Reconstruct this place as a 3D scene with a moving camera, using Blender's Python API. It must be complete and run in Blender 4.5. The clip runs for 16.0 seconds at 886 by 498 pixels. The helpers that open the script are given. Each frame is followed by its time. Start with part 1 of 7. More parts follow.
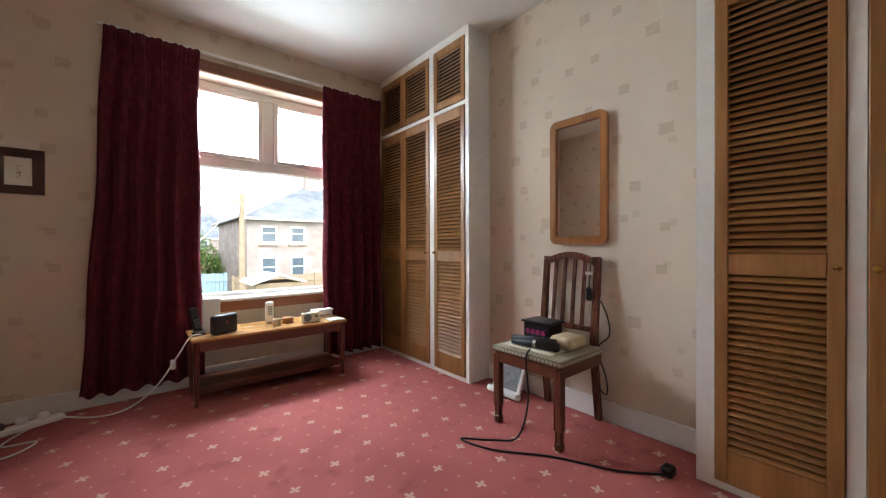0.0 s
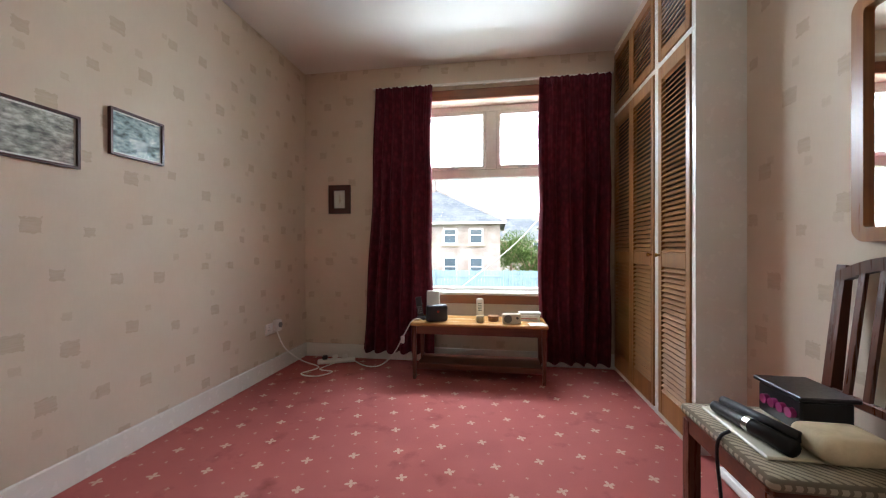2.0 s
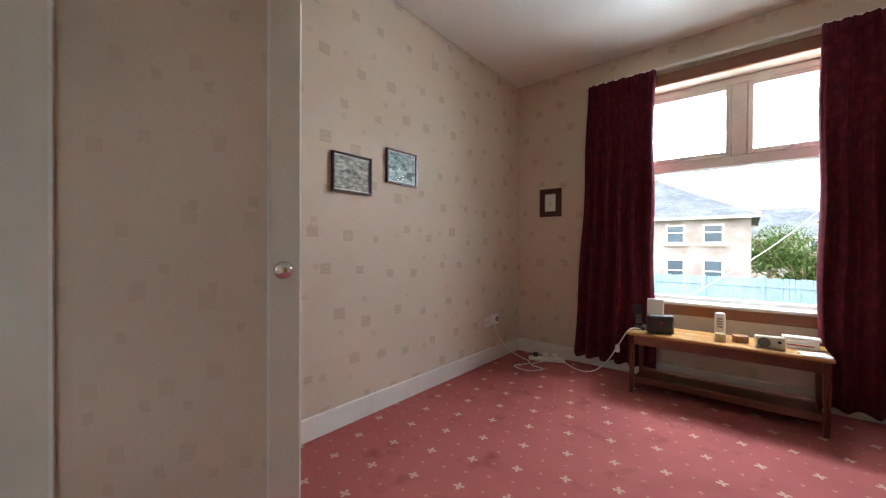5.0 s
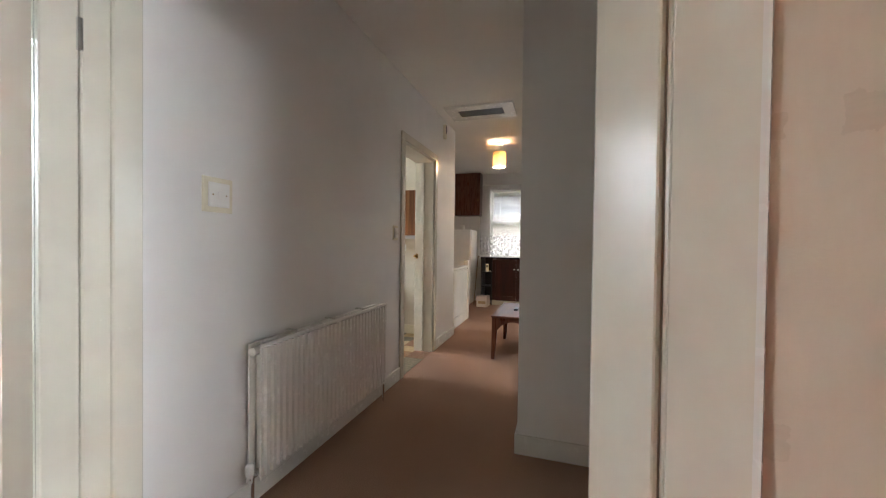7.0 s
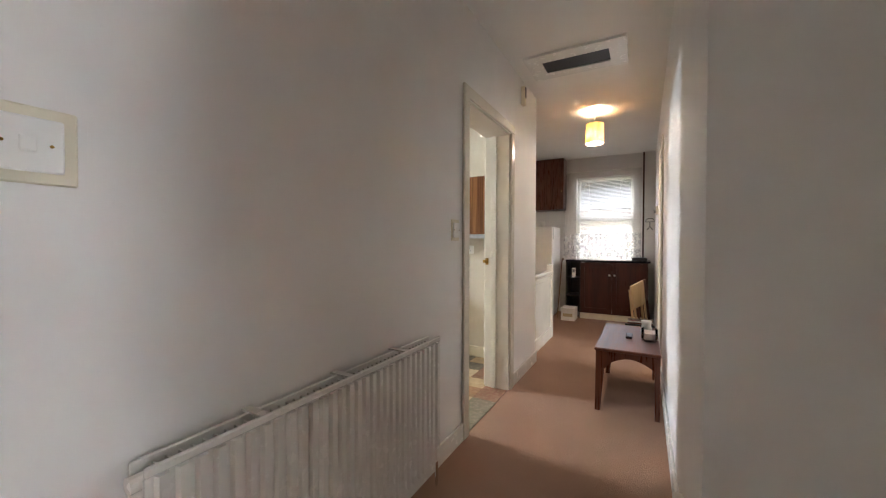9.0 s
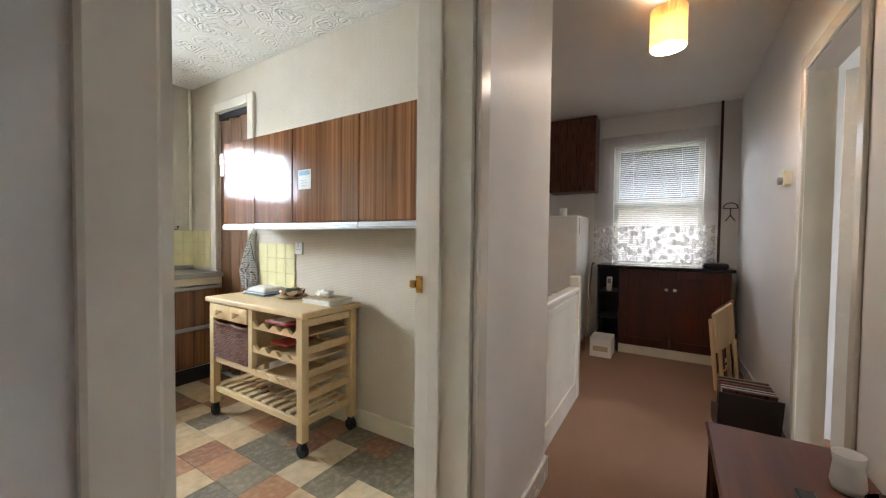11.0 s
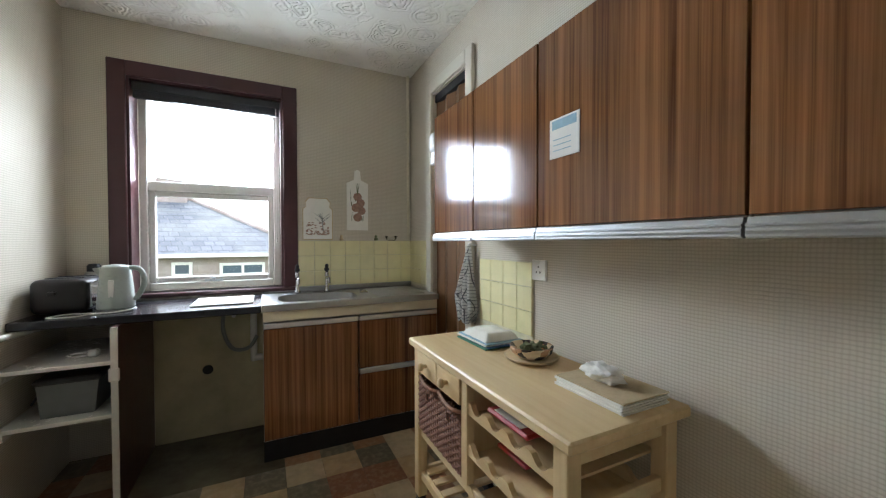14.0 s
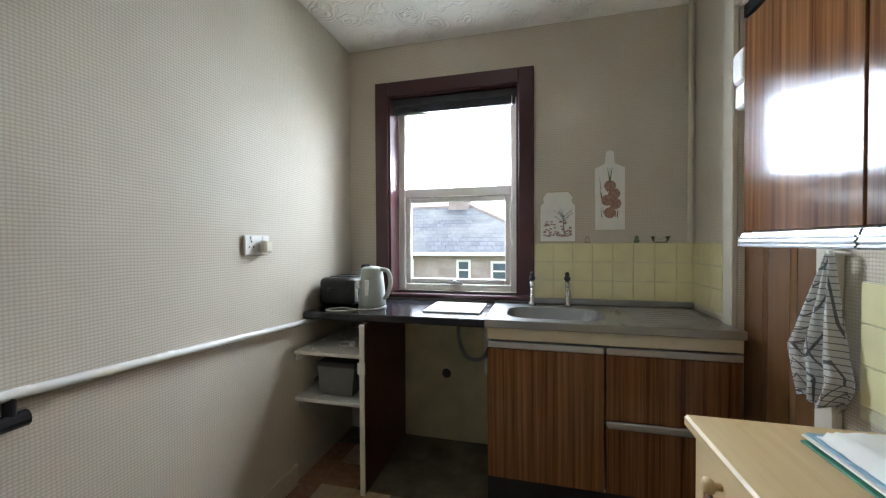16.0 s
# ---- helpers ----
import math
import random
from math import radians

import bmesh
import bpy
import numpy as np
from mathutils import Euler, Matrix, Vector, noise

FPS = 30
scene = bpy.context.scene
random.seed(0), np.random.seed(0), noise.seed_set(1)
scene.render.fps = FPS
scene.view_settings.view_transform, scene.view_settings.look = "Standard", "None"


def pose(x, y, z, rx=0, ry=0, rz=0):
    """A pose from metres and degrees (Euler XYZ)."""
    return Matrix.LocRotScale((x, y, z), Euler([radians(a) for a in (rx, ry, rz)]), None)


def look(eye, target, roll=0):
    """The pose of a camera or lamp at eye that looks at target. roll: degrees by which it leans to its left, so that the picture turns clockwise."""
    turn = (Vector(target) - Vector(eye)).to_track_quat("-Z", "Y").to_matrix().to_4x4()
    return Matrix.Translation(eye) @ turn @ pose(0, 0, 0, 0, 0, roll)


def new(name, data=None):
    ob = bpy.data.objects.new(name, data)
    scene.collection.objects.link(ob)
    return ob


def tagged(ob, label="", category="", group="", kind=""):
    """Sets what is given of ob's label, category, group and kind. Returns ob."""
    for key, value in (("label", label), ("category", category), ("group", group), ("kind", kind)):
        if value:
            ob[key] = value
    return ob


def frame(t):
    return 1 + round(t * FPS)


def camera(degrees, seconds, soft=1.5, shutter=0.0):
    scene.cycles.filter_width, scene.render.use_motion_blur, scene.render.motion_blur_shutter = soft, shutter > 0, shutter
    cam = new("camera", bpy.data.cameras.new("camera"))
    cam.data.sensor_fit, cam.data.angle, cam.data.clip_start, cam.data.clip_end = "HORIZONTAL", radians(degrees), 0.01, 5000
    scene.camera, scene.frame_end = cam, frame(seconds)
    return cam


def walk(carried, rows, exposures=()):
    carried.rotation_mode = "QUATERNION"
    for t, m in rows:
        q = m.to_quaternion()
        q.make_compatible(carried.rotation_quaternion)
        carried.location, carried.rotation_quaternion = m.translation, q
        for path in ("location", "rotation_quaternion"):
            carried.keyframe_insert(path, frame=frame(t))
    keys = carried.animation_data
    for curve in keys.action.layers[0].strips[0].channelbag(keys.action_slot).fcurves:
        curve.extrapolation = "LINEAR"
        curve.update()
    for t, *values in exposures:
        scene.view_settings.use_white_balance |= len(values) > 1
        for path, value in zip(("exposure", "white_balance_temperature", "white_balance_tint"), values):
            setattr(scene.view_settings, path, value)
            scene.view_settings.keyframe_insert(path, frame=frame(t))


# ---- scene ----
cam = camera(100.8, 16.0, soft=1.2)
PATH = [
    (0, (-0.797, 0.273, 1.017), (0.478, 1.814, 1.005), -0.2),
    (0.5, (-0.572, 0.432, 1.03), (0.55, 2.087, 1.016), -0.2),
    (1, (-0.375, 0.442, 1.034), (0.392, 2.289, 1.023), -0.2),
    (1.5, (-0.15, 0.344, 1.026), (0.076, 2.331, 1.022), -0.2),
    (2, (0.124, 0.28, 1.012), (-0.177, 2.257, 1.008), -0.1),
    (2.5, (0.377, 0.263, 1.014), (-0.245, 2.164, 1.007), -0.0),
    (3, (0.479, 0.25, 1.012), (-0.299, 2.092, 1.006), 0.2),
    (3.2, (0.493, 0.258, 1.015), (-0.319, 2.085, 1.006), 0.2),
    (5.5, (-0.065, 0.143, 1.059), (-1.68, 1.322, 1.05), 0.2),
    (6, (-0.273, 0.141, 1.094), (-2.205, 0.657, 1.074), 0.2),
    (6.5, (-0.537, 0.042, 1.149), (-2.53, -0.123, 1.12), 1.1),
    (7, (-0.784, -0.029, 1.171), (-2.689, -0.636, 1.142), 0.7),
    (7.5, (-0.988, -0.093, 1.208), (-2.813, -0.911, 1.17), 1.1),
    (8, (-1.135, -0.147, 1.21), (-2.916, -1.056, 1.172), 1.1),
    (8.5, (-1.343, -0.251, 1.196), (-3.109, -1.189, 1.157), 1.0),
    (8.7, (-1.465, -0.305, 1.181), (-3.224, -1.256, 1.151), 0.5),
    (11, (-3.535, -0.827, 1.181), (-5.235, -1.878, 1.125), 0.6),
    (11.5, (-3.827, -1.008, 1.182), (-5.371, -2.279, 1.128), 0.1),
    (12, (-4.018, -1.227, 1.193), (-5.353, -2.716, 1.144), 0.0),
    (12.5, (-4.109, -1.403, 1.216), (-5.282, -3.022, 1.169), 0.1),
    (13, (-4.144, -1.533, 1.228), (-5.21, -3.224, 1.188), 0.0),
    (13.5, (-4.162, -1.658, 1.227), (-5.152, -3.395, 1.192), 0.0),
    (14, (-4.168, -1.844, 1.22), (-5.037, -3.645, 1.184), -0.1),
    (14.5, (-4.173, -2.024, 1.211), (-4.768, -3.933, 1.174), -0.1),
    (15, (-4.199, -2.18, 1.211), (-4.389, -4.171, 1.176), -0.2),
    (15.5, (-4.288, -2.27, 1.232), (-4.058, -4.257, 1.196), -0.3),
    (16, (-4.369, -2.329, 1.241), (-3.883, -4.269, 1.207), -0.3),
]
walk(cam, [(t, look(eye, target, roll)) for t, eye, target, roll in PATH],
     exposures=[(0, 1.48, 6050, 11), (3.2, 1.42, 6050, 11), (5.5, 1.5, 6050, 11), (6, 2.0, 6050, 12), (7, 2.45, 6300, 14), (8.7, 2.8, 6300, 15),
                (11, 2.25, 6100, 14), (12.5, 1.65, 5900, 13), (14, 1.4, 5900, 13), (16, 1.3, 5900, 13)])

# ---- world: overcast sky ----
world = bpy.data.worlds.new("sky")
scene.world = world
world.use_nodes = True
wn = world.node_tree.nodes
sky = wn.new("ShaderNodeTexSky")
sky.sky_type, sky.sun_disc = "NISHITA", False
sky.sun_elevation, sky.sun_rotation = radians(50), radians(200)
grey = wn.new("ShaderNodeHueSaturation")
grey.inputs["Saturation"].default_value = 0.22
world.node_tree.links.new(sky.outputs[0], grey.inputs["Color"])
world.node_tree.links.new(grey.outputs[0], wn["Background"].inputs["Color"])
wn["Background"].inputs["Strength"].default_value = 0.36
sun = new("sun", bpy.data.lights.new("sun", "SUN"))
sun.data.energy, sun.data.angle, sun.data.color = 0.6, radians(40), (1, 0.96, 0.9)
sun.matrix_world = look((0, -20, 26), (0, 0, 0))


def window_light(name, eye, target, wide, high, watts):
    """Daylight of the sky in the upper part of a window's opening."""
    la = bpy.data.lights.new(name, "AREA")
    la.shape, la.size, la.size_y, la.energy, la.color = "RECTANGLE", wide, high, watts, (0.85, 0.94, 1.0)
    ob = new(name, la)
    ob.matrix_world = look(eye, target)


window_light("bedroom_window_light", (-0.01, 3.92, 2.0), (-0.01, 1.5, 0.1), 1.19, 0.53, 26)
window_light("kitchen_window_light", (-3.86, -4.94, 1.87), (-5.3, -2.9, 0.1), 0.71, 0.52, 14)
window_light("bathroom_window_light", (-1.08, -2.95, 1.5), (-1.2, 0.0, 0.9), 1.0, 1.4, 1.4)
window_light("far_room_window_light", (-4.8, 3.67, 1.55), (-5.6, 0.0, 0.8), 2.1, 1.55, 9)


# ---- materials ----
def lin(h):
    """sRGB hex to linear."""
    c = [int(h[i:i + 2], 16) / 255 for i in (0, 2, 4)]
    return tuple(((v + 0.055) / 1.055) ** 2.4 if v > 0.04 else v / 12.92 for v in c) + (1,)


class Mat:
    """A small builder of node materials."""

    def __init__(self, name, rough=0.6, metal=0.0, spec=0.5):
        self.m = bpy.data.materials.new(name)
        self.m.use_nodes = True
        self.t = self.m.node_tree
        self.b = self.t.nodes["Principled BSDF"]
        self.b.inputs["Roughness"].default_value = rough
        self.b.inputs["Metallic"].default_value = metal
        self.b.inputs["Specular IOR Level"].default_value = spec
        self.geo = self.t.nodes.new("ShaderNodeNewGeometry")
        self.pos = self.geo.outputs["Position"]

    def link(self, a, b):
        self.t.links.new(a, b)

    def node(self, kind, **ins):
        n = self.t.nodes.new(kind)
        for k, v in ins.items():
            self.put(n.inputs[k], v)
        return n

    def put(self, sock, v):
        if isinstance(v, bpy.types.NodeSocket):
            self.link(v, sock)
        else:
            sock.default_value = v

    def math(self, op, a, b=0.0, c=0.0):
        n = self.t.nodes.new("ShaderNodeMath")
        n.operation = op
        for s, v in zip(n.inputs, (a, b, c)):
            self.put(s, v)
        return n.outputs[0]

    def scaled(self, v):
        n = self.t.nodes.new("ShaderNodeMapping")
        self.link(self.pos, n.inputs["Vector"])
        n.inputs["Scale"].default_value = v
        return n.outputs[0]

    def noise(self, scale, detail=3.0, vec=None, rough=0.55):
        n = self.node("ShaderNodeTexNoise", Scale=scale, Detail=detail, Roughness=rough)
        self.link(vec or self.pos, n.inputs["Vector"])
        return n.outputs["Fac"]

    def ramp(self, fac, lo, hi):
        n = self.node("ShaderNodeMapRange", Value=fac)
        n.inputs["From Min"].default_value, n.inputs["From Max"].default_value = lo, hi
        return n.outputs[0]

    def mix(self, fac, a, b, kind="MIX"):
        n = self.t.nodes.new("ShaderNodeMix")
        n.data_type, n.blend_type = "RGBA", kind
        self.put(n.inputs[0], fac)
        self.put(n.inputs[6], a)
        self.put(n.inputs[7], b)
        return n.outputs[2]

    def xyz(self):
        n = self.t.nodes.new("ShaderNodeSeparateXYZ")
        self.link(self.pos, n.inputs[0])
        return n.outputs[0], n.outputs[1], n.outputs[2]

    def combine(self, x, y, z=0.0):
        n = self.t.nodes.new("ShaderNodeCombineXYZ")
        for s, v in zip(n.inputs, (x, y, z)):
            self.put(s, v)
        return n.outputs[0]

    def color(self, c):
        self.put(self.b.inputs["Base Color"], c)
        return self

    def bump(self, h, strength=0.3, dist=0.003):
        n = self.node("ShaderNodeBump", Height=h, Strength=strength, Distance=dist)
        self.link(n.outputs[0], self.b.inputs["Normal"])
        return self


def paint(name, hexa, rough=0.5, grime=0.12, scale=3.0, bump=0.15, spec=0.5):
    """Painted or plain surface with faint blotches and grain."""
    m = Mat(name, rough, spec=spec)
    c = lin(hexa)
    d = tuple(v * (1 - grime) for v in c[:3]) + (1,)
    m.color(m.mix(m.ramp(m.noise(scale, 4), 0.35, 0.7), c, d))
    m.put(m.b.inputs["Roughness"], m.math("MULTIPLY_ADD", m.noise(scale * 4, 2), 0.2, rough - 0.1))
    if bump:
        m.bump(m.noise(120, 2), bump, 0.001)
    return m.m


def wood(name, dark, light, axis, rough=0.4, ring=14.0, stretch=0.06, contrast=(0.3, 0.7), spec=0.5, wobble=0.0):
    """Wood with its grain along one axis (0, 1, 2)."""
    m = Mat(name, rough, spec=spec)
    k = [1.0, 1.0, 1.0]
    k[axis] = stretch
    v = m.scaled(k)
    g1, g2 = m.noise(ring, 5, v, 0.65), m.noise(ring * 6, 3, v)
    g = m.math("MULTIPLY_ADD", g2, 0.35, m.math("MULTIPLY", g1, 0.65))
    info = m.t.nodes.new("ShaderNodeObjectInfo")
    g = m.math("ADD", g, m.math("MULTIPLY_ADD", info.outputs["Random"], 0.08, -0.04))
    m.color(m.mix(m.ramp(g, *contrast), lin(dark), lin(light)))
    m.put(m.b.inputs["Roughness"], m.math("MULTIPLY_ADD", g2, 0.15, rough - 0.07))
    m.bump(g2, 0.12, 0.001)
    return m.m


def metal(name, hexa, rough=0.25, brushed=True):
    m = Mat(name, rough, 1.0)
    m.color(lin(hexa))
    m.put(m.b.inputs["Roughness"], m.math("MULTIPLY_ADD", m.noise(40, 3), 0.2, rough - 0.08))
    if brushed:
        m.bump(m.noise(60, 2, m.scaled((0.05, 1, 1))), 0.06, 0.001)
    return m.m


def glass(name, rough=0.0, bump=0.0):
    m = Mat(name, rough)
    m.color((0.97, 0.99, 0.98, 1))
    m.b.inputs["Transmission Weight"].default_value = 1.0
    m.b.inputs["IOR"].default_value = 1.1 if not bump else 1.3
    if bump:
        m.bump(m.noise(38, 1.5), bump, 0.012)
    return m.m


def squares(m, cell, size, seed, lo_z=0.0):
    """1 inside scattered printed squares on an upright wall, 0 outside; with the cell's random number."""
    x, y, z = m.xyz()
    u = m.math("ADD", x, y)
    row = m.math("FLOOR", m.math("DIVIDE", z, cell))
    u = m.math("ADD", m.math("DIVIDE", u, cell), m.math("MULTIPLY", row, 0.37))
    v = m.math("DIVIDE", z, cell)
    n = m.node("ShaderNodeTexWhiteNoise", Vector=m.combine(m.math("FLOOR", u), m.math("FLOOR", v), seed))
    sep = m.t.nodes.new("ShaderNodeSeparateColor")
    m.link(n.outputs["Color"], sep.inputs[0])
    du = m.math("SUBTRACT", m.math("FRACT", u), m.math("MULTIPLY_ADD", sep.outputs[0], 0.4, 0.3))
    dv = m.math("SUBTRACT", m.math("FRACT", v), m.math("MULTIPLY_ADD", sep.outputs[1], 0.4, 0.3))
    half = m.math("MULTIPLY", m.math("MULTIPLY_ADD", sep.outputs[2], 0.5, 0.75), size / cell / 2)
    wob = m.math("MULTIPLY_ADD", m.noise(70, 2), 0.10, -0.05)
    a = m.math("LESS_THAN", m.math("ADD", m.math("ABSOLUTE", du), wob), half)
    b = m.math("LESS_THAN", m.math("ADD", m.math("ABSOLUTE", dv), wob), m.math("MULTIPLY", half, 0.9))
    return m.math("MULTIPLY", a, b), sep.outputs[2]


def bedroom_paper(name="wallpaper with printed squares", ink=1.0):
    m = Mat(name, 0.75, spec=0.3)
    base = m.mix(m.ramp(m.noise(1.4, 4), 0.3, 0.75), lin("dacbb8"), lin("cebca6"))
    base = m.mix(m.math("MULTIPLY", m.noise(90, 3, m.scaled((1, 1, 0.25))), 0.25), base, lin("c4b094"))
    s1, r1 = squares(m, 0.25, 0.062, 3.0)
    s2, r2 = squares(m, 0.21, 0.034, 9.0)
    s2 = m.math("MULTIPLY", s2, m.math("GREATER_THAN", r2, 0.45))
    fleck = m.math("MULTIPLY_ADD", m.noise(60, 3, m.scaled((0.3, 0.3, 2))), 0.6, 0.12)
    c = m.mix(m.math("MULTIPLY", s1, m.math("MULTIPLY", fleck, ink)), base, lin("ad967a"))
    c = m.mix(m.math("MULTIPLY", s2, m.math("MULTIPLY", fleck, 0.7)), c, lin("b39d80"))
    m.color(c)
    m.bump(m.noise(160, 3), 0.25, 0.0012)
    return m.m


def kitchen_paper():
    m = Mat("woven look kitchen wallpaper", 0.7, spec=0.3)
    x, y, z = m.xyz()
    u = m.math("ADD", x, y)
    wav = m.math("MULTIPLY_ADD", m.noise(20, 2), 0.006, 0.0)
    hz = m.math("PINGPONG", m.math("ADD", z, wav), 0.005)
    hu = m.math("PINGPONG", m.math("ADD", u, wav), 0.005)
    lz = m.ramp(hz, 0.0003, 0.003)
    lu = m.ramp(hu, 0.0003, 0.003)
    weave = m.math("MULTIPLY", m.math("MULTIPLY_ADD", lz, 0.65, 0.35), m.math("MULTIPLY_ADD", lu, 0.4, 0.6))
    var = m.ramp(m.noise(2.0, 4), 0.3, 0.7)
    hi = m.mix(var, lin("d8d0c0"), lin("cdc3b1"))
    m.color(m.mix(weave, lin("b3a893"), hi))
    m.bump(weave, 0.35, 0.0015)
    return m.m


def red_carpet():
    m = Mat("red sprigged carpet", 0.95, spec=0.1)
    x, y, z = m.xyz()
    c = 0.23
    a, b = m.math("DIVIDE", m.math("ADD", x, m.math("MULTIPLY", y, 0.35)), c), m.math("DIVIDE", m.math("SUBTRACT", y, m.math("MULTIPLY", x, 0.35)), c)

    def local(k, off):
        return m.math("SUBTRACT", m.math("FRACT", m.math("ADD", k, off)), 0.5)

    def sprig(ox, oy, r):
        p, q = local(a, ox), local(b, oy)
        d = m.math("SQRT", m.math("ADD", m.math("MULTIPLY", p, p), m.math("MULTIPLY", q, q)))
        ang = m.math("ARCTAN2", q, p)
        pet = m.math("ABSOLUTE", m.math("COSINE", m.math("MULTIPLY", ang, 2.0)))
        edge = m.math("MULTIPLY_ADD", pet, r * 0.85, r * 0.15)
        return m.math("LESS_THAN", m.math("ADD", d, m.math("MULTIPLY_ADD", m.noise(90, 2), 0.09, -0.045)), edge)
    s = sprig(0, 0, 0.12)
    dot = m.math("MULTIPLY", m.math("MAXIMUM", sprig(0.5, 0.5, 0.045), m.math("MAXIMUM", sprig(0.5, 0.0, 0.035), sprig(0.0, 0.5, 0.035))), 0.6)
    pile = m.noise(260, 2)
    base = m.mix(m.ramp(m.noise(1.1, 5), 0.3, 0.72), lin("b56560"), lin("a05250"))
    base = m.mix(m.ramp(m.noise(5, 5), 0.58, 0.8), base, lin("6d2c2c"))
    base = m.mix(m.math("MULTIPLY", m.ramp(m.noise(0.9, 3, rough=0.7), 0.5, 0.7), 0.45), base, lin("7c3535"))
    base = m.mix(m.math("MULTIPLY", pile, 0.35), base, lin("c07a72"))
    m.color(m.mix(m.math("MULTIPLY", m.math("MAXIMUM", s, dot), 0.7), base, lin("d6bda8")))
    m.bump(pile, 0.6, 0.004)
    return m.m


def brown_carpet():
    m = Mat("brown twist pile carpet", 0.95, spec=0.1)
    pile = m.noise(190, 3)
    base = m.mix(m.ramp(m.noise(1.6, 5), 0.3, 0.7), lin("b59480"), lin("a3826c"))
    m.color(m.mix(m.ramp(pile, 0.3, 0.75), lin("8c6c56"), base))
    m.bump(pile, 0.8, 0.006)
    return m.m


def velvet():
    m = Mat("burgundy velvet", 0.85, spec=0.2)
    d = m.node("ShaderNodeTexVoronoi", Scale=22.0)
    m.link(m.scaled((1, 1, 0.8)), d.inputs["Vector"])
    base = m.mix(m.ramp(d.outputs["Distance"], 0.1, 0.6), lin("6a202c"), lin("4a131e"))
    m.color(m.mix(m.math("MULTIPLY", m.noise(200, 2), 0.3), base, lin("6b2430")))
    m.b.inputs["Sheen Weight"].default_value = 0.25
    m.b.inputs["Sheen Tint"].default_value = lin("b04a5a")
    m.bump(d.outputs["Distance"], 0.2, 0.003)
    return m.m


def emboss():
    m = Mat("white embossed ceiling paper", 0.7, spec=0.3)
    v = m.node("ShaderNodeTexVoronoi", Scale=7.0)
    w = m.node("ShaderNodeTexNoise", Scale=9.0, Detail=2.0)
    m.link(m.pos, w.inputs["Vector"])
    mixv = m.t.nodes.new("ShaderNodeVectorMath")
    mixv.operation = "MULTIPLY_ADD"
    m.link(w.outputs["Color"], mixv.inputs[0])
    mixv.inputs[1].default_value = (0.12, 0.12, 0.12)
    m.link(m.pos, mixv.inputs[2])
    m.link(mixv.outputs[0], v.inputs["Vector"])
    ring = m.math("SINE", m.math("MULTIPLY", v.outputs["Distance"], 34.0))
    m.color(m.mix(m.ramp(m.noise(1.5, 3), 0.3, 0.7), lin("f0ede6"), lin("e8e3d8")))
    m.bump(m.math("MULTIPLY", ring, m.ramp(v.outputs["Distance"], 0.75, 0.3)), 0.7, 0.006)
    return m.m


def vinyl_tile():
    """Vinyl tile whose colour goes with the piece."""
    m = Mat("mottled vinyl tile", 0.5)
    info = m.t.nodes.new("ShaderNodeObjectInfo")
    r = m.t.nodes.new("ShaderNodeValToRGB")
    r.color_ramp.interpolation = "CONSTANT"
    el = r.color_ramp.elements
    cols = ["cdb793", "c2a67d", "8f5f43", "a5764f", "6a6351", "78705c"]
    el[0].color, el[0].position = lin(cols[0]), 0
    el[1].color, el[1].position = lin(cols[1]), 1 / 6
    for i in range(2, 6):
        e = el.new(i / 6)
        e.color = lin(cols[i])
    m.link(info.outputs["Random"], r.inputs[0])
    n = m.noise(14, 5)
    c = m.mix(m.math("MULTIPLY", m.ramp(n, 0.4, 0.75), 0.4), r.outputs[0], lin("6b5a45"))
    m.color(m.mix(m.math("MULTIPLY", m.ramp(m.noise(30, 3), 0.45, 0.8), 0.3), c, lin("d9cbb0")))
    m.bump(n, 0.15, 0.002)
    return m.m


def laminate():
    """Glossy zebra-striped wood laminate, stripes upright."""
    m = Mat("glossy striped teak laminate", 0.12)
    v = m.scaled((1, 1, 0.012))
    g = m.math("MULTIPLY_ADD", m.noise(75, 4, v, 0.7), 0.6, m.math("MULTIPLY", m.noise(17, 2, v), 0.4))
    m.color(m.mix(m.ramp(g, 0.36, 0.62), lin("54301c"), lin("98683f")))
    m.put(m.b.inputs["Roughness"], m.math("MULTIPLY_ADD", m.noise(8, 3), 0.08, 0.08))
    return m.m


def gingham(name, base, line, step, edge=0.62):
    m = Mat(name, 0.9, spec=0.1)
    x, y, z = m.xyz()
    a = m.math("GREATER_THAN", m.math("PINGPONG", z, step), step * edge)
    b = m.math("GREATER_THAN", m.math("PINGPONG", m.math("ADD", x, y), step), step * edge)
    m.color(m.mix(m.math("MULTIPLY", m.math("MAXIMUM", a, b), 0.8), lin(base), lin(line)))
    m.bump(m.noise(200, 2), 0.4, 0.002)
    return m.m


def emitter(name, color, strength, base="e8d0a0"):
    m = Mat(name, 0.6)
    m.color(lin(base))
    m.b.inputs["Emission Color"].default_value = color
    m.b.inputs["Emission Strength"].default_value = strength
    return m.m


def brickwork():
    """Far sandstone masonry in courses."""
    m = Mat("weathered sandstone", 0.9)
    x, y, z = m.xyz()
    t = m.node("ShaderNodeTexBrick", Scale=1.0, Color1=lin("b8aaa2"), Color2=lin("9f948d"), Mortar=lin("a59b93"))
    t.inputs["Brick Width"].default_value, t.inputs["Row Height"].default_value = 0.55, 0.26
    t.inputs["Mortar Size"].default_value = 0.012
    m.link(m.combine(m.math("ADD", x, y), z), t.inputs["Vector"])
    m.color(m.mix(m.ramp(m.noise(1.2, 5), 0.35, 0.75), t.outputs["Color"], lin("8f7e72")))
    return m.m


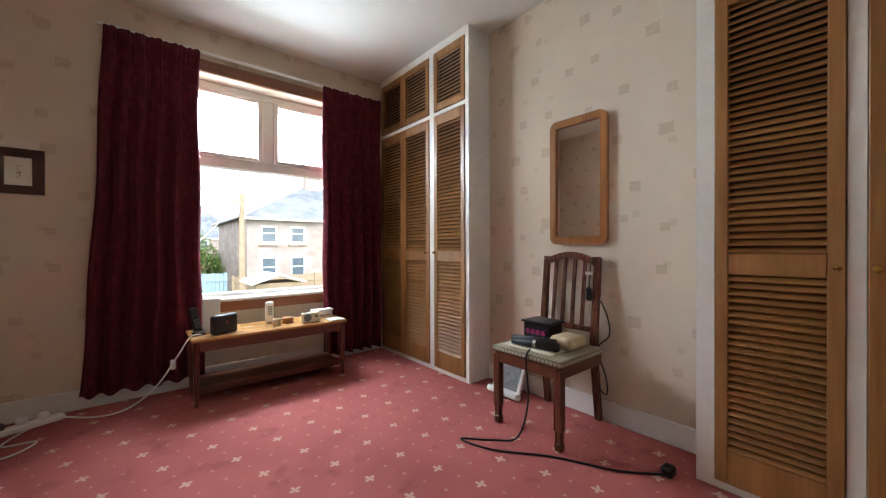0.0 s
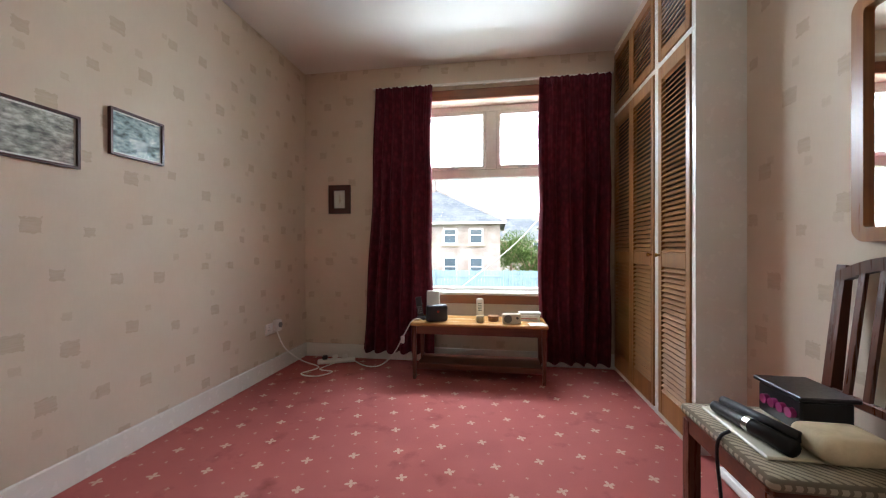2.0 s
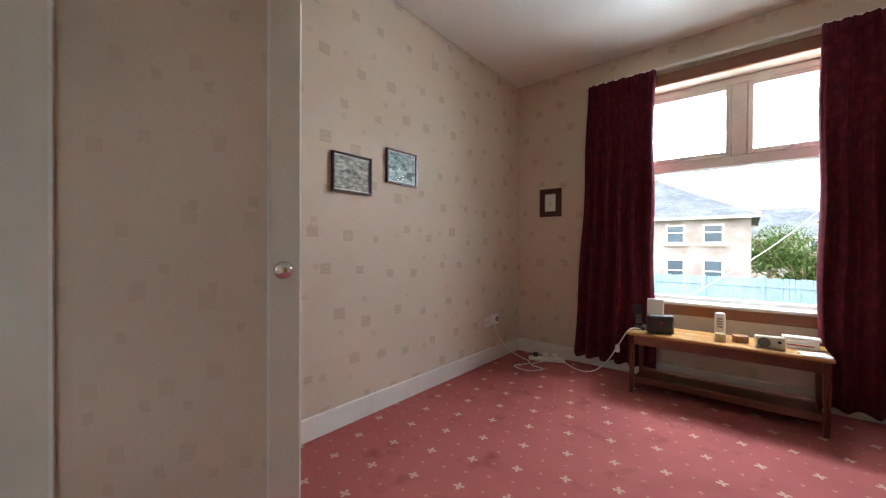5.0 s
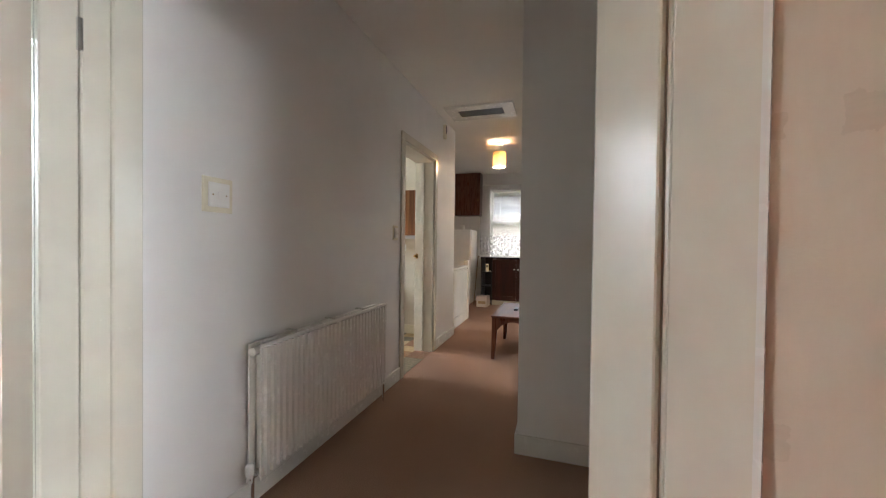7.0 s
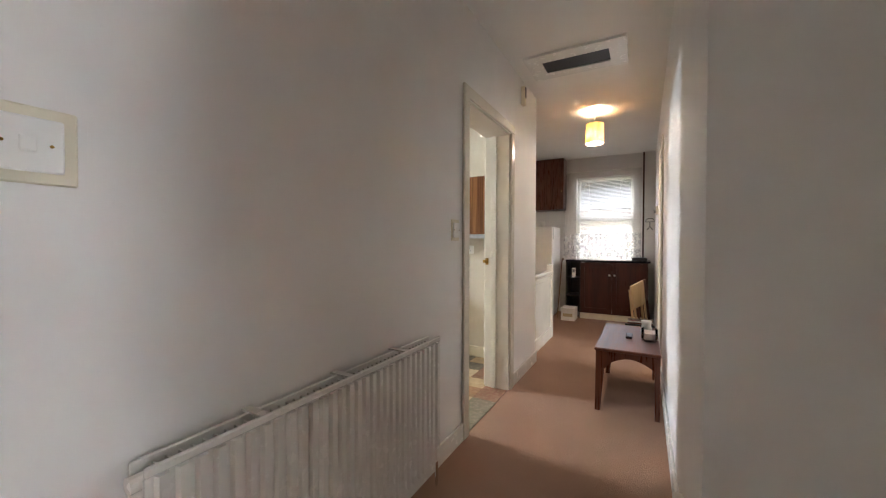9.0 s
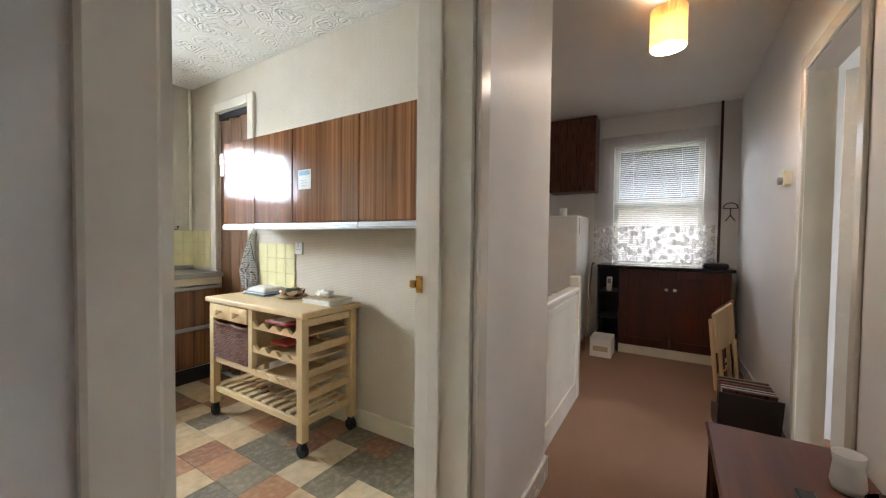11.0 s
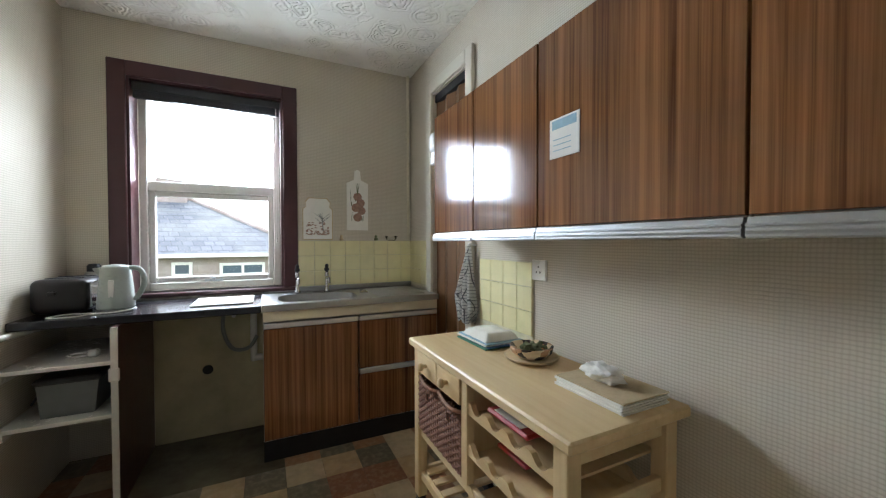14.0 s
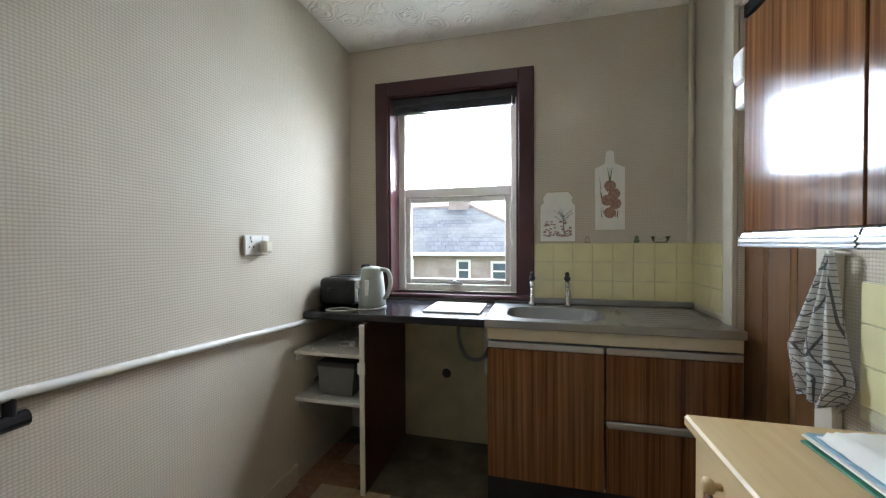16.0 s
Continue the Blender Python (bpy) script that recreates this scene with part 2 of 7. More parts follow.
def slates():
    m = Mat("grey roof slates", 0.7)
    x, y, z = m.xyz()
    t = m.node("ShaderNodeTexBrick", Scale=1.0, Color1=lin("70747a"), Color2=lin("5b5f66"), Mortar=lin("3c3f44"))
    t.inputs["Brick Width"].default_value, t.inputs["Row Height"].default_value = 0.3, 0.16
    t.inputs["Mortar Size"].default_value = 0.008
    m.link(m.combine(m.math("ADD", x, m.math("MULTIPLY", y, 0.3)), z), t.inputs["Vector"])
    m.color(m.mix(m.ramp(m.noise(0.7, 5), 0.4, 0.8), t.outputs["Color"], lin("83867f")))
    return m.m


M = dict(
    paper=bedroom_paper(), doorpaper=bedroom_paper("faded door paper", 0.45), kpaper=kitchen_paper(), redcarpet=red_carpet(), carpet=brown_carpet(), velvet=velvet(), emboss=emboss(),
    tile=vinyl_tile(), lam=laminate(),
    plaster=paint("white painted wall", "eae7e2", 0.55, 0.06, 1.5, 0.1),
    ceil=paint("white ceiling paint", "e8e4dc", 0.75, 0.06, 1.2, 0.2),
    gloss=paint("cream gloss paint", "e2dbca", 0.22, 0.08, 5, 0.05),
    white=paint("white gloss paint", "e9e6de", 0.25, 0.06, 6, 0.05),
    plastic=paint("white plastic", "eceae4", 0.35, 0.04, 12, 0),
    cream=paint("cream plastic", "e0d8c0", 0.4, 0.08, 10, 0),
    beige=paint("beige card", "c9b591", 0.7, 0.15, 30, 0.1),
    black=paint("black plastic", "1c1b1d", 0.35, 0.2, 20, 0.05),
    grey=paint("grey plastic", "7d807e", 0.4, 0.1, 20, 0.05),
    darkgrey=paint("dark grey plastic", "35363a", 0.45, 0.15, 20, 0.05),
    rubber=paint("black rubber", "141414", 0.7, 0.2, 30, 0.1),
    pink=paint("magenta plastic", "a02a6a", 0.4, 0.1, 20, 0),
    red=paint("red print", "b8342c", 0.5, 0.2, 25, 0),
    green=paint("green print", "4f8f74", 0.5, 0.2, 25, 0),
    blue=paint("pale blue cloth", "9fbfcf", 0.85, 0.2, 25, 0.3),
    royal=paint("royal blue print", "2f5f9a", 0.4, 0.3, 25, 0),
    sponge=paint("yellow sponge", "c99a2e", 0.9, 0.25, 60, 0.6),
    pinkish=paint("pale pink cloth", "dcc4bc", 0.85, 0.1, 25, 0.3),
    paperw=paint("white paper", "efece4", 0.8, 0.05, 20, 0),
    print=paint("grey print", "8f9290", 0.8, 0.4, 40, 0),
    floral=paint("printed flowers", "b08a76", 0.6, 0.45, 60, 0),
    leafp=paint("printed leaves", "77805a", 0.6, 0.4, 60, 0),
    sage=paint("pale sage plastic", "aeb5ad", 0.3, 0.06, 10, 0),
    tilec=paint("primrose glazed tile", "ebe2b0", 0.12, 0.08, 9, 0),
    grout=paint("pale grout", "ded7b8", 0.8, 0.2, 20, 0.2),
    concrete=paint("stained bare concrete floor", "6f6650", 0.9, 0.55, 6, 0.6),
    bareplaster=paint("stained cream distemper", "c8be9a", 0.85, 0.3, 5, 0.3),
    worktop=paint("black worktop laminate", "23232a", 0.18, 0.3, 14, 0.05),
    bathgreen=paint("pale green bathroom paint", "b4c2ba", 0.5, 0.08, 3, 0.1),
    maroon=paint("maroon gloss paint", "4a2a2c", 0.35, 0.05, 8, 0.05),
    # near-black: real plinth, also the painted shade behind slats and in baskets
    dark=paint("near-black plinth and shaded gaps", "17161a", 0.6, 0.2, 8, 0.05),
    seat=gingham("striped seat cloth", "b3a891", "6d6656", 0.012),
    towel=gingham("checked tea towel", "f0efea", "4a4d54", 0.009, 0.86),
    pine_v=wood("orange pine, upright", "7d4f24", "a97a44", 2, 0.4, 11),
    pine_h=wood("orange pine, level", "7d4f24", "a97a44", 1, 0.4, 11),
    mah=wood("polished mahogany", "3c1a10", "6f3a22", 2, 0.28, 12),
    mah_x=wood("polished mahogany, level", "4a2416", "7a4327", 0, 0.42, 12),
    darkmah=wood("dark mahogany", "2e120c", "552414", 2, 0.3, 12),
    birch=wood("pale birch", "c9a774", "e3cc9f", 1, 0.45, 8),
    birch_v=wood("pale birch, upright", "c9a774", "e3cc9f", 2, 0.45, 8),
    oak=wood("light oak veneer", "a5713c", "c8985c", 0, 0.25, 9),
    mirrorwood=wood("teak mirror frame", "7a4a1e", "a9713a", 2, 0.3, 9),
    sillwood=wood("brown window timber", "6b3d20", "93592f", 0, 0.35, 9),
    folding=wood("brown folding door vinyl", "6d4a2c", "8a6540", 2, 0.4, 9),
    steel=metal("stainless steel", "aaaaa8", 0.33), chrome=metal("chrome", "dddddd", 0.08, False), alu=metal("brushed aluminium", "c4c6c8", 0.35),
    brass=metal("brass", "b08a45", 0.25, False),
    wicker=wood("brown wicker", "5f3420", "9b6a48", 1, 0.6, 60, 0.3),
    glass=glass("clear glass"), frosted=glass("rippled glass", 0.08, 1.0),
    stone=brickwork(), slate=slates(),
    lace=paint("white lace", "f0eeec", 0.9, 0.1, 40, 0.2),
)
mirror_mat = Mat("silvered mirror", 0.02, 1.0)
mirror_mat.color((0.9, 0.9, 0.88, 1))
M["mirror"] = mirror_mat.m
bowl_mat = Mat("painted bowl, dark blots on orange and cream", 0.4)
bv = bowl_mat.node("ShaderNodeTexVoronoi", Scale=34.0)
bowl_mat.link(bowl_mat.pos, bv.inputs["Vector"])
bs_ = bowl_mat.t.nodes.new("ShaderNodeSeparateColor")
bowl_mat.link(bv.outputs["Color"], bs_.inputs[0])
bc_ = bowl_mat.mix(bowl_mat.math("GREATER_THAN", bs_.outputs[0], 0.5), lin("b88a62"), lin("d8c4a0"))
bowl_mat.color(bowl_mat.mix(bowl_mat.math("GREATER_THAN", bs_.outputs[1], 0.62), bc_, lin("33251f")))
M["bowlpaint"] = bowl_mat.m
shade_mat = Mat("pleated cream shade", 0.8)
shade_mat.color(lin("e0c8a0"))
shade_mat.b.inputs["Transmission Weight"].default_value = 0.0
shade_mat.b.inputs["Subsurface Weight"].default_value = 0.0
tr = shade_mat.t.nodes.new("ShaderNodeBsdfTranslucent")
tr.inputs[0].default_value = lin("ecd0a4")
mx = shade_mat.t.nodes.new("ShaderNodeMixShader")
mx.inputs[0].default_value = 0.3
shade_mat.link(shade_mat.b.outputs[0], mx.inputs[1])
shade_mat.link(tr.outputs[0], mx.inputs[2])
shade_mat.link(mx.outputs[0], shade_mat.t.nodes["Material Output"].inputs[0])
M["shade"] = shade_mat.m
lace_mat = Mat("net lace", 0.9)
lace_mat.color(lin("f2f0ee"))
lt = lace_mat.t.nodes.new("ShaderNodeBsdfTransparent")
lm = lace_mat.t.nodes.new("ShaderNodeMixShader")
xx, yy, zz = lace_mat.xyz()
vor = lace_mat.node("ShaderNodeTexVoronoi", Scale=17.0)
lace_mat.link(lace_mat.pos, vor.inputs["Vector"])
flower = lace_mat.math("MULTIPLY", lace_mat.ramp(vor.outputs["Distance"], 0.55, 0.3), lace_mat.math("LESS_THAN", zz, 1.35))
lace_mat.link(lace_mat.math("MULTIPLY_ADD", flower, 0.5, 0.24), lm.inputs[0])
lace_mat.link(lt.outputs[0], lm.inputs[1])
lace_mat.link(lace_mat.b.outputs[0], lm.inputs[2])
lace_mat.link(lm.outputs[0], lace_mat.t.nodes["Material Output"].inputs[0])
M["net"] = lace_mat.m


# ---- mesh helpers ----
def box(bm, x0, x1, y0, y1, z0, z1, bev=0.0, seg=1):
    r = bmesh.ops.create_cube(bm, size=1.0, matrix=Matrix.Translation(((x0 + x1) / 2, (y0 + y1) / 2, (z0 + z1) / 2)) @ Matrix.Diagonal((abs(x1 - x0), abs(y1 - y0), abs(z1 - z0), 1)))
    if bev:
        es = list({e for v in r["verts"] for e in v.link_edges})
        bmesh.ops.bevel(bm, geom=es, offset=bev, segments=seg, affect="EDGES", profile=0.5)
    return bm


def rod(bm, a, b, r, r2=None, n=12):
    a, b = Vector(a), Vector(b)
    m = Matrix.Translation((a + b) / 2) @ (b - a).to_track_quat("Z", "Y").to_matrix().to_4x4()
    bmesh.ops.create_cone(bm, cap_ends=True, segments=n, radius1=r, radius2=r if r2 is None else r2, depth=(b - a).length, matrix=m)
    return bm


def lathe(bm, c, prof, n=24):
    """Turned shape about an upright axis through c from (radius, height) pairs."""
    rings = [[bm.verts.new((c[0] + r * math.cos(6.28319 * i / n), c[1] + r * math.sin(6.28319 * i / n), c[2] + h)) for i in range(n)] for r, h in prof]
    for p, q in zip(rings, rings[1:]):
        for i in range(n):
            bm.faces.new((p[i], p[(i + 1) % n], q[(i + 1) % n], q[i]))
    for ring, flip in ((rings[0], True), (rings[-1], False)):
        bm.faces.new(list(reversed(ring)) if flip else ring)
    return bm


def tube(bm, pts, r, n=8):
    """A round cord through points, smoothed."""
    P = [Vector(p) for p in pts]
    fine = []
    for i in range(len(P) - 1):
        p0, p1, p2, p3 = P[max(i - 1, 0)], P[i], P[i + 1], P[min(i + 2, len(P) - 1)]
        for k in range(6):
            t = k / 6
            fine.append(0.5 * (2 * p1 + (p2 - p0) * t + (2 * p0 - 5 * p1 + 4 * p2 - p3) * t * t + (3 * p1 - p0 - 3 * p2 + p3) * t ** 3))
    fine.append(P[-1])
    rings = []
    for i, p in enumerate(fine):
        d = (fine[min(i + 1, len(fine) - 1)] - fine[max(i - 1, 0)]).normalized()
        s = d.cross(Vector((0.13, 0.27, 0.95))).normalized()
        u = s.cross(d)
        rings.append([bm.verts.new(p + r * (math.cos(6.28319 * k / n) * s + math.sin(6.28319 * k / n) * u)) for k in range(n)])
    for p, q in zip(rings, rings[1:]):
        for i in range(n):
            bm.faces.new((p[i], p[(i + 1) % n], q[(i + 1) % n], q[i]))
    bm.faces.new(rings[0]), bm.faces.new(list(reversed(rings[-1])))
    return bm


def prism(bm, pts, axis, lo, hi):
    """A flat outline pushed from lo to hi along an axis; pts in the other two axes, in order."""
    def at(p, h):
        v = list(p)
        v.insert(axis, h)
        return bm.verts.new(v)
    a, b = [at(p, lo) for p in pts], [at(p, hi) for p in pts]
    n = len(pts)
    bm.faces.new(a), bm.faces.new(list(reversed(b)))
    for i in range(n):
        bm.faces.new((a[i], b[i], b[(i + 1) % n], a[(i + 1) % n]))
    bmesh.ops.recalc_face_normals(bm, faces=bm.faces[:])
    return bm


def mesh_of(name, bm, mat, smooth=False):
    me = bpy.data.meshes.new(name)
    bm.normal_update()
    bm.to_mesh(me)
    bm.free()
    me.materials.append(M[mat] if isinstance(mat, str) else mat)
    if smooth:
        me.shade_auto_smooth() if hasattr(me, "shade_auto_smooth") else None
        for p in me.polygons:
            p.use_smooth = True
    return me


def part(name, bm, mat, parent=None, label="", smooth=False):
    ob = new(name, mesh_of(name, bm, mat, smooth))
    ob.parent = parent
    if label:
        tagged(ob, label)
    return ob


def piece(name, me, parent, loc, rot=0.0):
    ob = new(name, me)
    ob.parent, ob.location = parent, loc
    ob.rotation_euler[2] = rot
    return ob


def thing(name, label, category, group="", kind=""):
    return tagged(new(name), label, category, group, kind)


def solid(name, bm, mat, label, category, group="", kind="", smooth=False):
    return tagged(part(name, bm, mat, None, "", smooth), label, category, group, kind)


def B():
    return bmesh.new()


def bx(*a, **k):
    return box(B(), *a, **k)


def st(name, bm, mat, label, cat="wall"):
    return solid(name, bm, mat, label, cat, kind="structure")


def wall_open(bm, axis, a0, a1, t0, t1, z1, holes):
    """A wall along an axis (0: along x, 1: along y) from a0 to a1, thick from t0 to t1, with holes (from, to, sill, head)."""
    def put(p, q, lo, hi):
        if q - p > 1e-4 and hi - lo > 1e-4:
            box(bm, *((p, q, t0, t1) if axis == 0 else (t0, t1, p, q)), lo, hi)
    at = a0
    for p, q, lo, hi in sorted(holes):
        put(at, p, 0, z1), put(p, q, 0, lo), put(p, q, hi, z1)
        at = q
    put(at, a1, 0, z1)
    return bm


# ---- bedroom shell ----
CB, CH, CK = 2.66, 2.61, 2.51
# The bedroom doorway stands across the corner, at 45 degrees: DX runs from its hinge to its latch side, DY into the room.
DOOR = pose(-1.50, 0.13, 0, 0, 0, -45)


def across(bm):
    """Set what was built square to the corner doorway into its place."""
    bmesh.ops.transform(bm, matrix=DOOR, verts=bm.verts[:])
    return bm


st("floor", prism(B(), [(-1.75, 3.64), (-1.75, 0.28), (-0.10, -1.37), (1.42, -1.37), (1.42, 3.64)], 2, -0.12, 0), "redcarpet", "worn red carpet with small beige sprigs", "floor")
st("ceiling", prism(B(), [(-1.75, 3.64), (-1.75, 0.28), (-0.10, -1.37), (1.42, -1.37), (1.42, 3.64)], 2, CB, CB + 0.1), "ceil", "plain white painted bedroom ceiling", "ceiling")
st("wall_north", wall_open(B(), 0, -1.81, 1.42, 3.52, 3.82, CB, [(-0.66, 0.64, 0.6, 2.32)]), "paper", "cream wallpapered wall with scattered beige squares")
st("wall_east", bx(1.30, 1.42, -1.37, 3.52, 0, CB), "paper", "cream wallpapered wall with scattered beige squares")
st("wall_west", bx(-1.81, -1.69, 0.27, 3.52, 0, CB), "paper", "cream wallpapered wall with scattered beige squares")
st("wall_doorway", across(wall_open(B(), 0, -0.21, 1.94, -0.075, 0, CB, [(-0.018, 0.838, 0, 2.06)])), "paper", "wallpapered wall across the corner, with the doorway")
st("wall_doorway_hall", across(wall_open(B(), 0, -0.24, 1.90, -0.135, -0.076, CH, [(-0.018, 0.838, 0, 2.06)])), "plaster", "white hall side of the wall with the bedroom doorway")
st("wall_south", bx(-0.14, 1.30, -1.37, -1.25, 0, CB), "paper", "cream wallpapered wall with scattered beige squares")
bb = B()
box(bb, -1.69, -1.672, 0.33, 3.52, 0, 0.125, 0.004)
box(bb, -1.672, 1.08, 3.502, 3.52, 0, 0.125, 0.004)
box(bb, 1.282, 1.30, 0.80, 2.235, 0, 0.12, 0.004)
st("baseboard", bb, "white", "scuffed white painted skirting board", "skirting")
tr1 = B()
box(tr1, -0.086, -0.014, 0.0, 0.016, 0, 2.13, 0.005)
box(tr1, 0.834, 0.906, 0.0, 0.016, 0, 2.13, 0.005)
box(tr1, -0.014, 0.834, 0.0, 0.016, 2.06, 2.13, 0.005)
box(tr1, -0.018, 0.0, -0.135, 0.0, 0, 2.06, 0.003)
box(tr1, 0.82, 0.838, -0.135, 0.0, 0, 2.06, 0.003)
box(tr1, 0.0, 0.82, -0.135, 0.0, 2.042, 2.06, 0.003)
box(tr1, 0.808, 0.82, -0.085, -0.050, 0, 2.042, 0.002)
box(tr1, -0.086, -0.014, -0.150, -0.135, 0, 2.13, 0.005)
box(tr1, 0.834, 0.906, -0.150, -0.135, 0, 2.13, 0.005)
box(tr1, -0.014, 0.834, -0.150, -0.135, 2.06, 2.13, 0.005)
st("trim", across(tr1), "gloss", "cream gloss painted door casing", "door frame")
kp = thing("strike_plate", "worn brass strike plate on the bedroom door jamb", "latch")
part("plate", across(bx(0.817, 0.82, -0.036, -0.010, 0.93, 1.03, bev=0.001)), "brass", kp)
part("hole", across(bx(0.8162, 0.817, -0.030, -0.016, 0.955, 1.0)), "dark", kp)
st("threshold", across(bx(0.0, 0.82, -0.09, -0.05, -0.02, 0.008, bev=0.003)), "brass", "brass strip between red and brown carpet", "threshold")


def glazed_door(name, hinge, rz, wide, glassmat, label, stile=0.11, high=2.045):
    """A glazed door built along x from its hinge, thick along y."""
    d = thing(name, label, "door", kind="structure")
    f = B()
    box(f, 0, stile, -0.02, 0.02, 0.005, high, 0.003)
    box(f, wide - stile, wide, -0.02, 0.02, 0.005, high, 0.003)
    box(f, stile, wide - stile, -0.02, 0.02, high - 0.075, high, 0.003)
    box(f, stile, wide - stile, -0.02, 0.02, 0.005, 0.22, 0.003)
    part("door_frame", f, "gloss", d)
    part("pane", bx(stile, wide - stile, -0.004, 0.004, 0.22, high - 0.075), glassmat, d, "rippled obscure glass pane").visible_shadow = False
    hg = B()
    for z in (0.25, 1.75):
        rod(hg, (0, 0.024, z - 0.045), (0, 0.024, z + 0.045), 0.008)
    part("hinge", hg, "chrome", d)
    d.matrix_world = pose(*hinge, 0, 0, rz)
    return d


st("wall_bathroom", box(box(bx(-1.86, -1.76, -2.9, -1.45, 0, CH), -0.4, -0.3, -2.9, -1.45, 0, CH), -1.76, -0.4, -2.9, -1.45, CH - 0.05, CH), "bathgreen", "pale green walls behind the glazed door")
st("wall_bathroom_window", wall_open(B(), 0, -1.76, -0.4, -3.0, -2.9, CH, [(-1.62, -0.55, 0.75, 2.2)]), "bathgreen", "pale green wall with the bathroom window")
st("floor_bathroom", bx(-1.76, -0.4, -2.9, -1.45, -0.12, 0), "grey", "plain grey bathroom floor", "floor")
# Added unseen box behind the folding door; it keeps outside light from leaking in.
w = B()
box(w, -5.9, -5.8, -4.3, -3.5, 0, 2.3)
box(w, -5.8, -5.32, -4.3, -4.2, 0, 2.3)
box(w, -5.8, -5.32, -3.6, -3.5, 0, 2.3)
box(w, -5.9, -5.32, -4.3, -3.5, 2.3, 2.4)
box(w, -5.8, -5.2, -4.2, -3.6, -0.12, 0)
st("wall_cupboard_inside", w, "plaster", "added plain box behind the folding door, blocks outside light")
glazed_door("door_1", (-1.465, -1.355, 0), 0, 0.76, "frosted", "cream door with rippled obscure glass, closed", 0.085)
# bedroom door leaf, open into the room
leaf = thing("door_2", "cream panelled bedroom door standing open, wallpapered panel", "door", kind="structure")
f = B()
box(f, 0, 0.12, -0.02, 0.02, 0.01, 2.05, 0.003)
box(f, 0.69, 0.79, -0.02, 0.02, 0.01, 2.05, 0.003)
box(f, 0.12, 0.69, -0.02, 0.02, 1.93, 2.05, 0.003)
box(f, 0.12, 0.69, -0.02, 0.02, 0.01, 0.16, 0.003)
part("door_frame", f, "gloss", leaf)
part("door_panel", bx(0.12, 0.69, -0.012, 0.012, 0.16, 1.93), "doorpaper", leaf, "panel covered in the room's wallpaper")
f = B()
for s in (-1, 1):
    lathe_pts = [(0.026, 0.0), (0.026, 0.006), (0.012, 0.012), (0.012, 0.03), (0.027, 0.042), (0.03, 0.055), (0.024, 0.068), (0.008, 0.072)]
    n0 = len(f.verts)
    lathe(f, (0, 0, 0), lathe_pts)
    f.verts.ensure_lookup_table()
    bmesh.ops.transform(f, matrix=pose(0.74, 0.02 * s, 0.963, -90 * s, 0, 0), verts=f.verts[n0:])
part("door_knob", f, "chrome", leaf, "round chrome knob", True)
f = B()
box(f, 0.115, 0.125, -0.022, -0.012, 0.155, 1.935)
box(f, 0.685, 0.695, -0.022, -0.012, 0.155, 1.935)
box(f, 0.12, 0.69, -0.022, -0.012, 0.152, 0.162)
part("bead", f, "white", leaf)
leaf.matrix_world = pose(-1.50, 0.155, 0, 0, 0, 58)

# ---- hall and lobby shell ----
st("floor_hall", prism(B(), [(-8.4, 0.0), (-8.4, -1.33), (-3.05, -1.33), (-3.05, -1.45), (-0.02, -1.45), (-1.752, 0.282), (-1.752, 1.3), (-2.86, 1.3), (-2.86, 3.6), (-6.7, 3.6), (-6.7, 0.0)], 2, -0.12, 0), "carpet", "plain brown hall carpet", "floor")
st("floor_lobby", bx(-8.4, -5.26, -3.3, -1.33, -0.12, 0), "carpet", "plain brown landing carpet", "floor")
st("ceiling_hall", prism(B(), [(-8.37, 0.0), (-8.37, -1.45), (-0.02, -1.45), (-1.752, 0.282), (-1.752, 1.3), (-2.86, 1.3), (-2.86, 3.6), (-6.7, 3.6), (-6.7, 0.0)], 2, CH, CH + 0.1), "ceil", "plain white hall ceiling", "ceiling")
st("ceiling_lobby", bx(-8.37, -5.32, -3.2, -1.45, CH, CH + 0.1), "ceil", "plain white landing ceiling", "ceiling")
st("wall_hall_south", box(wall_open(B(), 0, -5.325, -1.62, -1.52, -1.33, CH, [(-4.52, -3.72, 0, 2.06)]), -1.62, -0.1, -1.45, -1.33, 2.05, CH), "plaster", "plain white hall wall")
w = wall_open(B(), 0, -8.25, -2.86, -0.24, -0.12, CH, [(-6.2, -5.42, 0, 2.07)])
st("wall_hall_north", w, "plaster", "plain white hall wall")
w = bx(-2.98, -2.86, -0.12, 0.20, 0, CH)
box(w, -2.98, -2.86, 1.10, 3.52, 0, CH)
box(w, -2.98, -2.86, 0.20, 1.10, 2.06, CH)
st("wall_glazed_door", w, "plaster", "plain white wall round the second glazed door")
st("wall_hall_end", bx(-2.86, -1.81, 1.18, 1.3, 0, CH), "plaster", "plain white hall wall")
st("wall_room_behind", wall_open(B(), 0, -6.6, -2.86, 3.52, 3.82, CH, [(-5.9, -3.7, 0.7, 2.35)]), "plaster", "plain white window wall of the room beyond")
st("wall_room_side", bx(-6.7, -6.6, -0.12, 3.82, 0, CH), "plaster", "plain white wall of the room beyond")
st("wall_bathroom_side", bx(-0.70, -0.1, -1.45, -1.33, 0, 2.05), "plaster", "plain white wall beside the glazed door")
st("wall_lobby_west", wall_open(B(), 1, -3.2, 0.0, -8.50, -8.25, CH, [(-1.40, -0.53, 0.90, 2.28)]), "plaster", "white landing wall")
st("wall_lobby_south", bx(-8.25, -5.325, -3.3, -3.2, 0, CH), "plaster", "white landing wall")
glazed_door("door_3", (-2.90, 0.335, 0), 90, 0.74, "frosted", "cream door with rippled obscure glass, closed", 0.1)
f = B()
box(f, -2.86, -2.842, 0.14, 0.225, 0, 2.13, 0.004)
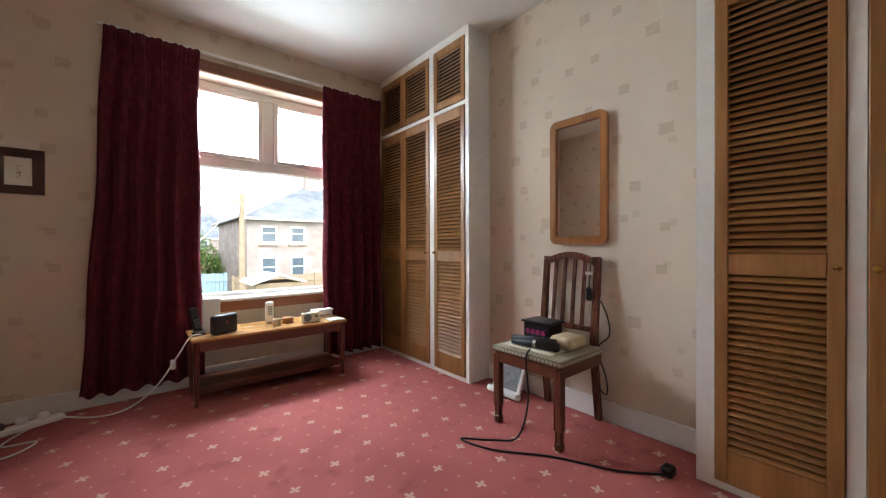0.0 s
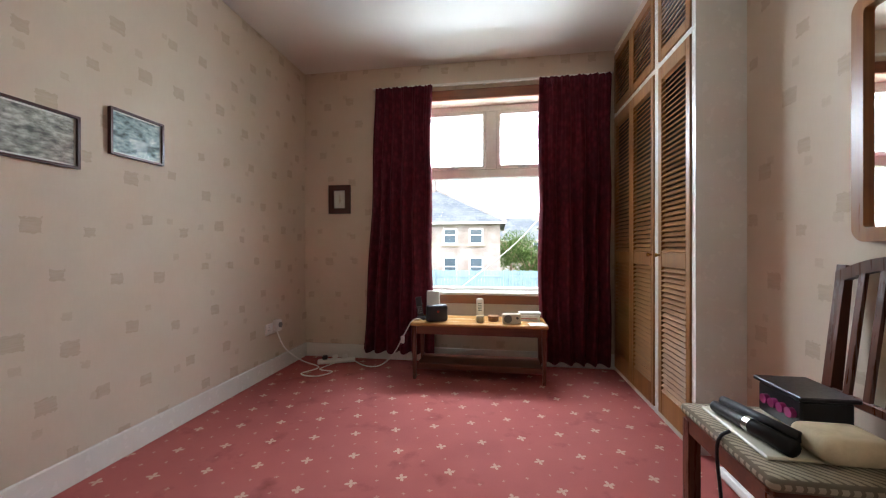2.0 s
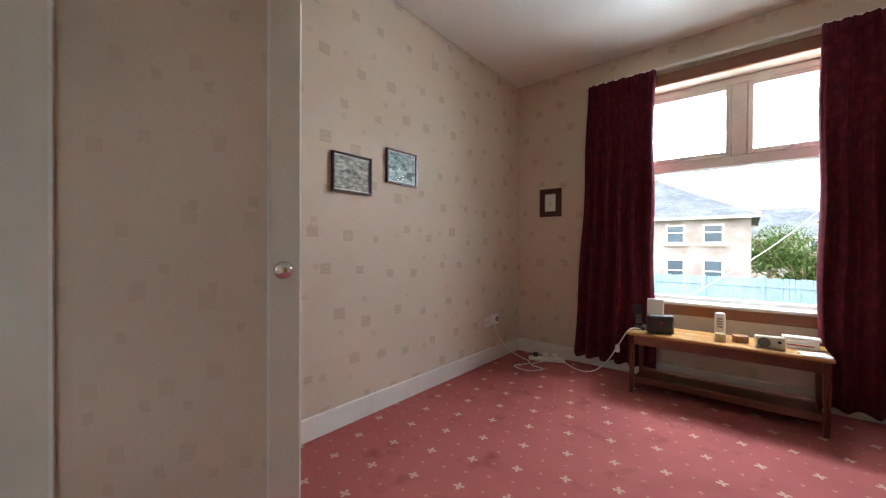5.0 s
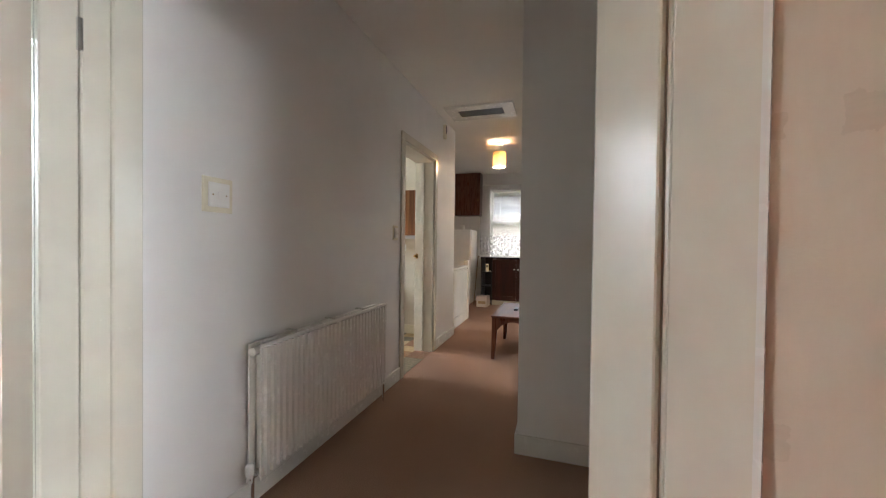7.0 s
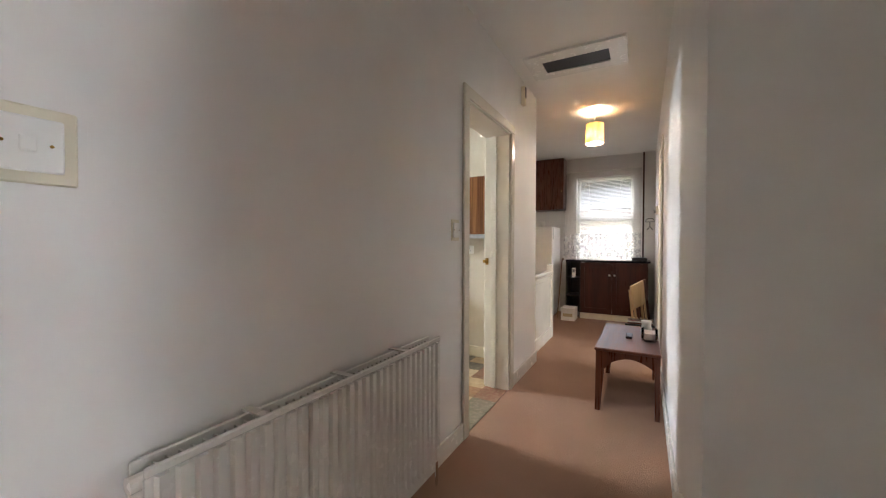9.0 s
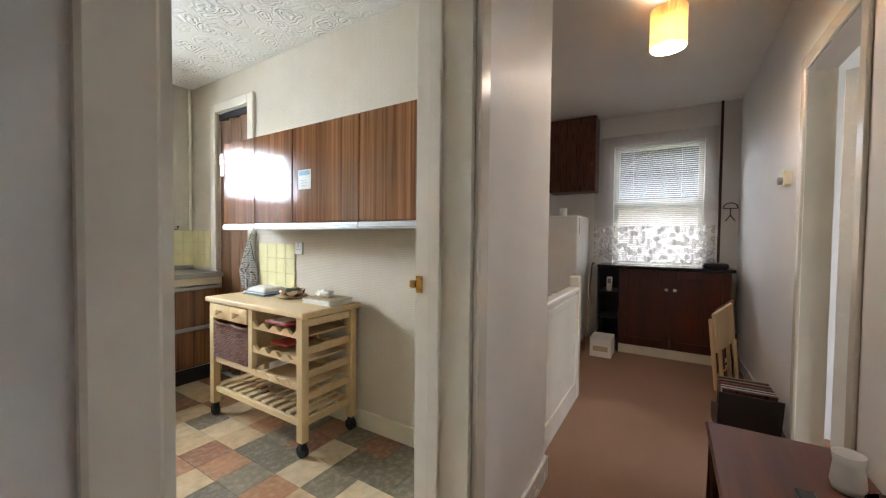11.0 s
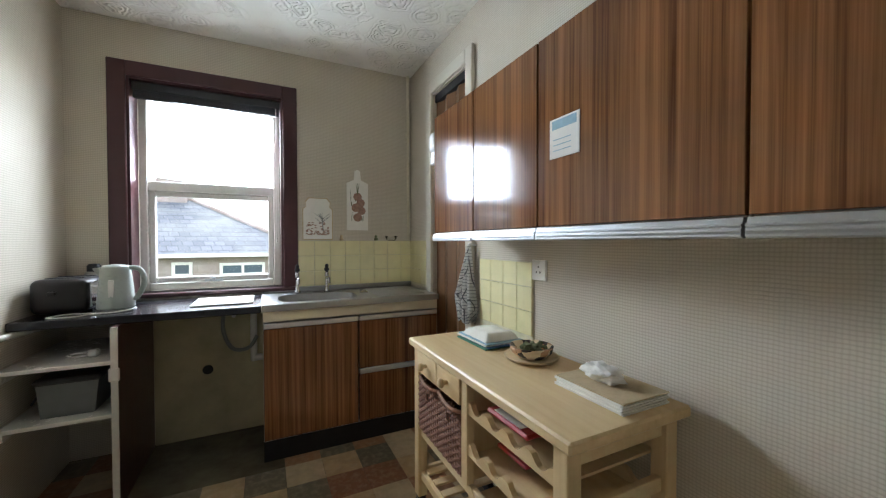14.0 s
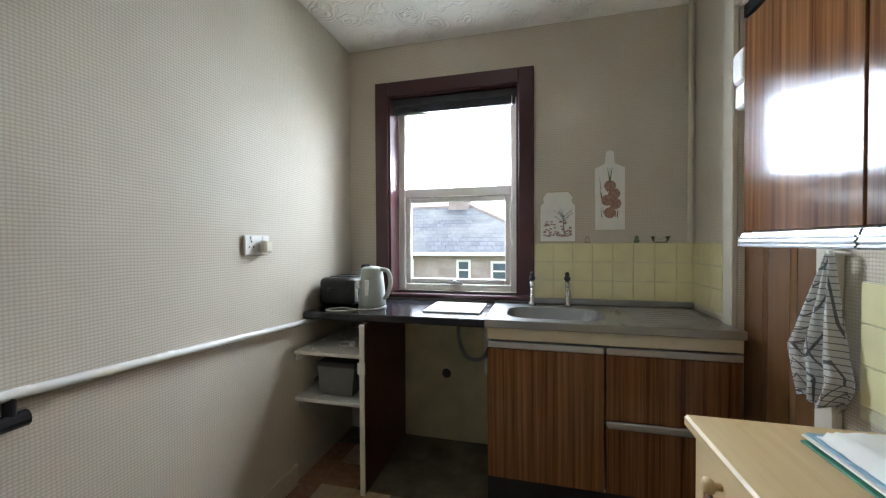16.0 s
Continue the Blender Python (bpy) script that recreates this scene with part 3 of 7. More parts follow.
box(f, -2.98, -2.858, 0.20, 0.33, 0.0, 2.06, 0.004)
box(f, -2.86, -2.842, 0.225, 1.17, 2.06, 2.13, 0.004)
box(f, -2.98, -2.858, 1.08, 1.10, 0.0, 2.06, 0.004)
box(f, -1.62, -1.535, -1.33, -1.312, 0, 2.12, 0.004)
box(f, -1.62, -1.467, -1.45, -1.328, 0, 2.05, 0.004)
box(f, -0.70, -0.62, -1.33, -1.312, 0, 2.12, 0.004)
box(f, -1.535, -0.70, -1.33, -1.312, 2.04, 2.12, 0.004)
st("trim_hall", f, "gloss", "cream gloss door casing", "door frame")
f = B()
for x0, x1 in ((-3.72, -3.65), (-4.59, -4.52)):
    box(f, x0, x1, -1.33, -1.31, 0, 2.06, 0.005)
    box(f, x0, x1, -1.545, -1.526, 0, 2.06, 0.005)
box(f, -4.59, -3.65, -1.33, -1.31, 2.06, 2.13, 0.005)
box(f, -4.59, -3.65, -1.545, -1.526, 2.06, 2.13, 0.005)
box(f, -4.52, -4.502, -1.526, -1.33, 0, 2.06)
box(f, -4.502, -4.488, -1.47, -1.43, 0, 2.045, 0.002)
box(f, -3.738, -3.72, -1.526, -1.33, 0, 2.06)
box(f, -4.502, -3.738, -1.526, -1.33, 2.042, 2.06)
st("trim_kitchen", f, "gloss", "cream gloss painted kitchen door casing", "door frame")
lk = thing("latch_plate", "brass latch keeper on the kitchen door jamb", "latch")
part("plate", bx(-4.502, -4.498, -1.526, -1.50, 1.005, 1.06, bev=0.001), "brass", lk)
part("lip", bx(-4.508, -4.492, -1.548, -1.526, 1.02, 1.045, bev=0.003), "brass", lk)
f = B()
box(f, -6.2, -6.14, -0.255, -0.24, 0, 2.14, 0.004)
box(f, -5.48, -5.42, -0.255, -0.24, 0, 2.14, 0.004)
box(f, -6.14, -5.48, -0.255, -0.24, 2.07, 2.14, 0.004)
box(f, -6.2, -6.18, -0.24, -0.12, 0, 2.07)
box(f, -5.44, -5.42, -0.24, -0.12, 0, 2.07)
st("trim_north", f, "gloss", "cream gloss door casing", "door frame")
d4 = thing("door_4", "white flush door standing ajar into the next room", "door", kind="structure")
part("door_panel", bx(0, 0.73, -0.02, 0.02, 0.005, 2.04, bev=0.003), "white", d4)
part("door_handle", rod(rod(B(), (0.68, 0.02, 1.0), (0.68, 0.06, 1.0), 0.009), (0.69, 0.06, 1.0), (0.58, 0.06, 1.0), 0.008), "chrome", d4)
d4.matrix_world = pose(-6.16, -0.10, 0, 0, 0, 68)
f = B()
box(f, -5.325, -4.59, -1.33, -1.315, 0, 0.11, 0.004)
box(f, -3.65, -1.62, -1.33, -1.315, 0, 0.11, 0.004)
box(f, -8.25, -6.2, -0.255, -0.24, 0, 0.11, 0.004)
box(f, -5.42, -2.86, -0.255, -0.24, 0, 0.11, 0.004)
box(f, -2.86, -2.845, -0.255, 0.14, 0, 0.11, 0.004)
box(f, -5.34, -5.325, -1.45, -1.315, 0, 0.11, 0.004)
st("baseboard_hall", f, "white", "white painted skirting board", "skirting")

# ---- kitchen shell ----
st("floor_kitchen_base", bx(-5.26, -3.05, -4.8, -1.33, -0.12, -0.004), "concrete", "bare stained concrete under the vinyl tiles", "floor")
st("ceiling_kitchen", bx(-5.32, -3.05, -4.85, -1.45, CK, CK + 0.1), "emboss", "white embossed ceiling paper with swirls", "ceiling")
st("wall_kitchen_south", wall_open(B(), 0, -5.32, -3.05, -4.85, -4.57, CK, [(-4.28, -3.44, 0.92, 2.20)]), "kpaper", "beige woven-look papered kitchen wall")
st("wall_kitchen_west", wall_open(B(), 1, -4.57, -1.45, -5.32, -5.2, CH, [(-4.13, -3.65, 0, 2.22)]), "kpaper", "beige woven-look papered kitchen wall")
st("wall_kitchen_east", bx(-3.17, -3.05, -4.57, -1.45, 0, CK), "kpaper", "beige woven-look papered kitchen wall")
st("wall_kitchen_north", wall_open(B(), 0, -5.2, -3.17, -1.526, -1.52, CK, [(-4.52, -3.72, 0, 2.06)]), "kpaper", "beige woven-look papered kitchen wall")
f = B()
box(f, -5.2, -5.182, -3.565, -1.526, 0, 0.11, 0.004)
box(f, -3.188, -3.17, -3.96, -1.526, 0, 0.11, 0.004)
st("baseboard_kitchen", f, "cream", "cream painted kitchen skirting board", "skirting")
f = B()
box(f, -5.2, -5.175, -4.205, -4.13, 0.0, 2.30, 0.005)
box(f, -5.2, -5.175, -3.65, -3.575, 0.0, 2.30, 0.005)
box(f, -5.2, -5.175, -4.13, -3.65, 2.225, 2.30, 0.005)
st("trim_cupboard", f, "gloss", "cream painted casing round the folding door", "door frame")
fd = thing("folding_door", "brown vinyl folding door, drawn shut", "door", kind="structure")
n = 6
for i in range(n):
    ya, yb = -4.13 + 0.48 * i / n, -4.13 + 0.48 * (i + 1) / n
    xa, xb = (-5.25, -5.225) if i % 2 else (-5.225, -5.25)
    part("fold", prism(B(), [(xa, ya), (xb, yb - 0.003), (xb - 0.012, yb - 0.003), (xa - 0.012, ya)], 2, 0.01, 2.17), "folding", fd)
part("track", bx(-5.262, -5.215, -4.13, -3.65, 2.17, 2.222), "dark", fd)


# ---- windows ----
def sash_frame(bm, x0, x1, z0, z1, y0, y1, w):
    box(bm, x0, x0 + w, y0, y1, z0, z1, 0.006)
    box(bm, x1 - w, x1, y0, y1, z0, z1, 0.006)
    box(bm, x0 + w, x1 - w, y0 + 0.001, y1 - 0.001, z0, z0 + w, 0.006)
    box(bm, x0 + w, x1 - w, y0 + 0.001, y1 - 0.001, z1 - w, z1, 0.006)


def pane(parent, x0, x1, y, z0, z1):
    p = part("pane", bx(x0, x1, y - 0.003, y + 0.003, z0, z1), "glass", parent)
    p.visible_shadow = False
    return p


win = thing("window_1", "white framed bedroom window, two top lights over one pane", "window", kind="structure")
f = B()
sash_frame(f, -0.66, 0.64, 0.60, 2.32, 3.66, 3.73, 0.055)
box(f, -0.605, 0.585, 3.655, 3.732, 1.655, 1.735, 0.006)
box(f, 0.012, 0.106, 3.656, 3.731, 1.735, 2.265, 0.006)
part("window_frame", f, "white", win)
for x0, x1 in ((-0.605, 0.012), (0.106, 0.585)):
    f = B()
    sash_frame(f, x0, x1, 1.735, 2.265, 3.648, 3.70, 0.035)
    part("top_light", f, "white", win)
    pane(win, x0 + 0.035, x1 - 0.035, 3.675, 1.77, 2.23)
    c = (x0 + x1) / 2
    part("stay", box(bx(c - 0.05, c + 0.05, 3.63, 3.648, 1.735, 1.745), c - 0.012, c + 0.012, 3.625, 3.648, 1.74, 1.765), "alu", win)
pane(win, -0.605, 0.585, 3.69, 0.655, 1.655)
part("window_sill", bx(-0.655, 0.635, 3.50, 3.66, 0.60, 0.625, bev=0.006), "white", win)
f = B()
box(f, -0.76, 0.76, 3.498, 3.52, 0.525, 0.60, 0.004)
box(f, -0.76, 0.76, 3.49, 3.52, 2.32, 2.41, 0.006)
box(f, -0.76, -0.66, 3.498, 3.52, 0.60, 2.32, 0.004)
box(f, 0.64, 0.76, 3.498, 3.52, 0.60, 2.32, 0.004)
part("casing", f, "sillwood", win, "brown varnished timber casing")
rail = thing("curtain_rail", "slim white curtain rail above the window", "curtain rail")
part("track", bx(-1.0, 1.05, 3.465, 3.485, 2.44, 2.462, bev=0.003), "white", rail)
for x in (-0.75, 0.0, 0.75):
    part("bracket", bx(x - 0.01, x + 0.01, 3.48, 3.52, 2.445, 2.46), "white", rail)


def curtain(x0, x1, z0, z1, y, flare, lean, seed):
    """A hanging curtain with uneven pleats, closed at both faces."""
    rnd = random.Random(seed)
    n, rows = 110, 26
    ph = [rnd.uniform(-0.5, 0.5) for _ in range(12)]
    bm = B()
    front, back = [], []
    for j in range(rows + 1):
        v = j / rows
        fr, bk = [], []
        for i in range(n + 1):
            u = i / n
            k = u * 6 + 0.25 * math.sin(5 * u + ph[0]) + 0.15 * (1 - v) * math.sin(9 * u + ph[1])
            amp = 0.04 * (0.22 + 0.78 * min(1, 2.2 * (1 - v))) * (0.8 + 0.4 * math.sin(3 * u + ph[2]))
            dy = amp * math.cos(6.283 * k) + 0.006 * math.cos(6.283 * k * 4.1 + 3) * v
            wob = flare * (1 - v) ** 1.6 * (u - 0.5) * 2 + lean * (1 - v)
            x = x0 + (x1 - x0) * u + wob + 0.006 * math.sin(14 * v + 6 * u)
            z = z0 + (z1 - z0) * v + 0.008 * math.sin(6.283 * k) * (1 - v) + (0.004 * math.sin(80 * u) if v > 0.97 else 0)
            fr.append(bm.verts.new((x, y + dy - 0.004, z)))
            bk.append(bm.verts.new((x, y + dy + 0.004, z)))
        front.append(fr), back.append(bk)
    for j in range(rows):
        for i in range(n):
            bm.faces.new((front[j][i], front[j][i + 1], front[j + 1][i + 1], front[j + 1][i]))
            bm.faces.new((back[j][i + 1], back[j][i], back[j + 1][i], back[j + 1][i + 1]))
    for j in range(rows):
        bm.faces.new((front[j + 1][0], back[j + 1][0], back[j][0], front[j][0]))
        bm.faces.new((front[j][n], back[j][n], back[j + 1][n], front[j + 1][n]))
    for i in range(n):
        bm.faces.new((front[0][i + 1], front[0][i], back[0][i], back[0][i + 1]))
        bm.faces.new((front[rows][i], front[rows][i + 1], back[rows][i + 1], back[rows][i]))
    return bm


for x0, x1, zb, fl, ln, sd in ((-0.975, -0.455, 0.085, 0.07, -0.05, 1), (0.455, 1.03, 0.05, 0.0, 0.0, 2)):
    c = thing("curtain", "long burgundy velvet curtain hanging in deep pleats", "curtain", "curtains at the bedroom window")
    part("cloth", curtain(x0, x1, zb, 2.44, 3.44, fl, ln, sd), "velvet", c, smooth=True)


# ---- louvred wardrobes ----
def louvre_door(parent, y0, y1, z0, z1, x, fields, knob=None):
    """A louvred door in the plane x facing -x; fields are the (bottom, top) of the slatted openings."""
    s = 0.045
    f = B()
    box(f, x, x + 0.025, y0, y0 + s, z0, z1, 0.003)
    box(f, x, x + 0.025, y1 - s, y1, z0, z1, 0.003)
    edges = [z0] + [z for p in fields for z in p] + [z1]
    for lo, hi in zip(edges[::2], edges[1::2]):
        box(f, x + 0.0005, x + 0.0245, y0 + s, y1 - s, lo, hi, 0.002)
    d = part("door", f, "pine_v", parent)
    me = mesh_of("slat", box(B(), -0.003, 0.003, y0 + s - (y0 + y1) / 2, y1 - s - (y0 + y1) / 2, -0.016, 0.016), "pine_h")
    for lo, hi in fields:
        n = max(2, round((hi - lo) / 0.029))
        for i in range(n):
            o = piece("slat", me, d, (x + 0.012, (y0 + y1) / 2, lo + (hi - lo) * (i + 0.5) / n))
            o.rotation_euler[1] = radians(48)
    # Near-black sheet gives the slat gaps the shade of the wardrobe's inside.
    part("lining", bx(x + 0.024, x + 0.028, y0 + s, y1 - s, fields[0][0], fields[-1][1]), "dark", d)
    if knob:
        k = lathe(B(), (0, 0, 0), [(0.006, 0), (0.006, 0.012), (0.012, 0.018), (0.011, 0.026), (0.004, 0.03)], 16)
        bmesh.ops.transform(k, matrix=pose(x, knob[0], knob[1], 0, -90, 0), verts=k.verts[:])
        part("knob", k, "brass", d, "small brass knob", True)


wd = thing("wardrobe", "built-in wardrobe with honey pine louvred doors in a white frame", "wardrobe", "built-in wardrobes")
f = B()
X = 1.075
box(f, X, 1.10, 2.235, 2.272, 0, CB)
box(f, X, 1.10, 2.646, 2.708, 0.03, CB)
box(f, X, 1.10, 3.486, 3.502, 0, CB)
box(f, X, 1.10, 2.272, 3.486, 0, 0.03)
box(f, X, 1.10, 2.272, 2.646, 2.085, 2.115)
box(f, X, 1.10, 2.708, 3.486, 2.085, 2.115)
box(f, X, 1.10, 2.272, 2.646, 2.60, CB)
box(f, X, 1.10, 2.708, 3.486, 2.60, CB)
part("face_frame", f, "white", wd)
part("end_panel", bx(1.10, 1.30, 2.235, 2.26, 0, CB), "white", wd, "white painted end panel")
FL = [(0.17, 0.90), (0.985, 2.0)]
for y0, y1, kn in ((2.274, 2.644, (2.62, 0.97)), (2.71, 3.097, (2.74, 0.97)), (3.10, 3.484, None)):
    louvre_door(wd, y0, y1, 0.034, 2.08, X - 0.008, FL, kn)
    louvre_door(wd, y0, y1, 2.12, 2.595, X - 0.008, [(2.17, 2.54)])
wd2 = thing("wardrobe", "built-in wardrobe with honey pine louvred doors beside the chair", "wardrobe", "built-in wardrobes")
f = B()
X = 1.072
for y0, y1 in ((0.735, 0.80), (0.313, 0.357), (-0.11, -0.066), (-0.50, -0.46)):
    box(f, X, 1.10, y0, y1, 0, CB)
for y0, y1 in ((0.357, 0.735), (-0.066, 0.313), (-0.46, -0.11)):
    box(f, X, 1.10, y0, y1, 0, 0.03)
    box(f, X, 1.10, y0, y1, 2.085, CB)
part("face_frame", f, "white", wd2)
part("end_panel", bx(1.10, 1.30, 0.775, 0.80, 0, CB), "white", wd2)
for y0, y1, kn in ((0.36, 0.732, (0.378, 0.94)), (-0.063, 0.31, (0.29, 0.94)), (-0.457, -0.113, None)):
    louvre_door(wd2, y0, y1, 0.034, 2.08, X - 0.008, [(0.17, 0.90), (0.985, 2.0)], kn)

# ---- mirror, pictures ----
def rounded(y0, y1, z0, z1, r, n=6):
    pts = []
    for cy, cz, a in ((y1 - r, z1 - r, 0), (y0 + r, z1 - r, 90), (y0 + r, z0 + r, 180), (y1 - r, z0 + r, 270)):
        for i in range(n + 1):
            t = radians(a + 90 * i / n)
            pts.append((cy + r * math.cos(t), cz + r * math.sin(t)))
    return pts


def ring_frame(bm, outer, inner, axis, lo, hi):
    def at(p, h):
        v = list(p)
        v.insert(axis, h)
        return bm.verts.new(v)
    L = [[at(p, h) for p in pts] for pts, h in ((outer, lo), (outer, hi), (inner, hi), (inner, lo))]
    n = len(outer)
    for a, b in zip(L, L[1:] + L[:1]):
        for i in range(n):
            bm.faces.new((a[i], a[(i + 1) % n], b[(i + 1) % n], b[i]))
    bmesh.ops.recalc_face_normals(bm, faces=bm.faces[:])
    return bm


mr = thing("wall_mirror", "tall wall mirror in a rounded teak frame", "mirror")
part("frame", ring_frame(B(), rounded(1.296, 1.672, 1.03, 1.815, 0.045), rounded(1.336, 1.632, 1.075, 1.77, 0.012), 0, 1.299, 1.268), "mirrorwood", mr)
part("mirror_glass", bx(1.284, 1.290, 1.334, 1.634, 1.073, 1.772), "mirror", mr, "silvered mirror glass")


def picture(label, axis, wallv, out, a0, a1, z0, z1, fw, frame_mat, mount, art):
    p = thing("framed_picture", label, "picture", "framed pictures on the bedroom walls")
    o, i = [(a0, z0), (a1, z0), (a1, z1), (a0, z1)], [(a0 + fw, z0 + fw), (a1 - fw, z0 + fw), (a1 - fw, z1 - fw), (a0 + fw, z1 - fw)]
    part("frame", ring_frame(B(), o, i, axis, wallv, wallv + out * 0.02), frame_mat, p)
    def slab(k, d0, d1):
        lo, hi = sorted((wallv + out * d0, wallv + out * d1))
        aa = (lo, hi, a0 + k, a1 - k) if axis == 0 else (a0 + k, a1 - k, lo, hi)
        return bx(*aa, z0 + k, z1 - k)
    part("mount", slab(fw * 0.9, 0.002, 0.008), mount, p)
    part("print", slab(fw + (a1 - a0) * (0.22 if fw > 0.02 else 0.03), 0.008, 0.010), art, p)
    g = part("picture_glass", slab(fw * 0.9, 0.012, 0.014), "glass", p)
    g.visible_shadow = False
    return p


def sketch(name, tones, scale):
    """Washy printed scene: soft blots of a few tones."""
    m = Mat(name, 0.7)
    n = m.noise(scale, 6, m.scaled((1, 1, 2.2)))
    c = m.mix(m.ramp(n, 0.35, 0.5), lin(tones[0]), lin(tones[1]))
    m.color(m.mix(m.ramp(n, 0.52, 0.66), c, lin(tones[2])))
    M[name] = m.m
    return name


sketch("grey landscape print", ("6c6a65", "a9a69a", "d9d6cb"), 26)
sketch("blue landscape print", ("4f5b5a", "9fb0b2", "dfe2da"), 20)
sketch("small flower print", ("8f3a30", "e8e0d0", "efe9dc"), 60)
picture("small picture in a wide dark frame with a flower print", 1, 3.52, -1, -1.446, -1.236, 1.335, 1.60, 0.05, "darkmah", "paperw", "small flower print")
picture("grey landscape print in a thin dark frame", 0, -1.69, 1, 1.34, 1.618, 1.357, 1.583, 0.010, "darkmah", "paperw", "grey landscape print")
picture("pale blue landscape print in a thin dark frame", 0, -1.69, 1, 1.744, 2.02, 1.46, 1.683, 0.010, "darkmah", "paperw", "blue landscape print")

# ---- dining chair ----
ch = thing("dining_chair", "mahogany dining chair with arched slatted back and striped seat", "chair")
for y in (1.305, 1.705):
    f = B()
    prism(f, [(0.783, y - 0.02), (0.823, y - 0.02), (0.823, y + 0.02), (0.783, y + 0.02)], 2, 0.10, 0.40)
    box(f, 0.788, 0.818, y - 0.015, y + 0.015, 0.045, 0.10)
    box(f, 0.783, 0.823, y - 0.02, y + 0.02, 0.0, 0.045, 0.006)
    part("leg", f, "mah", ch)
for y in (1.345, 1.69):
    f = B()
    prism(f, [(1.255, 0), (1.285, 0), (1.235, 0.42), (1.278, 0.95), (1.255, 0.955), (1.195, 0.42)], 1, y - 0.017, y + 0.017)
    part("back_post", f, "mah", ch)
f = B()
box(f, 0.79, 1.20, 1.29, 1.308, 0.355, 0.415, 0.003)
box(f, 0.79, 1.20, 1.702, 1.72, 0.355, 0.415, 0.003)
box(f, 0.785, 0.803, 1.308, 1.702, 0.355, 0.415, 0.003)
box(f, 1.19, 1.21, 1.362, 1.673, 0.355, 0.415, 0.003)
part("seat_frame", f, "mah_x", ch)
f = bx(0.775, 1.20, 1.275, 1.735, 0.413, 0.452, bev=0.018, seg=3)
part("seat", f, "seat", ch, "padded seat in striped woven cloth", True)
f = B()
pts = [(1.33 + 0.375 * i / 14, 0.93 + 0.055 * math.sin(math.pi * i / 14)) for i in range(15)]
prism(f, pts + [(y, z - 0.04) for y, z in reversed(pts)], 0, 1.249, 1.273)
part("top_rail", f, "mah", ch)
part("cross_rail", bx(1.203, 1.222, 1.362, 1.673, 0.52, 0.55, bev=0.004), "mah", ch)
for k in range(4):
    y = 1.42 + 0.065 * k
    f = B()
    prism(f, [(1.205, 0.54), (1.217, 0.54), (1.266, 0.955), (1.254, 0.955)], 1, y - 0.010, y + 0.010)
    part("slat", f, "mah", ch)

# ---- low table under the window ----
tb = thing("low_table", "long low wooden table with pale top and bottom shelf", "table")
part("tabletop", bx(-0.555, 0.485, 3.035, 3.40, 0.415, 0.437, bev=0.006), "oak", tb, "pale polished top")
f = B()
box(f, -0.53, 0.46, 3.055, 3.073, 0.35, 0.415)
box(f, -0.53, 0.46, 3.362, 3.38, 0.35, 0.415)
box(f, -0.53, -0.512, 3.073, 3.362, 0.35, 0.415)
box(f, 0.442, 0.46, 3.073, 3.362, 0.35, 0.415)
part("apron", f, "mah_x", tb)
for x in (-0.525, 0.455):
    for y in (3.065, 3.37):
        f = B()
        rod(f, (x, y, 0), (x, y, 0.415), 0.016, 0.027, 4)
        bmesh.ops.rotate(f, cent=(x, y, 0), matrix=Matrix.Rotation(radians(45), 3, "Z"), verts=f.verts[:])
        part("leg", f, "mah", tb)
part("shelf", bx(-0.51, 0.44, 3.08, 3.36, 0.07, 0.115, bev=0.004), "mah_x", tb)

# ---- hall radiator ----
rd = thing("radiator", "white panel radiator with ribbed front on the hall wall", "radiator")
f = B()
part("back_panel", bx(-3.215, -2.03, -1.305, -1.295, 0.15, 0.73, bev=0.003), "white", rd)
n = 30
pts = []
for i in range(n):
    x0 = -3.20 + 1.155 * i / n
    w0 = 1.155 / n
    pts += [(x0, -1.232), (x0 + w0 * 0.3, -1.232), (x0 + w0 * 0.42, -1.219), (x0 + w0 * 0.88, -1.219)]
pts.append((-2.045, -1.232))
pts += [(-2.03, -1.232), (-2.03, -1.24), (-3.215, -1.24), (-3.215, -1.232)]
prism(f, pts, 2, 0.165, 0.715)
part("panel", f, "white", rd)
part("top_rail", bx(-3.215, -2.03, -1.24, -1.228, 0.715, 0.737, bev=0.004), "white", rd)
part("bottom_rail", bx(-3.215, -2.03, -1.24, -1.228, 0.145, 0.165, bev=0.004), "white", rd)
f = B()
for i in range(44):
    x = -3.17 + 1.10 * i / 43
    box(f, x - 0.002, x + 0.002, -1.295, -1.24, 0.17, 0.715)
part("fins", f, "white", rd)
for x in (-2.05, -3.195):
    f = rod(B(), (x, -1.265, 0.70), (x + (0.035 if x > -2.5 else -0.03), -1.265, 0.70), 0.018)
    part("end_cap", f, "white", rd)
f = B()
rod(f, (-2.015, -1.26, 0.0), (-2.015, -1.26, 0.16), 0.0075)
rod(f, (-2.03, -1.26, 0.17), (-1.99, -1.26, 0.17), 0.012)
rod(f, (-3.23, -1.26, 0.0), (-3.23, -1.26, 0.17), 0.0075)
part("pipe", f, "chrome", rd)
part("valve", lathe(B(), (-2.0, -1.26, 0.15), [(0.012, 0), (0.014, 0.03), (0.018, 0.04), (0.018, 0.075), (0.012, 0.08)], 16), "white", rd, smooth=True)
for x in (-2.3, -2.62, -2.95):
    part("bracket", bx(x - 0.012, x + 0.012, -1.33, -1.242, 0.727, 0.733), "white", rd)

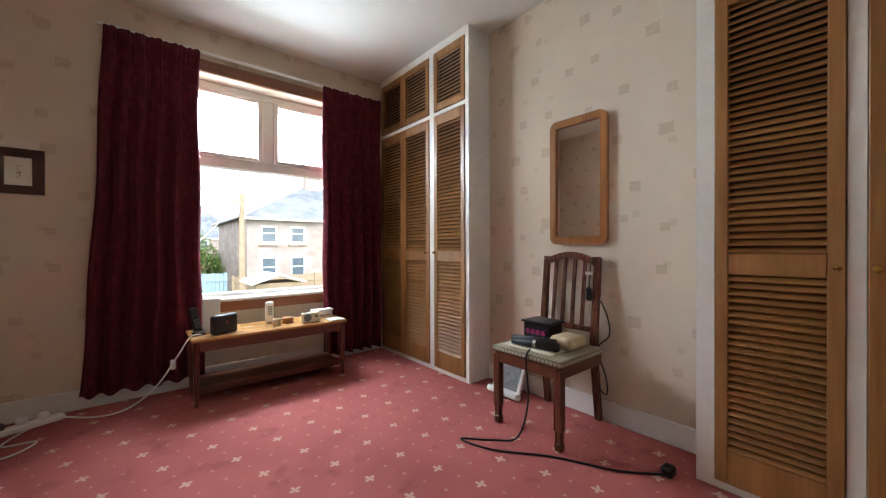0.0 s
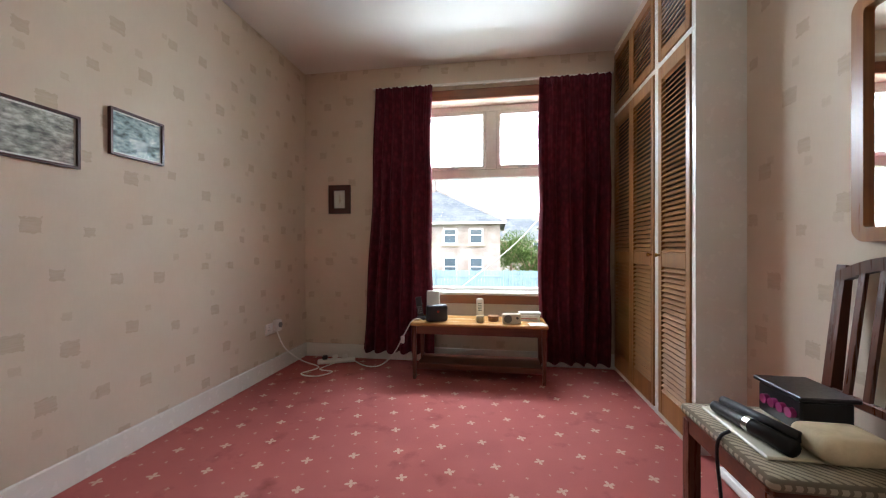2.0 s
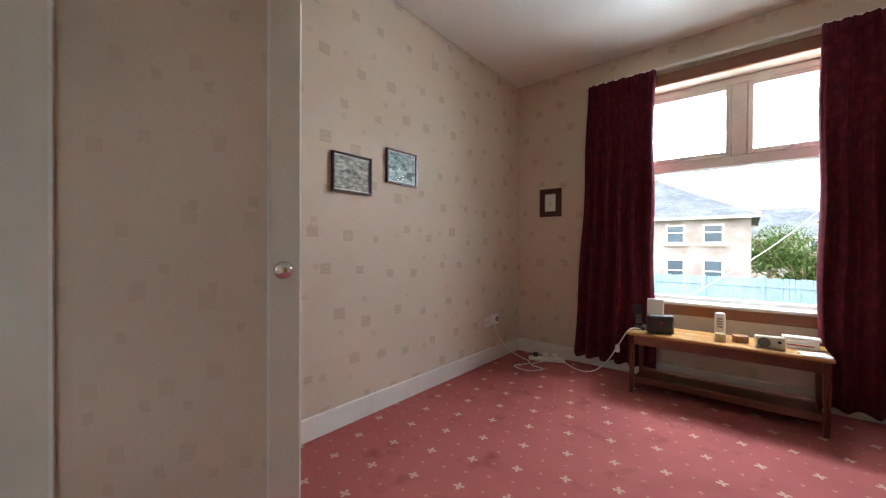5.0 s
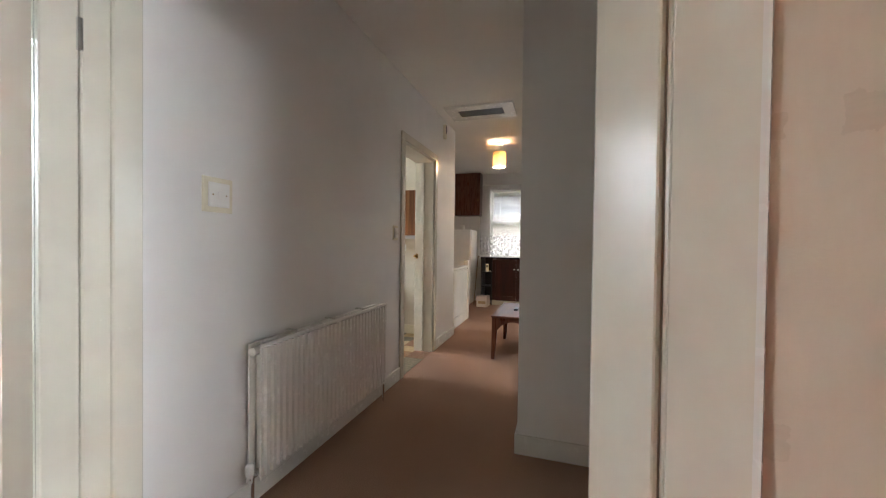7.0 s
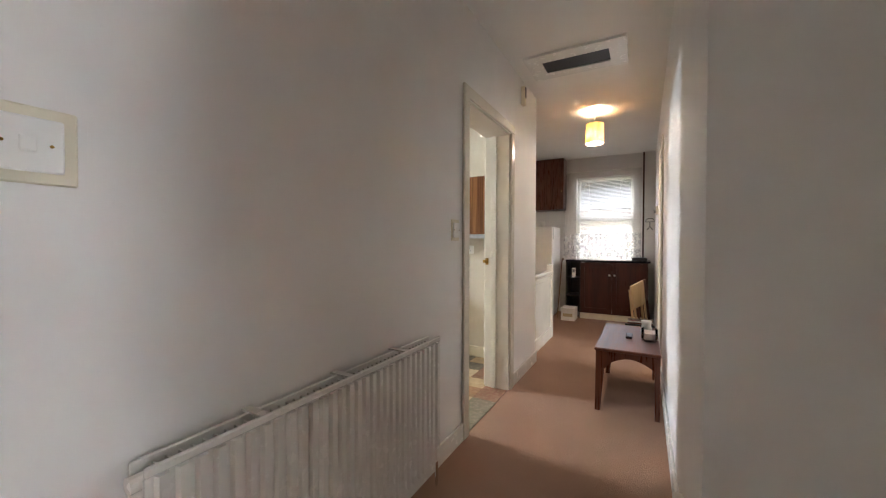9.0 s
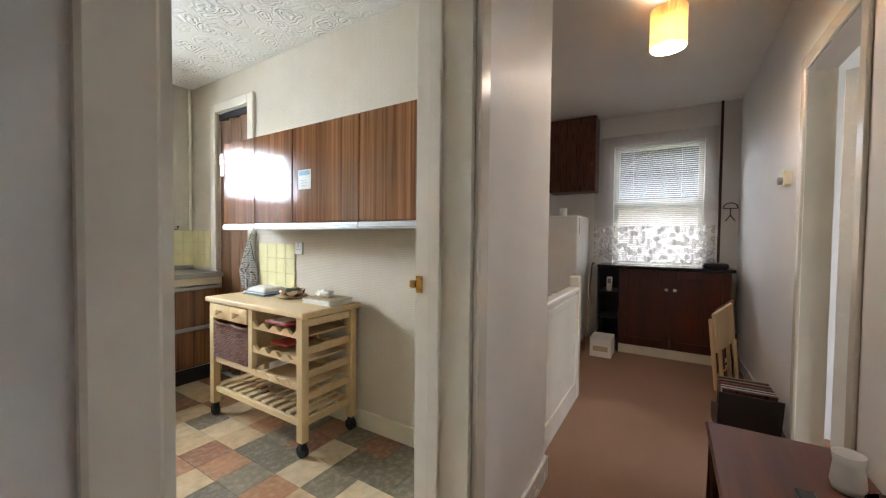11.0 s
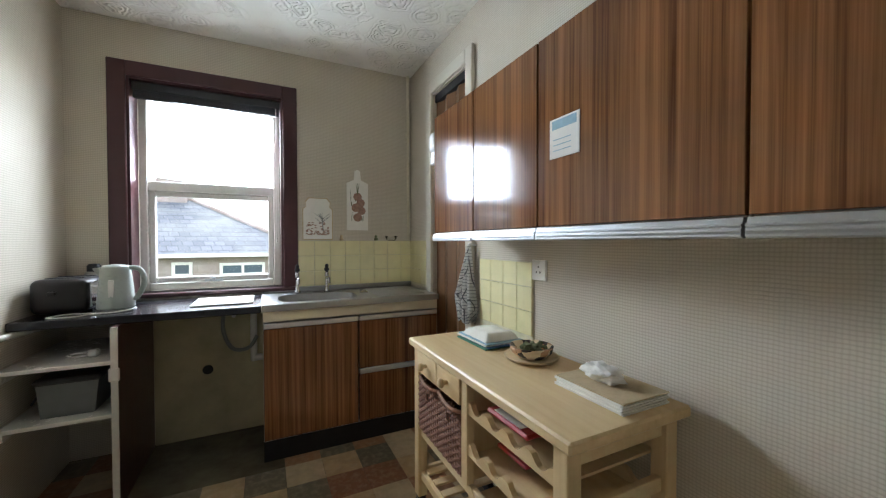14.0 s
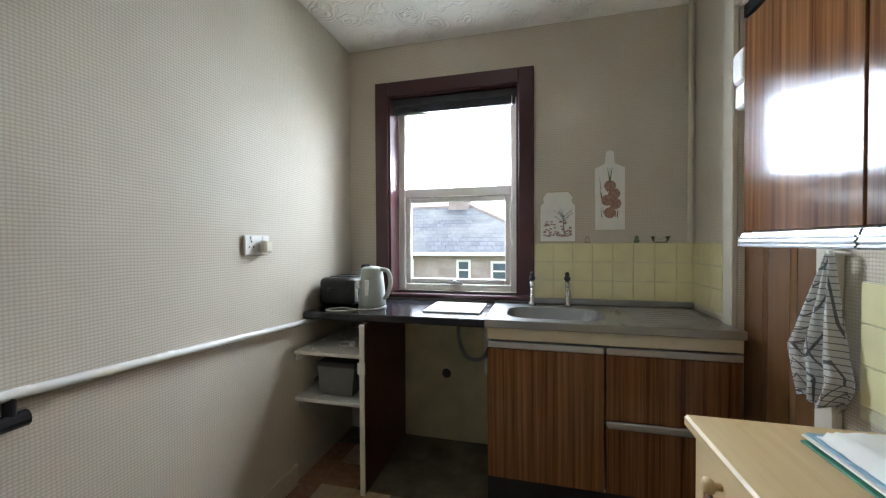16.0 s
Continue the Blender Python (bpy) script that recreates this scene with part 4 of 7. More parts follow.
# ---- lobby pendant ----
lp = thing("pendant_lamp", "lit pendant lamp with pleated cream drum shade", "lamp")
LX, LY = -5.95, -0.86
part("ceiling_rose", lathe(B(), (LX, LY, CH - 0.03), [(0.025, 0), (0.045, 0.008), (0.05, 0.03)], 20), "plastic", lp, smooth=True)
part("flex", rod(B(), (LX, LY, CH - 0.03), (LX, LY, 2.45), 0.004), "plastic", lp)
f = B()
n = 72
ro = [0.088 + 0.003 * (i % 2) for i in range(n)]
o = [(LX + ro[i] * math.cos(6.28319 * i / n), LY + ro[i] * math.sin(6.28319 * i / n)) for i in range(n)]
q = [(LX + (p - LX) * 0.975, LY + (r - LY) * 0.975) for p, r in o]
ring_frame(f, o, q, 2, 2.255, 2.465)
part("shade", f, "shade", lp, "pleated cream fabric drum")
M["bulb"] = emitter("lit bulb", (1, 0.8, 0.58, 1), 5)
part("bulb", lathe(B(), (LX, LY, 2.33), [(0.004, 0), (0.02, 0.008), (0.03, 0.03), (0.028, 0.05), (0.014, 0.075), (0.013, 0.10)], 16), "bulb", lp, "glowing bulb", True)
f = B()
for a in (0, 120, 240):
    rod(f, (LX, LY, 2.45), (LX + 0.086 * math.cos(radians(a)), LY + 0.086 * math.sin(radians(a)), 2.455), 0.002, n=6)
part("spider", f, "white", lp)
pl = new("pendant_light", bpy.data.lights.new("pendant_light", "POINT"))
pl.location, pl.data.energy, pl.data.color, pl.data.shadow_soft_size = (LX, LY, 2.30), 7.0, (1, 0.84, 0.68), 0.05


# ---- kitchen window and its blind ----
kw = thing("window_2", "white kitchen window in a deep maroon painted casing", "window", kind="structure")
f = B()
box(f, -4.365, -4.275, -4.57, -4.55, 0.92, 2.275, 0.004)
box(f, -3.445, -3.36, -4.57, -4.55, 0.92, 2.275, 0.004)
box(f, -4.275, -3.445, -4.57, -4.55, 2.19, 2.275, 0.004)
box(f, -4.279, -4.262, -4.72, -4.57, 0.92, 2.20)
box(f, -3.458, -3.441, -4.72, -4.57, 0.92, 2.20)
box(f, -4.262, -3.458, -4.72, -4.57, 2.182, 2.199)
part("casing", f, "maroon", kw, "deep maroon gloss casing")
part("window_sill", bx(-4.365, -3.36, -4.70, -4.53, 0.895, 0.92, bev=0.005), "maroon", kw)
f = B()
sash_frame(f, -4.262, -3.458, 0.92, 2.182, -4.80, -4.72, 0.045)
box(f, -4.217, -3.503, -4.795, -4.722, 1.55, 1.61, 0.005)
sash_frame(f, -4.217, -3.503, 0.965, 1.55, -4.775, -4.735, 0.035)
part("window_frame", f, "white", kw)
pane(kw, -4.217, -3.503, -4.765, 1.61, 2.137)
pane(kw, -4.182, -3.538, -4.757, 1.0, 1.515)
part("catch", box(bx(-3.90, -3.80, -4.735, -4.715, 0.965, 0.978), -3.86, -3.84, -4.735, -4.70, 0.97, 0.99), "alu", kw)
bl = thing("venetian_blind", "dark blue venetian blind pulled up in the window head", "blind")
part("headrail", bx(-4.26, -3.46, -4.64, -4.60, 2.13, 2.178, bev=0.003), "darkgrey", bl)
sm = mesh_of("slat", bx(-0.395, 0.395, -0.0125, 0.0125, -0.001, 0.001), "darkgrey")
for i in range(12):
    o = piece("slat", sm, bl, (-3.86, -4.62, 2.085 + 0.0038 * i))
part("cord", rod(B(), (-4.235, -4.60, 2.13), (-4.235, -4.60, 1.25), 0.003, n=6), "plastic", bl)
part("acorn", lathe(B(), (-4.235, -4.60, 1.22), [(0.004, 0), (0.007, 0.006), (0.006, 0.03), (0.002, 0.034)], 10), "plastic", bl)

# ---- sink unit ----
su = thing("sink_unit", "sink cupboard with striped teak laminate door and two drawers", "cabinet")
f = B()
box(f, -5.19, -5.172, -4.55, -4.075, 0.12, 0.84)
box(f, -4.166, -4.148, -4.55, -4.075, 0.12, 0.84)
box(f, -5.172, -4.166, -4.55, -4.075, 0.12, 0.138)
part("body", f, "white", su)
part("plinth", bx(-5.19, -4.148, -4.55, -4.085, 0, 0.12), "dark", su, "black kick board")
part("fascia", bx(-5.19, -4.148, -4.075, -4.055, 0.785, 0.845, bev=0.002), "cream", su, "cream band under the sink top")
dd = part("door", bx(-4.664, -4.15, -4.075, -4.055, 0.13, 0.745, bev=0.002), "lam", su)
part("handle", bx(-4.664, -4.15, -4.078, -4.047, 0.747, 0.778, bev=0.004), "alu", dd, "full width aluminium grip")
for z0, z1 in ((0.455, 0.745), (0.13, 0.42)):
    dd = part("drawer", bx(-5.188, -4.672, -4.075, -4.055, z0, z1, bev=0.002), "lam", su)
    part("handle", bx(-5.188, -4.672, -4.078, -4.047, z1 + 0.002, z1 + 0.033, bev=0.004), "alu", dd)
sk = thing("sink", "stainless steel sink top with bowl and ribbed drainer", "sink")
f = B()
X0, X1, Y0, Y1, Z = -5.19, -4.146, -4.55, -4.035, 0.882
bx0, bx1, by0, by1 = -4.70, -4.23, -4.44, -4.12
oval = [((bx0 + bx1) / 2 + (bx1 - bx0) / 2 * math.copysign(abs(math.cos(t)) ** 0.45, math.cos(t)), (by0 + by1) / 2 + (by1 - by0) / 2 * math.copysign(abs(math.sin(t)) ** 0.55, math.sin(t))) for t in [6.28319 * i / 40 for i in range(40)]]
outer = []
cx, cy = (bx0 + bx1) / 2, (by0 + by1) / 2
for i in range(40):
    t = 6.28319 * i / 40
    c, s = math.cos(t), math.sin(t)
    tx = ((-4.146 - cx) if c > 0 else (cx + 4.75)) / max(abs(c), 1e-6)
    ty = ((Y1 - cy) if s > 0 else (cy - Y0)) / max(abs(s), 1e-6)
    k = min(tx, ty)
    outer.append((cx + c * k, cy + s * k))
lo = [(cx + (x - cx) * 0.88, cy + (y - cy) * 0.86) for x, y in oval]
R = [[f.verts.new((x, y, z)) for x, y in p] for p, z in ((outer, Z), (oval, Z - 0.004), (lo, Z - 0.15))]
for a, b in zip(R, R[1:]):
    for i in range(40):
        f.faces.new((a[i], a[(i + 1) % 40], b[(i + 1) % 40], b[i]))
f.faces.new(R[2])
bmesh.ops.recalc_face_normals(f, faces=f.faces[:])
part("bowl", f, "steel", sk, smooth=False)
f = B()
box(f, X0, -4.75, Y0, Y1, Z - 0.02, Z, 0.003)
box(f, X0, X1, Y1, Y1 + 0.008, Z - 0.037, Z + 0.001, 0.003)
box(f, X0, X1, Y0 - 0.004, Y0 + 0.012, Z + 0.0005, Z + 0.035, 0.004)
box(f, X1 - 0.0005, X1 + 0.006, Y0, Y1, Z - 0.037, Z + 0.001)
part("drainer", f, "steel", sk)
for i in range(8):
    y = -4.47 + 0.05 * i
    part("rib", rod(B(), (-5.13, y, Z + 0.001), (-4.80, y, Z - 0.001), 0.005, n=8), "steel", sk)
part("plug", lathe(B(), (-4.76, -4.30, Z), [(0.028, 0), (0.028, 0.006), (0.02, 0.009), (0.004, 0.02)], 16), "chrome", sk)
for x in (-4.355, -4.545):
    tp = thing("tap", "chrome pillar tap with black and chrome head", "tap", "pillar taps at the sink")
    part("pillar", lathe(B(), (x, -4.48, Z), [(0.022, 0), (0.02, 0.01), (0.012, 0.02), (0.011, 0.10), (0.014, 0.11), (0.014, 0.13), (0.009, 0.14)], 16), "chrome", tp, smooth=True)
    part("head", lathe(B(), (x, -4.48, Z + 0.14), [(0.009, 0), (0.016, 0.008), (0.018, 0.018), (0.01, 0.028), (0.013, 0.036), (0.011, 0.046), (0.004, 0.052)], 14), "black", tp, smooth=True)
    part("spout", tube(B(), [(x, -4.48, Z + 0.09), (x, -4.44, Z + 0.105), (x, -4.39, Z + 0.10), (x, -4.375, Z + 0.07)], 0.009), "chrome", tp, smooth=True)

# ---- worktop, open shelves, recess ----
wt = thing("worktop", "worn black laminate worktop beside the sink", "worktop")
part("board", bx(-4.14, -3.172, -4.568, -4.03, 0.842, 0.88, bev=0.004), "worktop", wt)
sh = thing("shelf_unit", "open shelf unit under the worktop with white shelves", "shelf")
part("side_panel", bx(-3.558, -3.54, -4.55, -3.965, 0, 0.842), "darkmah", sh, "dark veneered side panel")
part("edge_strip", bx(-3.562, -3.536, -3.965, -3.955, 0, 0.842, bev=0.002), "white", sh, "white front edge")
for z in (0.435, 0.675):
    part("shelf", bx(-3.54, -3.172, -4.50, -3.955, z, z + 0.018, bev=0.002), "white", sh)
    part("bearer", bx(-3.186, -3.172, -4.50, -3.97, z - 0.035, z), "white", sh)
part("clip", bx(-3.57, -3.53, -3.957, -3.945, 0.60, 0.66, bev=0.004), "plastic", sh)
st("recess_wall", bx(-4.146, -3.56, -4.569, -4.56, 0.0, 0.842), "bareplaster", "bare stained cream wall in the appliance space", "wall")
hs = thing("waste_hose", "grey washing machine hose looped in the recess", "hose")
part("hose", tube(B(), [(-3.93, -4.53, 0.82), (-3.92, -4.50, 0.68), (-3.97, -4.48, 0.56), (-4.06, -4.48, 0.55), (-4.11, -4.49, 0.62)], 0.012), "grey", hs, smooth=True)
part("pipe", rod(rod(B(), (-4.09, -4.53, 0.84), (-4.09, -4.53, 0.45), 0.02), (-4.09, -4.53, 0.47), (-4.14, -4.53, 0.47), 0.022), "plastic", hs)
part("tap_stub", rod(B(), (-3.98, -4.555, 0.76), (-3.98, -4.50, 0.76), 0.012), "chrome", hs)
hd = tagged(part("wall_hole", lathe(B(), (-3.83, -4.5585, 0.40), [(0.026, -0.004), (0.03, 0.0), (0.028, 0.002)], 12), "rubber"), "ragged dark pipe hole in the recess wall", "hole")
bmesh_m = pose(-3.83, -4.557, 0.42, 90, 0, 0)
hd.data.transform(Matrix.Translation((3.83, 4.5585, -0.40)))
hd.matrix_world = bmesh_m

# ---- wall cupboards ----
for y0, y1 in ((-3.462, -3.096), (-3.092, -2.717), (-2.713, -2.183), (-2.179, -1.55)):
    cb = thing("wall_cupboard", "wall cupboard with glossy striped teak laminate door", "cabinet", "kitchen wall cupboards")
    part("body", bx(-5.198, -4.923, y0, y1, 1.262, 1.815), "white", cb)
    part("door", bx(-4.921, -4.903, y0 + 0.001, y1 - 0.001, 1.266, 1.815, bev=0.0015), "lam", cb)
    f = B()
    prism(f, [(-4.935, 1.226), (-4.896, 1.226), (-4.892, 1.240), (-4.900, 1.262), (-4.935, 1.262)], 1, y0 + 0.001, y1 - 0.001)
    for k in range(3):
        box(f, -4.897, -4.891, y0 + 0.001, y1 - 0.001, 1.229 + 0.009 * k, 1.233 + 0.009 * k)
    part("handle", f, "alu", cb, "ribbed aluminium grip rail")
nt = thing("paper_note", "white note with a pale green band taped to a cupboard", "note")
part("sheet", bx(-4.903, -4.9015, -2.66, -2.55, 1.455, 1.565), "paperw", nt)
part("band", bx(-4.9015, -4.901, -2.65, -2.56, 1.535, 1.56), "blue", nt)
for k in range(3):
    part("writing", bx(-4.9015, -4.901, -2.645, -2.58, 1.475 + 0.015 * k, 1.477 + 0.015 * k), "blue", nt)
wh = thing("water_heater_switch", "white plastic holder on the cupboard end", "wall fitting")
part("cover", bx(-4.985, -4.90, -3.525, -3.461, 1.665, 1.76, bev=0.018, seg=3), "plastic", wh)
part("tray", bx(-4.975, -4.905, -3.515, -3.461, 1.60, 1.665, bev=0.006), "plastic", wh)

# ---- trolley ----
tl = thing("kitchen_trolley", "pale birch kitchen trolley with drawers, wine racks and castors", "trolley")
XF, XB, YS, YN = -4.765, -5.165, -3.40, -2.44
part("top", bx(XB - 0.015, XF + 0.015, YS - 0.015, YN + 0.015, 0.755, 0.787, bev=0.006), "birch", tl)
for x in (XF - 0.025, XB + 0.025):
    for y in (YS + 0.035, YN - 0.035):
        part("leg", bx(x - 0.022, x + 0.022, y - 0.024, y + 0.024, 0.085, 0.755, bev=0.003), "birch_v", tl)
        c = part("castor", rod(B(), (x - 0.014, y, 0.035), (x + 0.014, y, 0.035), 0.035, n=20), "rubber", tl)
        part("fork", bx(x - 0.02, x + 0.02, y - 0.012, y + 0.012, 0.04, 0.085, bev=0.003), "black", c)
for x in (XF - 0.025, XB + 0.025):
    part("rail", bx(x - 0.01, x + 0.01, YS + 0.06, YN - 0.06, 0.165, 0.20, bev=0.002), "birch", tl)
    part("rail", bx(x - 0.01, x + 0.01, YS + 0.06, YN - 0.06, 0.36, 0.395, bev=0.002), "birch", tl)
for y in (YS + 0.035, YN - 0.035):
    for z in (0.165, 0.30, 0.42, 0.55, 0.70):
        if y > -3 or z in (0.165, 0.70):
            part("end_rail", bx(XB + 0.047, XF - 0.047, y - 0.010, y + 0.010, z, z + 0.04, bev=0.002), "birch", tl)
for i in range(11):
    y = YS + 0.09 + (YN - YS - 0.18) * i / 10
    part("bottom_slat", bx(XB + 0.03, XF - 0.03, y - 0.019, y + 0.019, 0.20, 0.212, bev=0.002), "birch", tl)
YM = -2.93
for x in (XF - 0.02, XB + 0.02):
    part("divider", bx(x - 0.015, x + 0.015, YM - 0.02, YM + 0.02, 0.395, 0.755, bev=0.002), "birch_v", tl)
part("divider_panel", bx(XB + 0.03, XF - 0.04, YM - 0.006, YM + 0.006, 0.40, 0.755), "birch_v", tl)
for z in (0.36, 0.50, 0.64):
    for x in (XF - 0.02, XB + 0.02):
        f = B()
        y0, y1 = YM + 0.02, YN - 0.06
        top = []
        for i in range(49):
            u = i / 48
            k = abs(math.sin(u * math.pi * 4))
            top.append((y0 + (y1 - y0) * u, z + 0.04 - (0.026 * max(0.0, k - 0.45) / 0.55)))
        prism(f, [(y0, z)] + top + [(y1, z)], 0, x - 0.009, x + 0.009)
        part("wine_rack_rail", f, "birch", tl)
    part("rack_shelf", bx(XB + 0.03, XF - 0.03, YM + 0.02, YN - 0.06, z - 0.004, z + 0.003), "birch", tl)
for y0, y1 in ((YS + 0.062, YS + 0.256), (YS + 0.26, YM - 0.022)):
    dw = part("drawer", bx(XB + 0.06, XF + 0.002, y0, y1, 0.655, 0.748, bev=0.003), "birch", tl)
    kb = lathe(B(), (0, 0, 0), [(0.008, 0), (0.008, 0.012), (0.017, 0.02), (0.018, 0.03), (0.012, 0.036)], 16)
    bmesh.ops.transform(kb, matrix=pose(XF + 0.002, (y0 + y1) / 2, 0.705, 0, 90, 0), verts=kb.verts[:])
    part("knob", kb, "birch", dw, smooth=True)


def basket(y0, y1, z0, z1, x0, x1):
    """A woven basket: level strands going in and out of uprights on four sides."""
    b = thing("wicker_basket", "brown wicker storage basket in the trolley", "basket", "wicker baskets")
    f = B()
    per = []
    n = 10
    for (ax, ay), (cx2, cy2) in (((x1, y0), (x1, y1)), ((x1, y1), (x0, y1)), ((x0, y1), (x0, y0)), ((x0, y0), (x1, y0))):
        for i in range(n):
            per.append((ax + (cx2 - ax) * i / n, ay + (cy2 - ay) * i / n, 0))
    mx_, my_ = (x0 + x1) / 2, (y0 + y1) / 2
    rows = int((z1 - z0) / 0.013)
    for r in range(rows):
        z = z0 + 0.013 * r
        ring = []
        for i, (px, py, _) in enumerate(per):
            o = 0.0035 * (1 if (i + r) % 2 else -1)
            d = Vector((px - mx_, py - my_)).normalized() * o
            ring.append((px + d.x, py + d.y))
        q = [f.verts.new((a, c, z)) for a, c in ring]
        p = [f.verts.new((a, c, z + 0.011)) for a, c in ring]
        m = [f.verts.new((a + (a - mx_) * 0.03, c + (c - my_) * 0.03, z + 0.0055)) for a, c in ring]
        k = len(ring)
        for i in range(k):
            j = (i + 1) % k
            if r in (rows - 4, rows - 5) and i in (4, 5):
                continue
            f.faces.new((q[i], q[j], m[j], m[i])), f.faces.new((m[i], m[j], p[j], p[i]))
    part("weave", f, "wicker", b, "woven wicker sides")
    f = B()
    for px, py, _ in per:
        rod(f, (px, py, z0), (px, py, z1), 0.003, n=5)
    tagged(part("stake", f, "wicker", b), kind="stuff")
    part("rim", tube(B(), [(x1, y0, z1), (x1, y1, z1), (x0, y1, z1), (x0, y0, z1), (x1, y0, z1)], 0.007), "wicker", b)
    part("base", bx(x0 + 0.004, x1 - 0.004, y0 + 0.004, y1 - 0.004, z0, z0 + 0.008), "wicker", b)
    # Near-black block fills the basket as painted shade seen through the weave.
    part("lining", bx(x0 + 0.012, x1 - 0.012, y0 + 0.012, y1 - 0.012, z0 + 0.008, z1 - 0.06), "dark", b)


part("basket_shelf", bx(XB + 0.03, XF - 0.03, YS + 0.06, YM - 0.01, 0.395, 0.402), "birch", tl)
basket(YS + 0.066, YS + 0.25, 0.403, 0.63, XB + 0.08, XF - 0.008)
basket(YS + 0.258, YM - 0.025, 0.403, 0.63, XB + 0.08, XF - 0.008)


# ---- splash tiles, floor tiles ----
tb1 = thing("splashback", "primrose yellow glazed tile splashback over the sink", "tiles", kind="structure")
part("grout", bx(-5.199, -4.366, -4.5695, -4.562, 0.90, 1.235), "grout", tb1)
part("grout", bx(-5.1995, -5.194, -4.562, -4.207, 0.90, 1.235), "grout", tb1)
ts = 0.1065
tm = mesh_of("tile", bx(-ts / 2 + 0.0015, ts / 2 - 0.0015, -0.003, 0.004, -ts / 2 + 0.0015, ts / 2 - 0.0015, bev=0.0015), "tilec")
for r in range(3):
    for c in range(8):
        if -4.42 - ts * c > -5.2:
            piece("tile", tm, tb1, (-4.42 - ts * c + (0.0), -4.561, 1.18 - ts * r))
    for c in range(3):
        piece("tile", tm, tb1, (-5.193, -4.507 + ts * c, 1.18 - ts * r), radians(90))
tb2 = thing("splashback", "primrose yellow tiles on the wall above the trolley", "tiles", kind="structure")
part("grout", bx(-5.1995, -5.194, -3.515, -3.085, 0.78, 1.135), "grout", tb2)
for r in range(3):
    for c in range(4):
        piece("tile", tm, tb2, (-5.192, -3.14 - ts * c, 1.08 - ts * r), radians(90))
fl = thing("floor_kitchen", "mottled beige, terracotta and grey vinyl floor tiles", "floor", kind="structure")
ft = 0.19
fm = mesh_of("tile", bx(-ft / 2 + 0.0008, ft / 2 - 0.0008, -ft / 2 + 0.0008, ft / 2 - 0.0008, -0.004, 0.0, bev=0.0006), "tile")
k = 0
for i in range(11):
    for j in range(17):
        x, y = -5.105 + ft * i, -1.43 - ft * j
        if x > -3.2 or y < -4.5 or (y < -4.03 and -4.2 < x < -3.5):
            continue
        piece("tile", fm, fl, (x, y, 0.0))

# ---- kitchen small things ----
def socket(axis, wallv, out, a, z, wide=0.146, high=0.086, label="white double wall socket", plug=False):
    s = thing("wall_socket", label, "socket")
    def slab(da0, da1, dz0, dz1, d0, d1, bev=0.0):
        lo, hi = sorted((wallv + out * d0, wallv + out * d1))
        aa = (lo, hi, a + da0, a + da1) if axis == 0 else (a + da0, a + da1, lo, hi)
        return bx(*aa, z + dz0, z + dz1, bev=bev)
    part("plate", slab(-wide / 2, wide / 2, -high / 2, high / 2, 0, 0.012, 0.003), "plastic", s)
    for c in ((-0.036, 0.036) if wide > 0.1 else (0,)):
        for dx, dz in ((0, 0.015), (-0.011, -0.008), (0.011, -0.008)):
            part("slot", slab(c + dx - 0.003, c + dx + 0.003, dz - 0.004, dz + 0.004, 0.0121, 0.0125), "dark", s)
        part("switch", slab(c - 0.006, c + 0.006, 0.026, 0.038, 0.012, 0.016), "plastic", s)
    if plug:
        part("plug", slab(-0.055, -0.005, -0.035, 0.02, 0.012, 0.05, 0.008), "cream", s)


socket(0, -5.2, 1, -1.985, 1.113, 0.09, label="white single wall socket on papered wall")
socket(0, -5.2, 1, -3.045, 1.103, 0.086, label="white single wall socket")
socket(0, -3.17, -1, -3.70, 1.235, plug=True, label="white double socket with a plug in it")
pp = thing("wall_pipe", "white painted pipe running along the kitchen wall", "pipe")
part("pipe", tube(B(), [(-3.19, -1.6, 0.955), (-3.19, -2.9, 0.893), (-3.19, -4.0, 0.828), (-3.19, -4.5, 0.80)], 0.014), "white", pp, smooth=True)
part("valve", rod(rod(B(), (-3.19, -2.90, 0.83), (-3.19, -2.90, 0.893), 0.012), (-3.19, -2.87, 0.83), (-3.19, -2.93, 0.83), 0.02), "black", pp)
vp = thing("corner_pipe", "slim painted pipe in the kitchen corner", "pipe")
part("pipe", rod(B(), (-5.17, -4.545, 1.236), (-5.17, -4.545, 2.505), 0.011), "cream", vp)
part("clip", bx(-5.185, -5.155, -4.57, -4.54, 2.05, 2.065), "cream", vp)
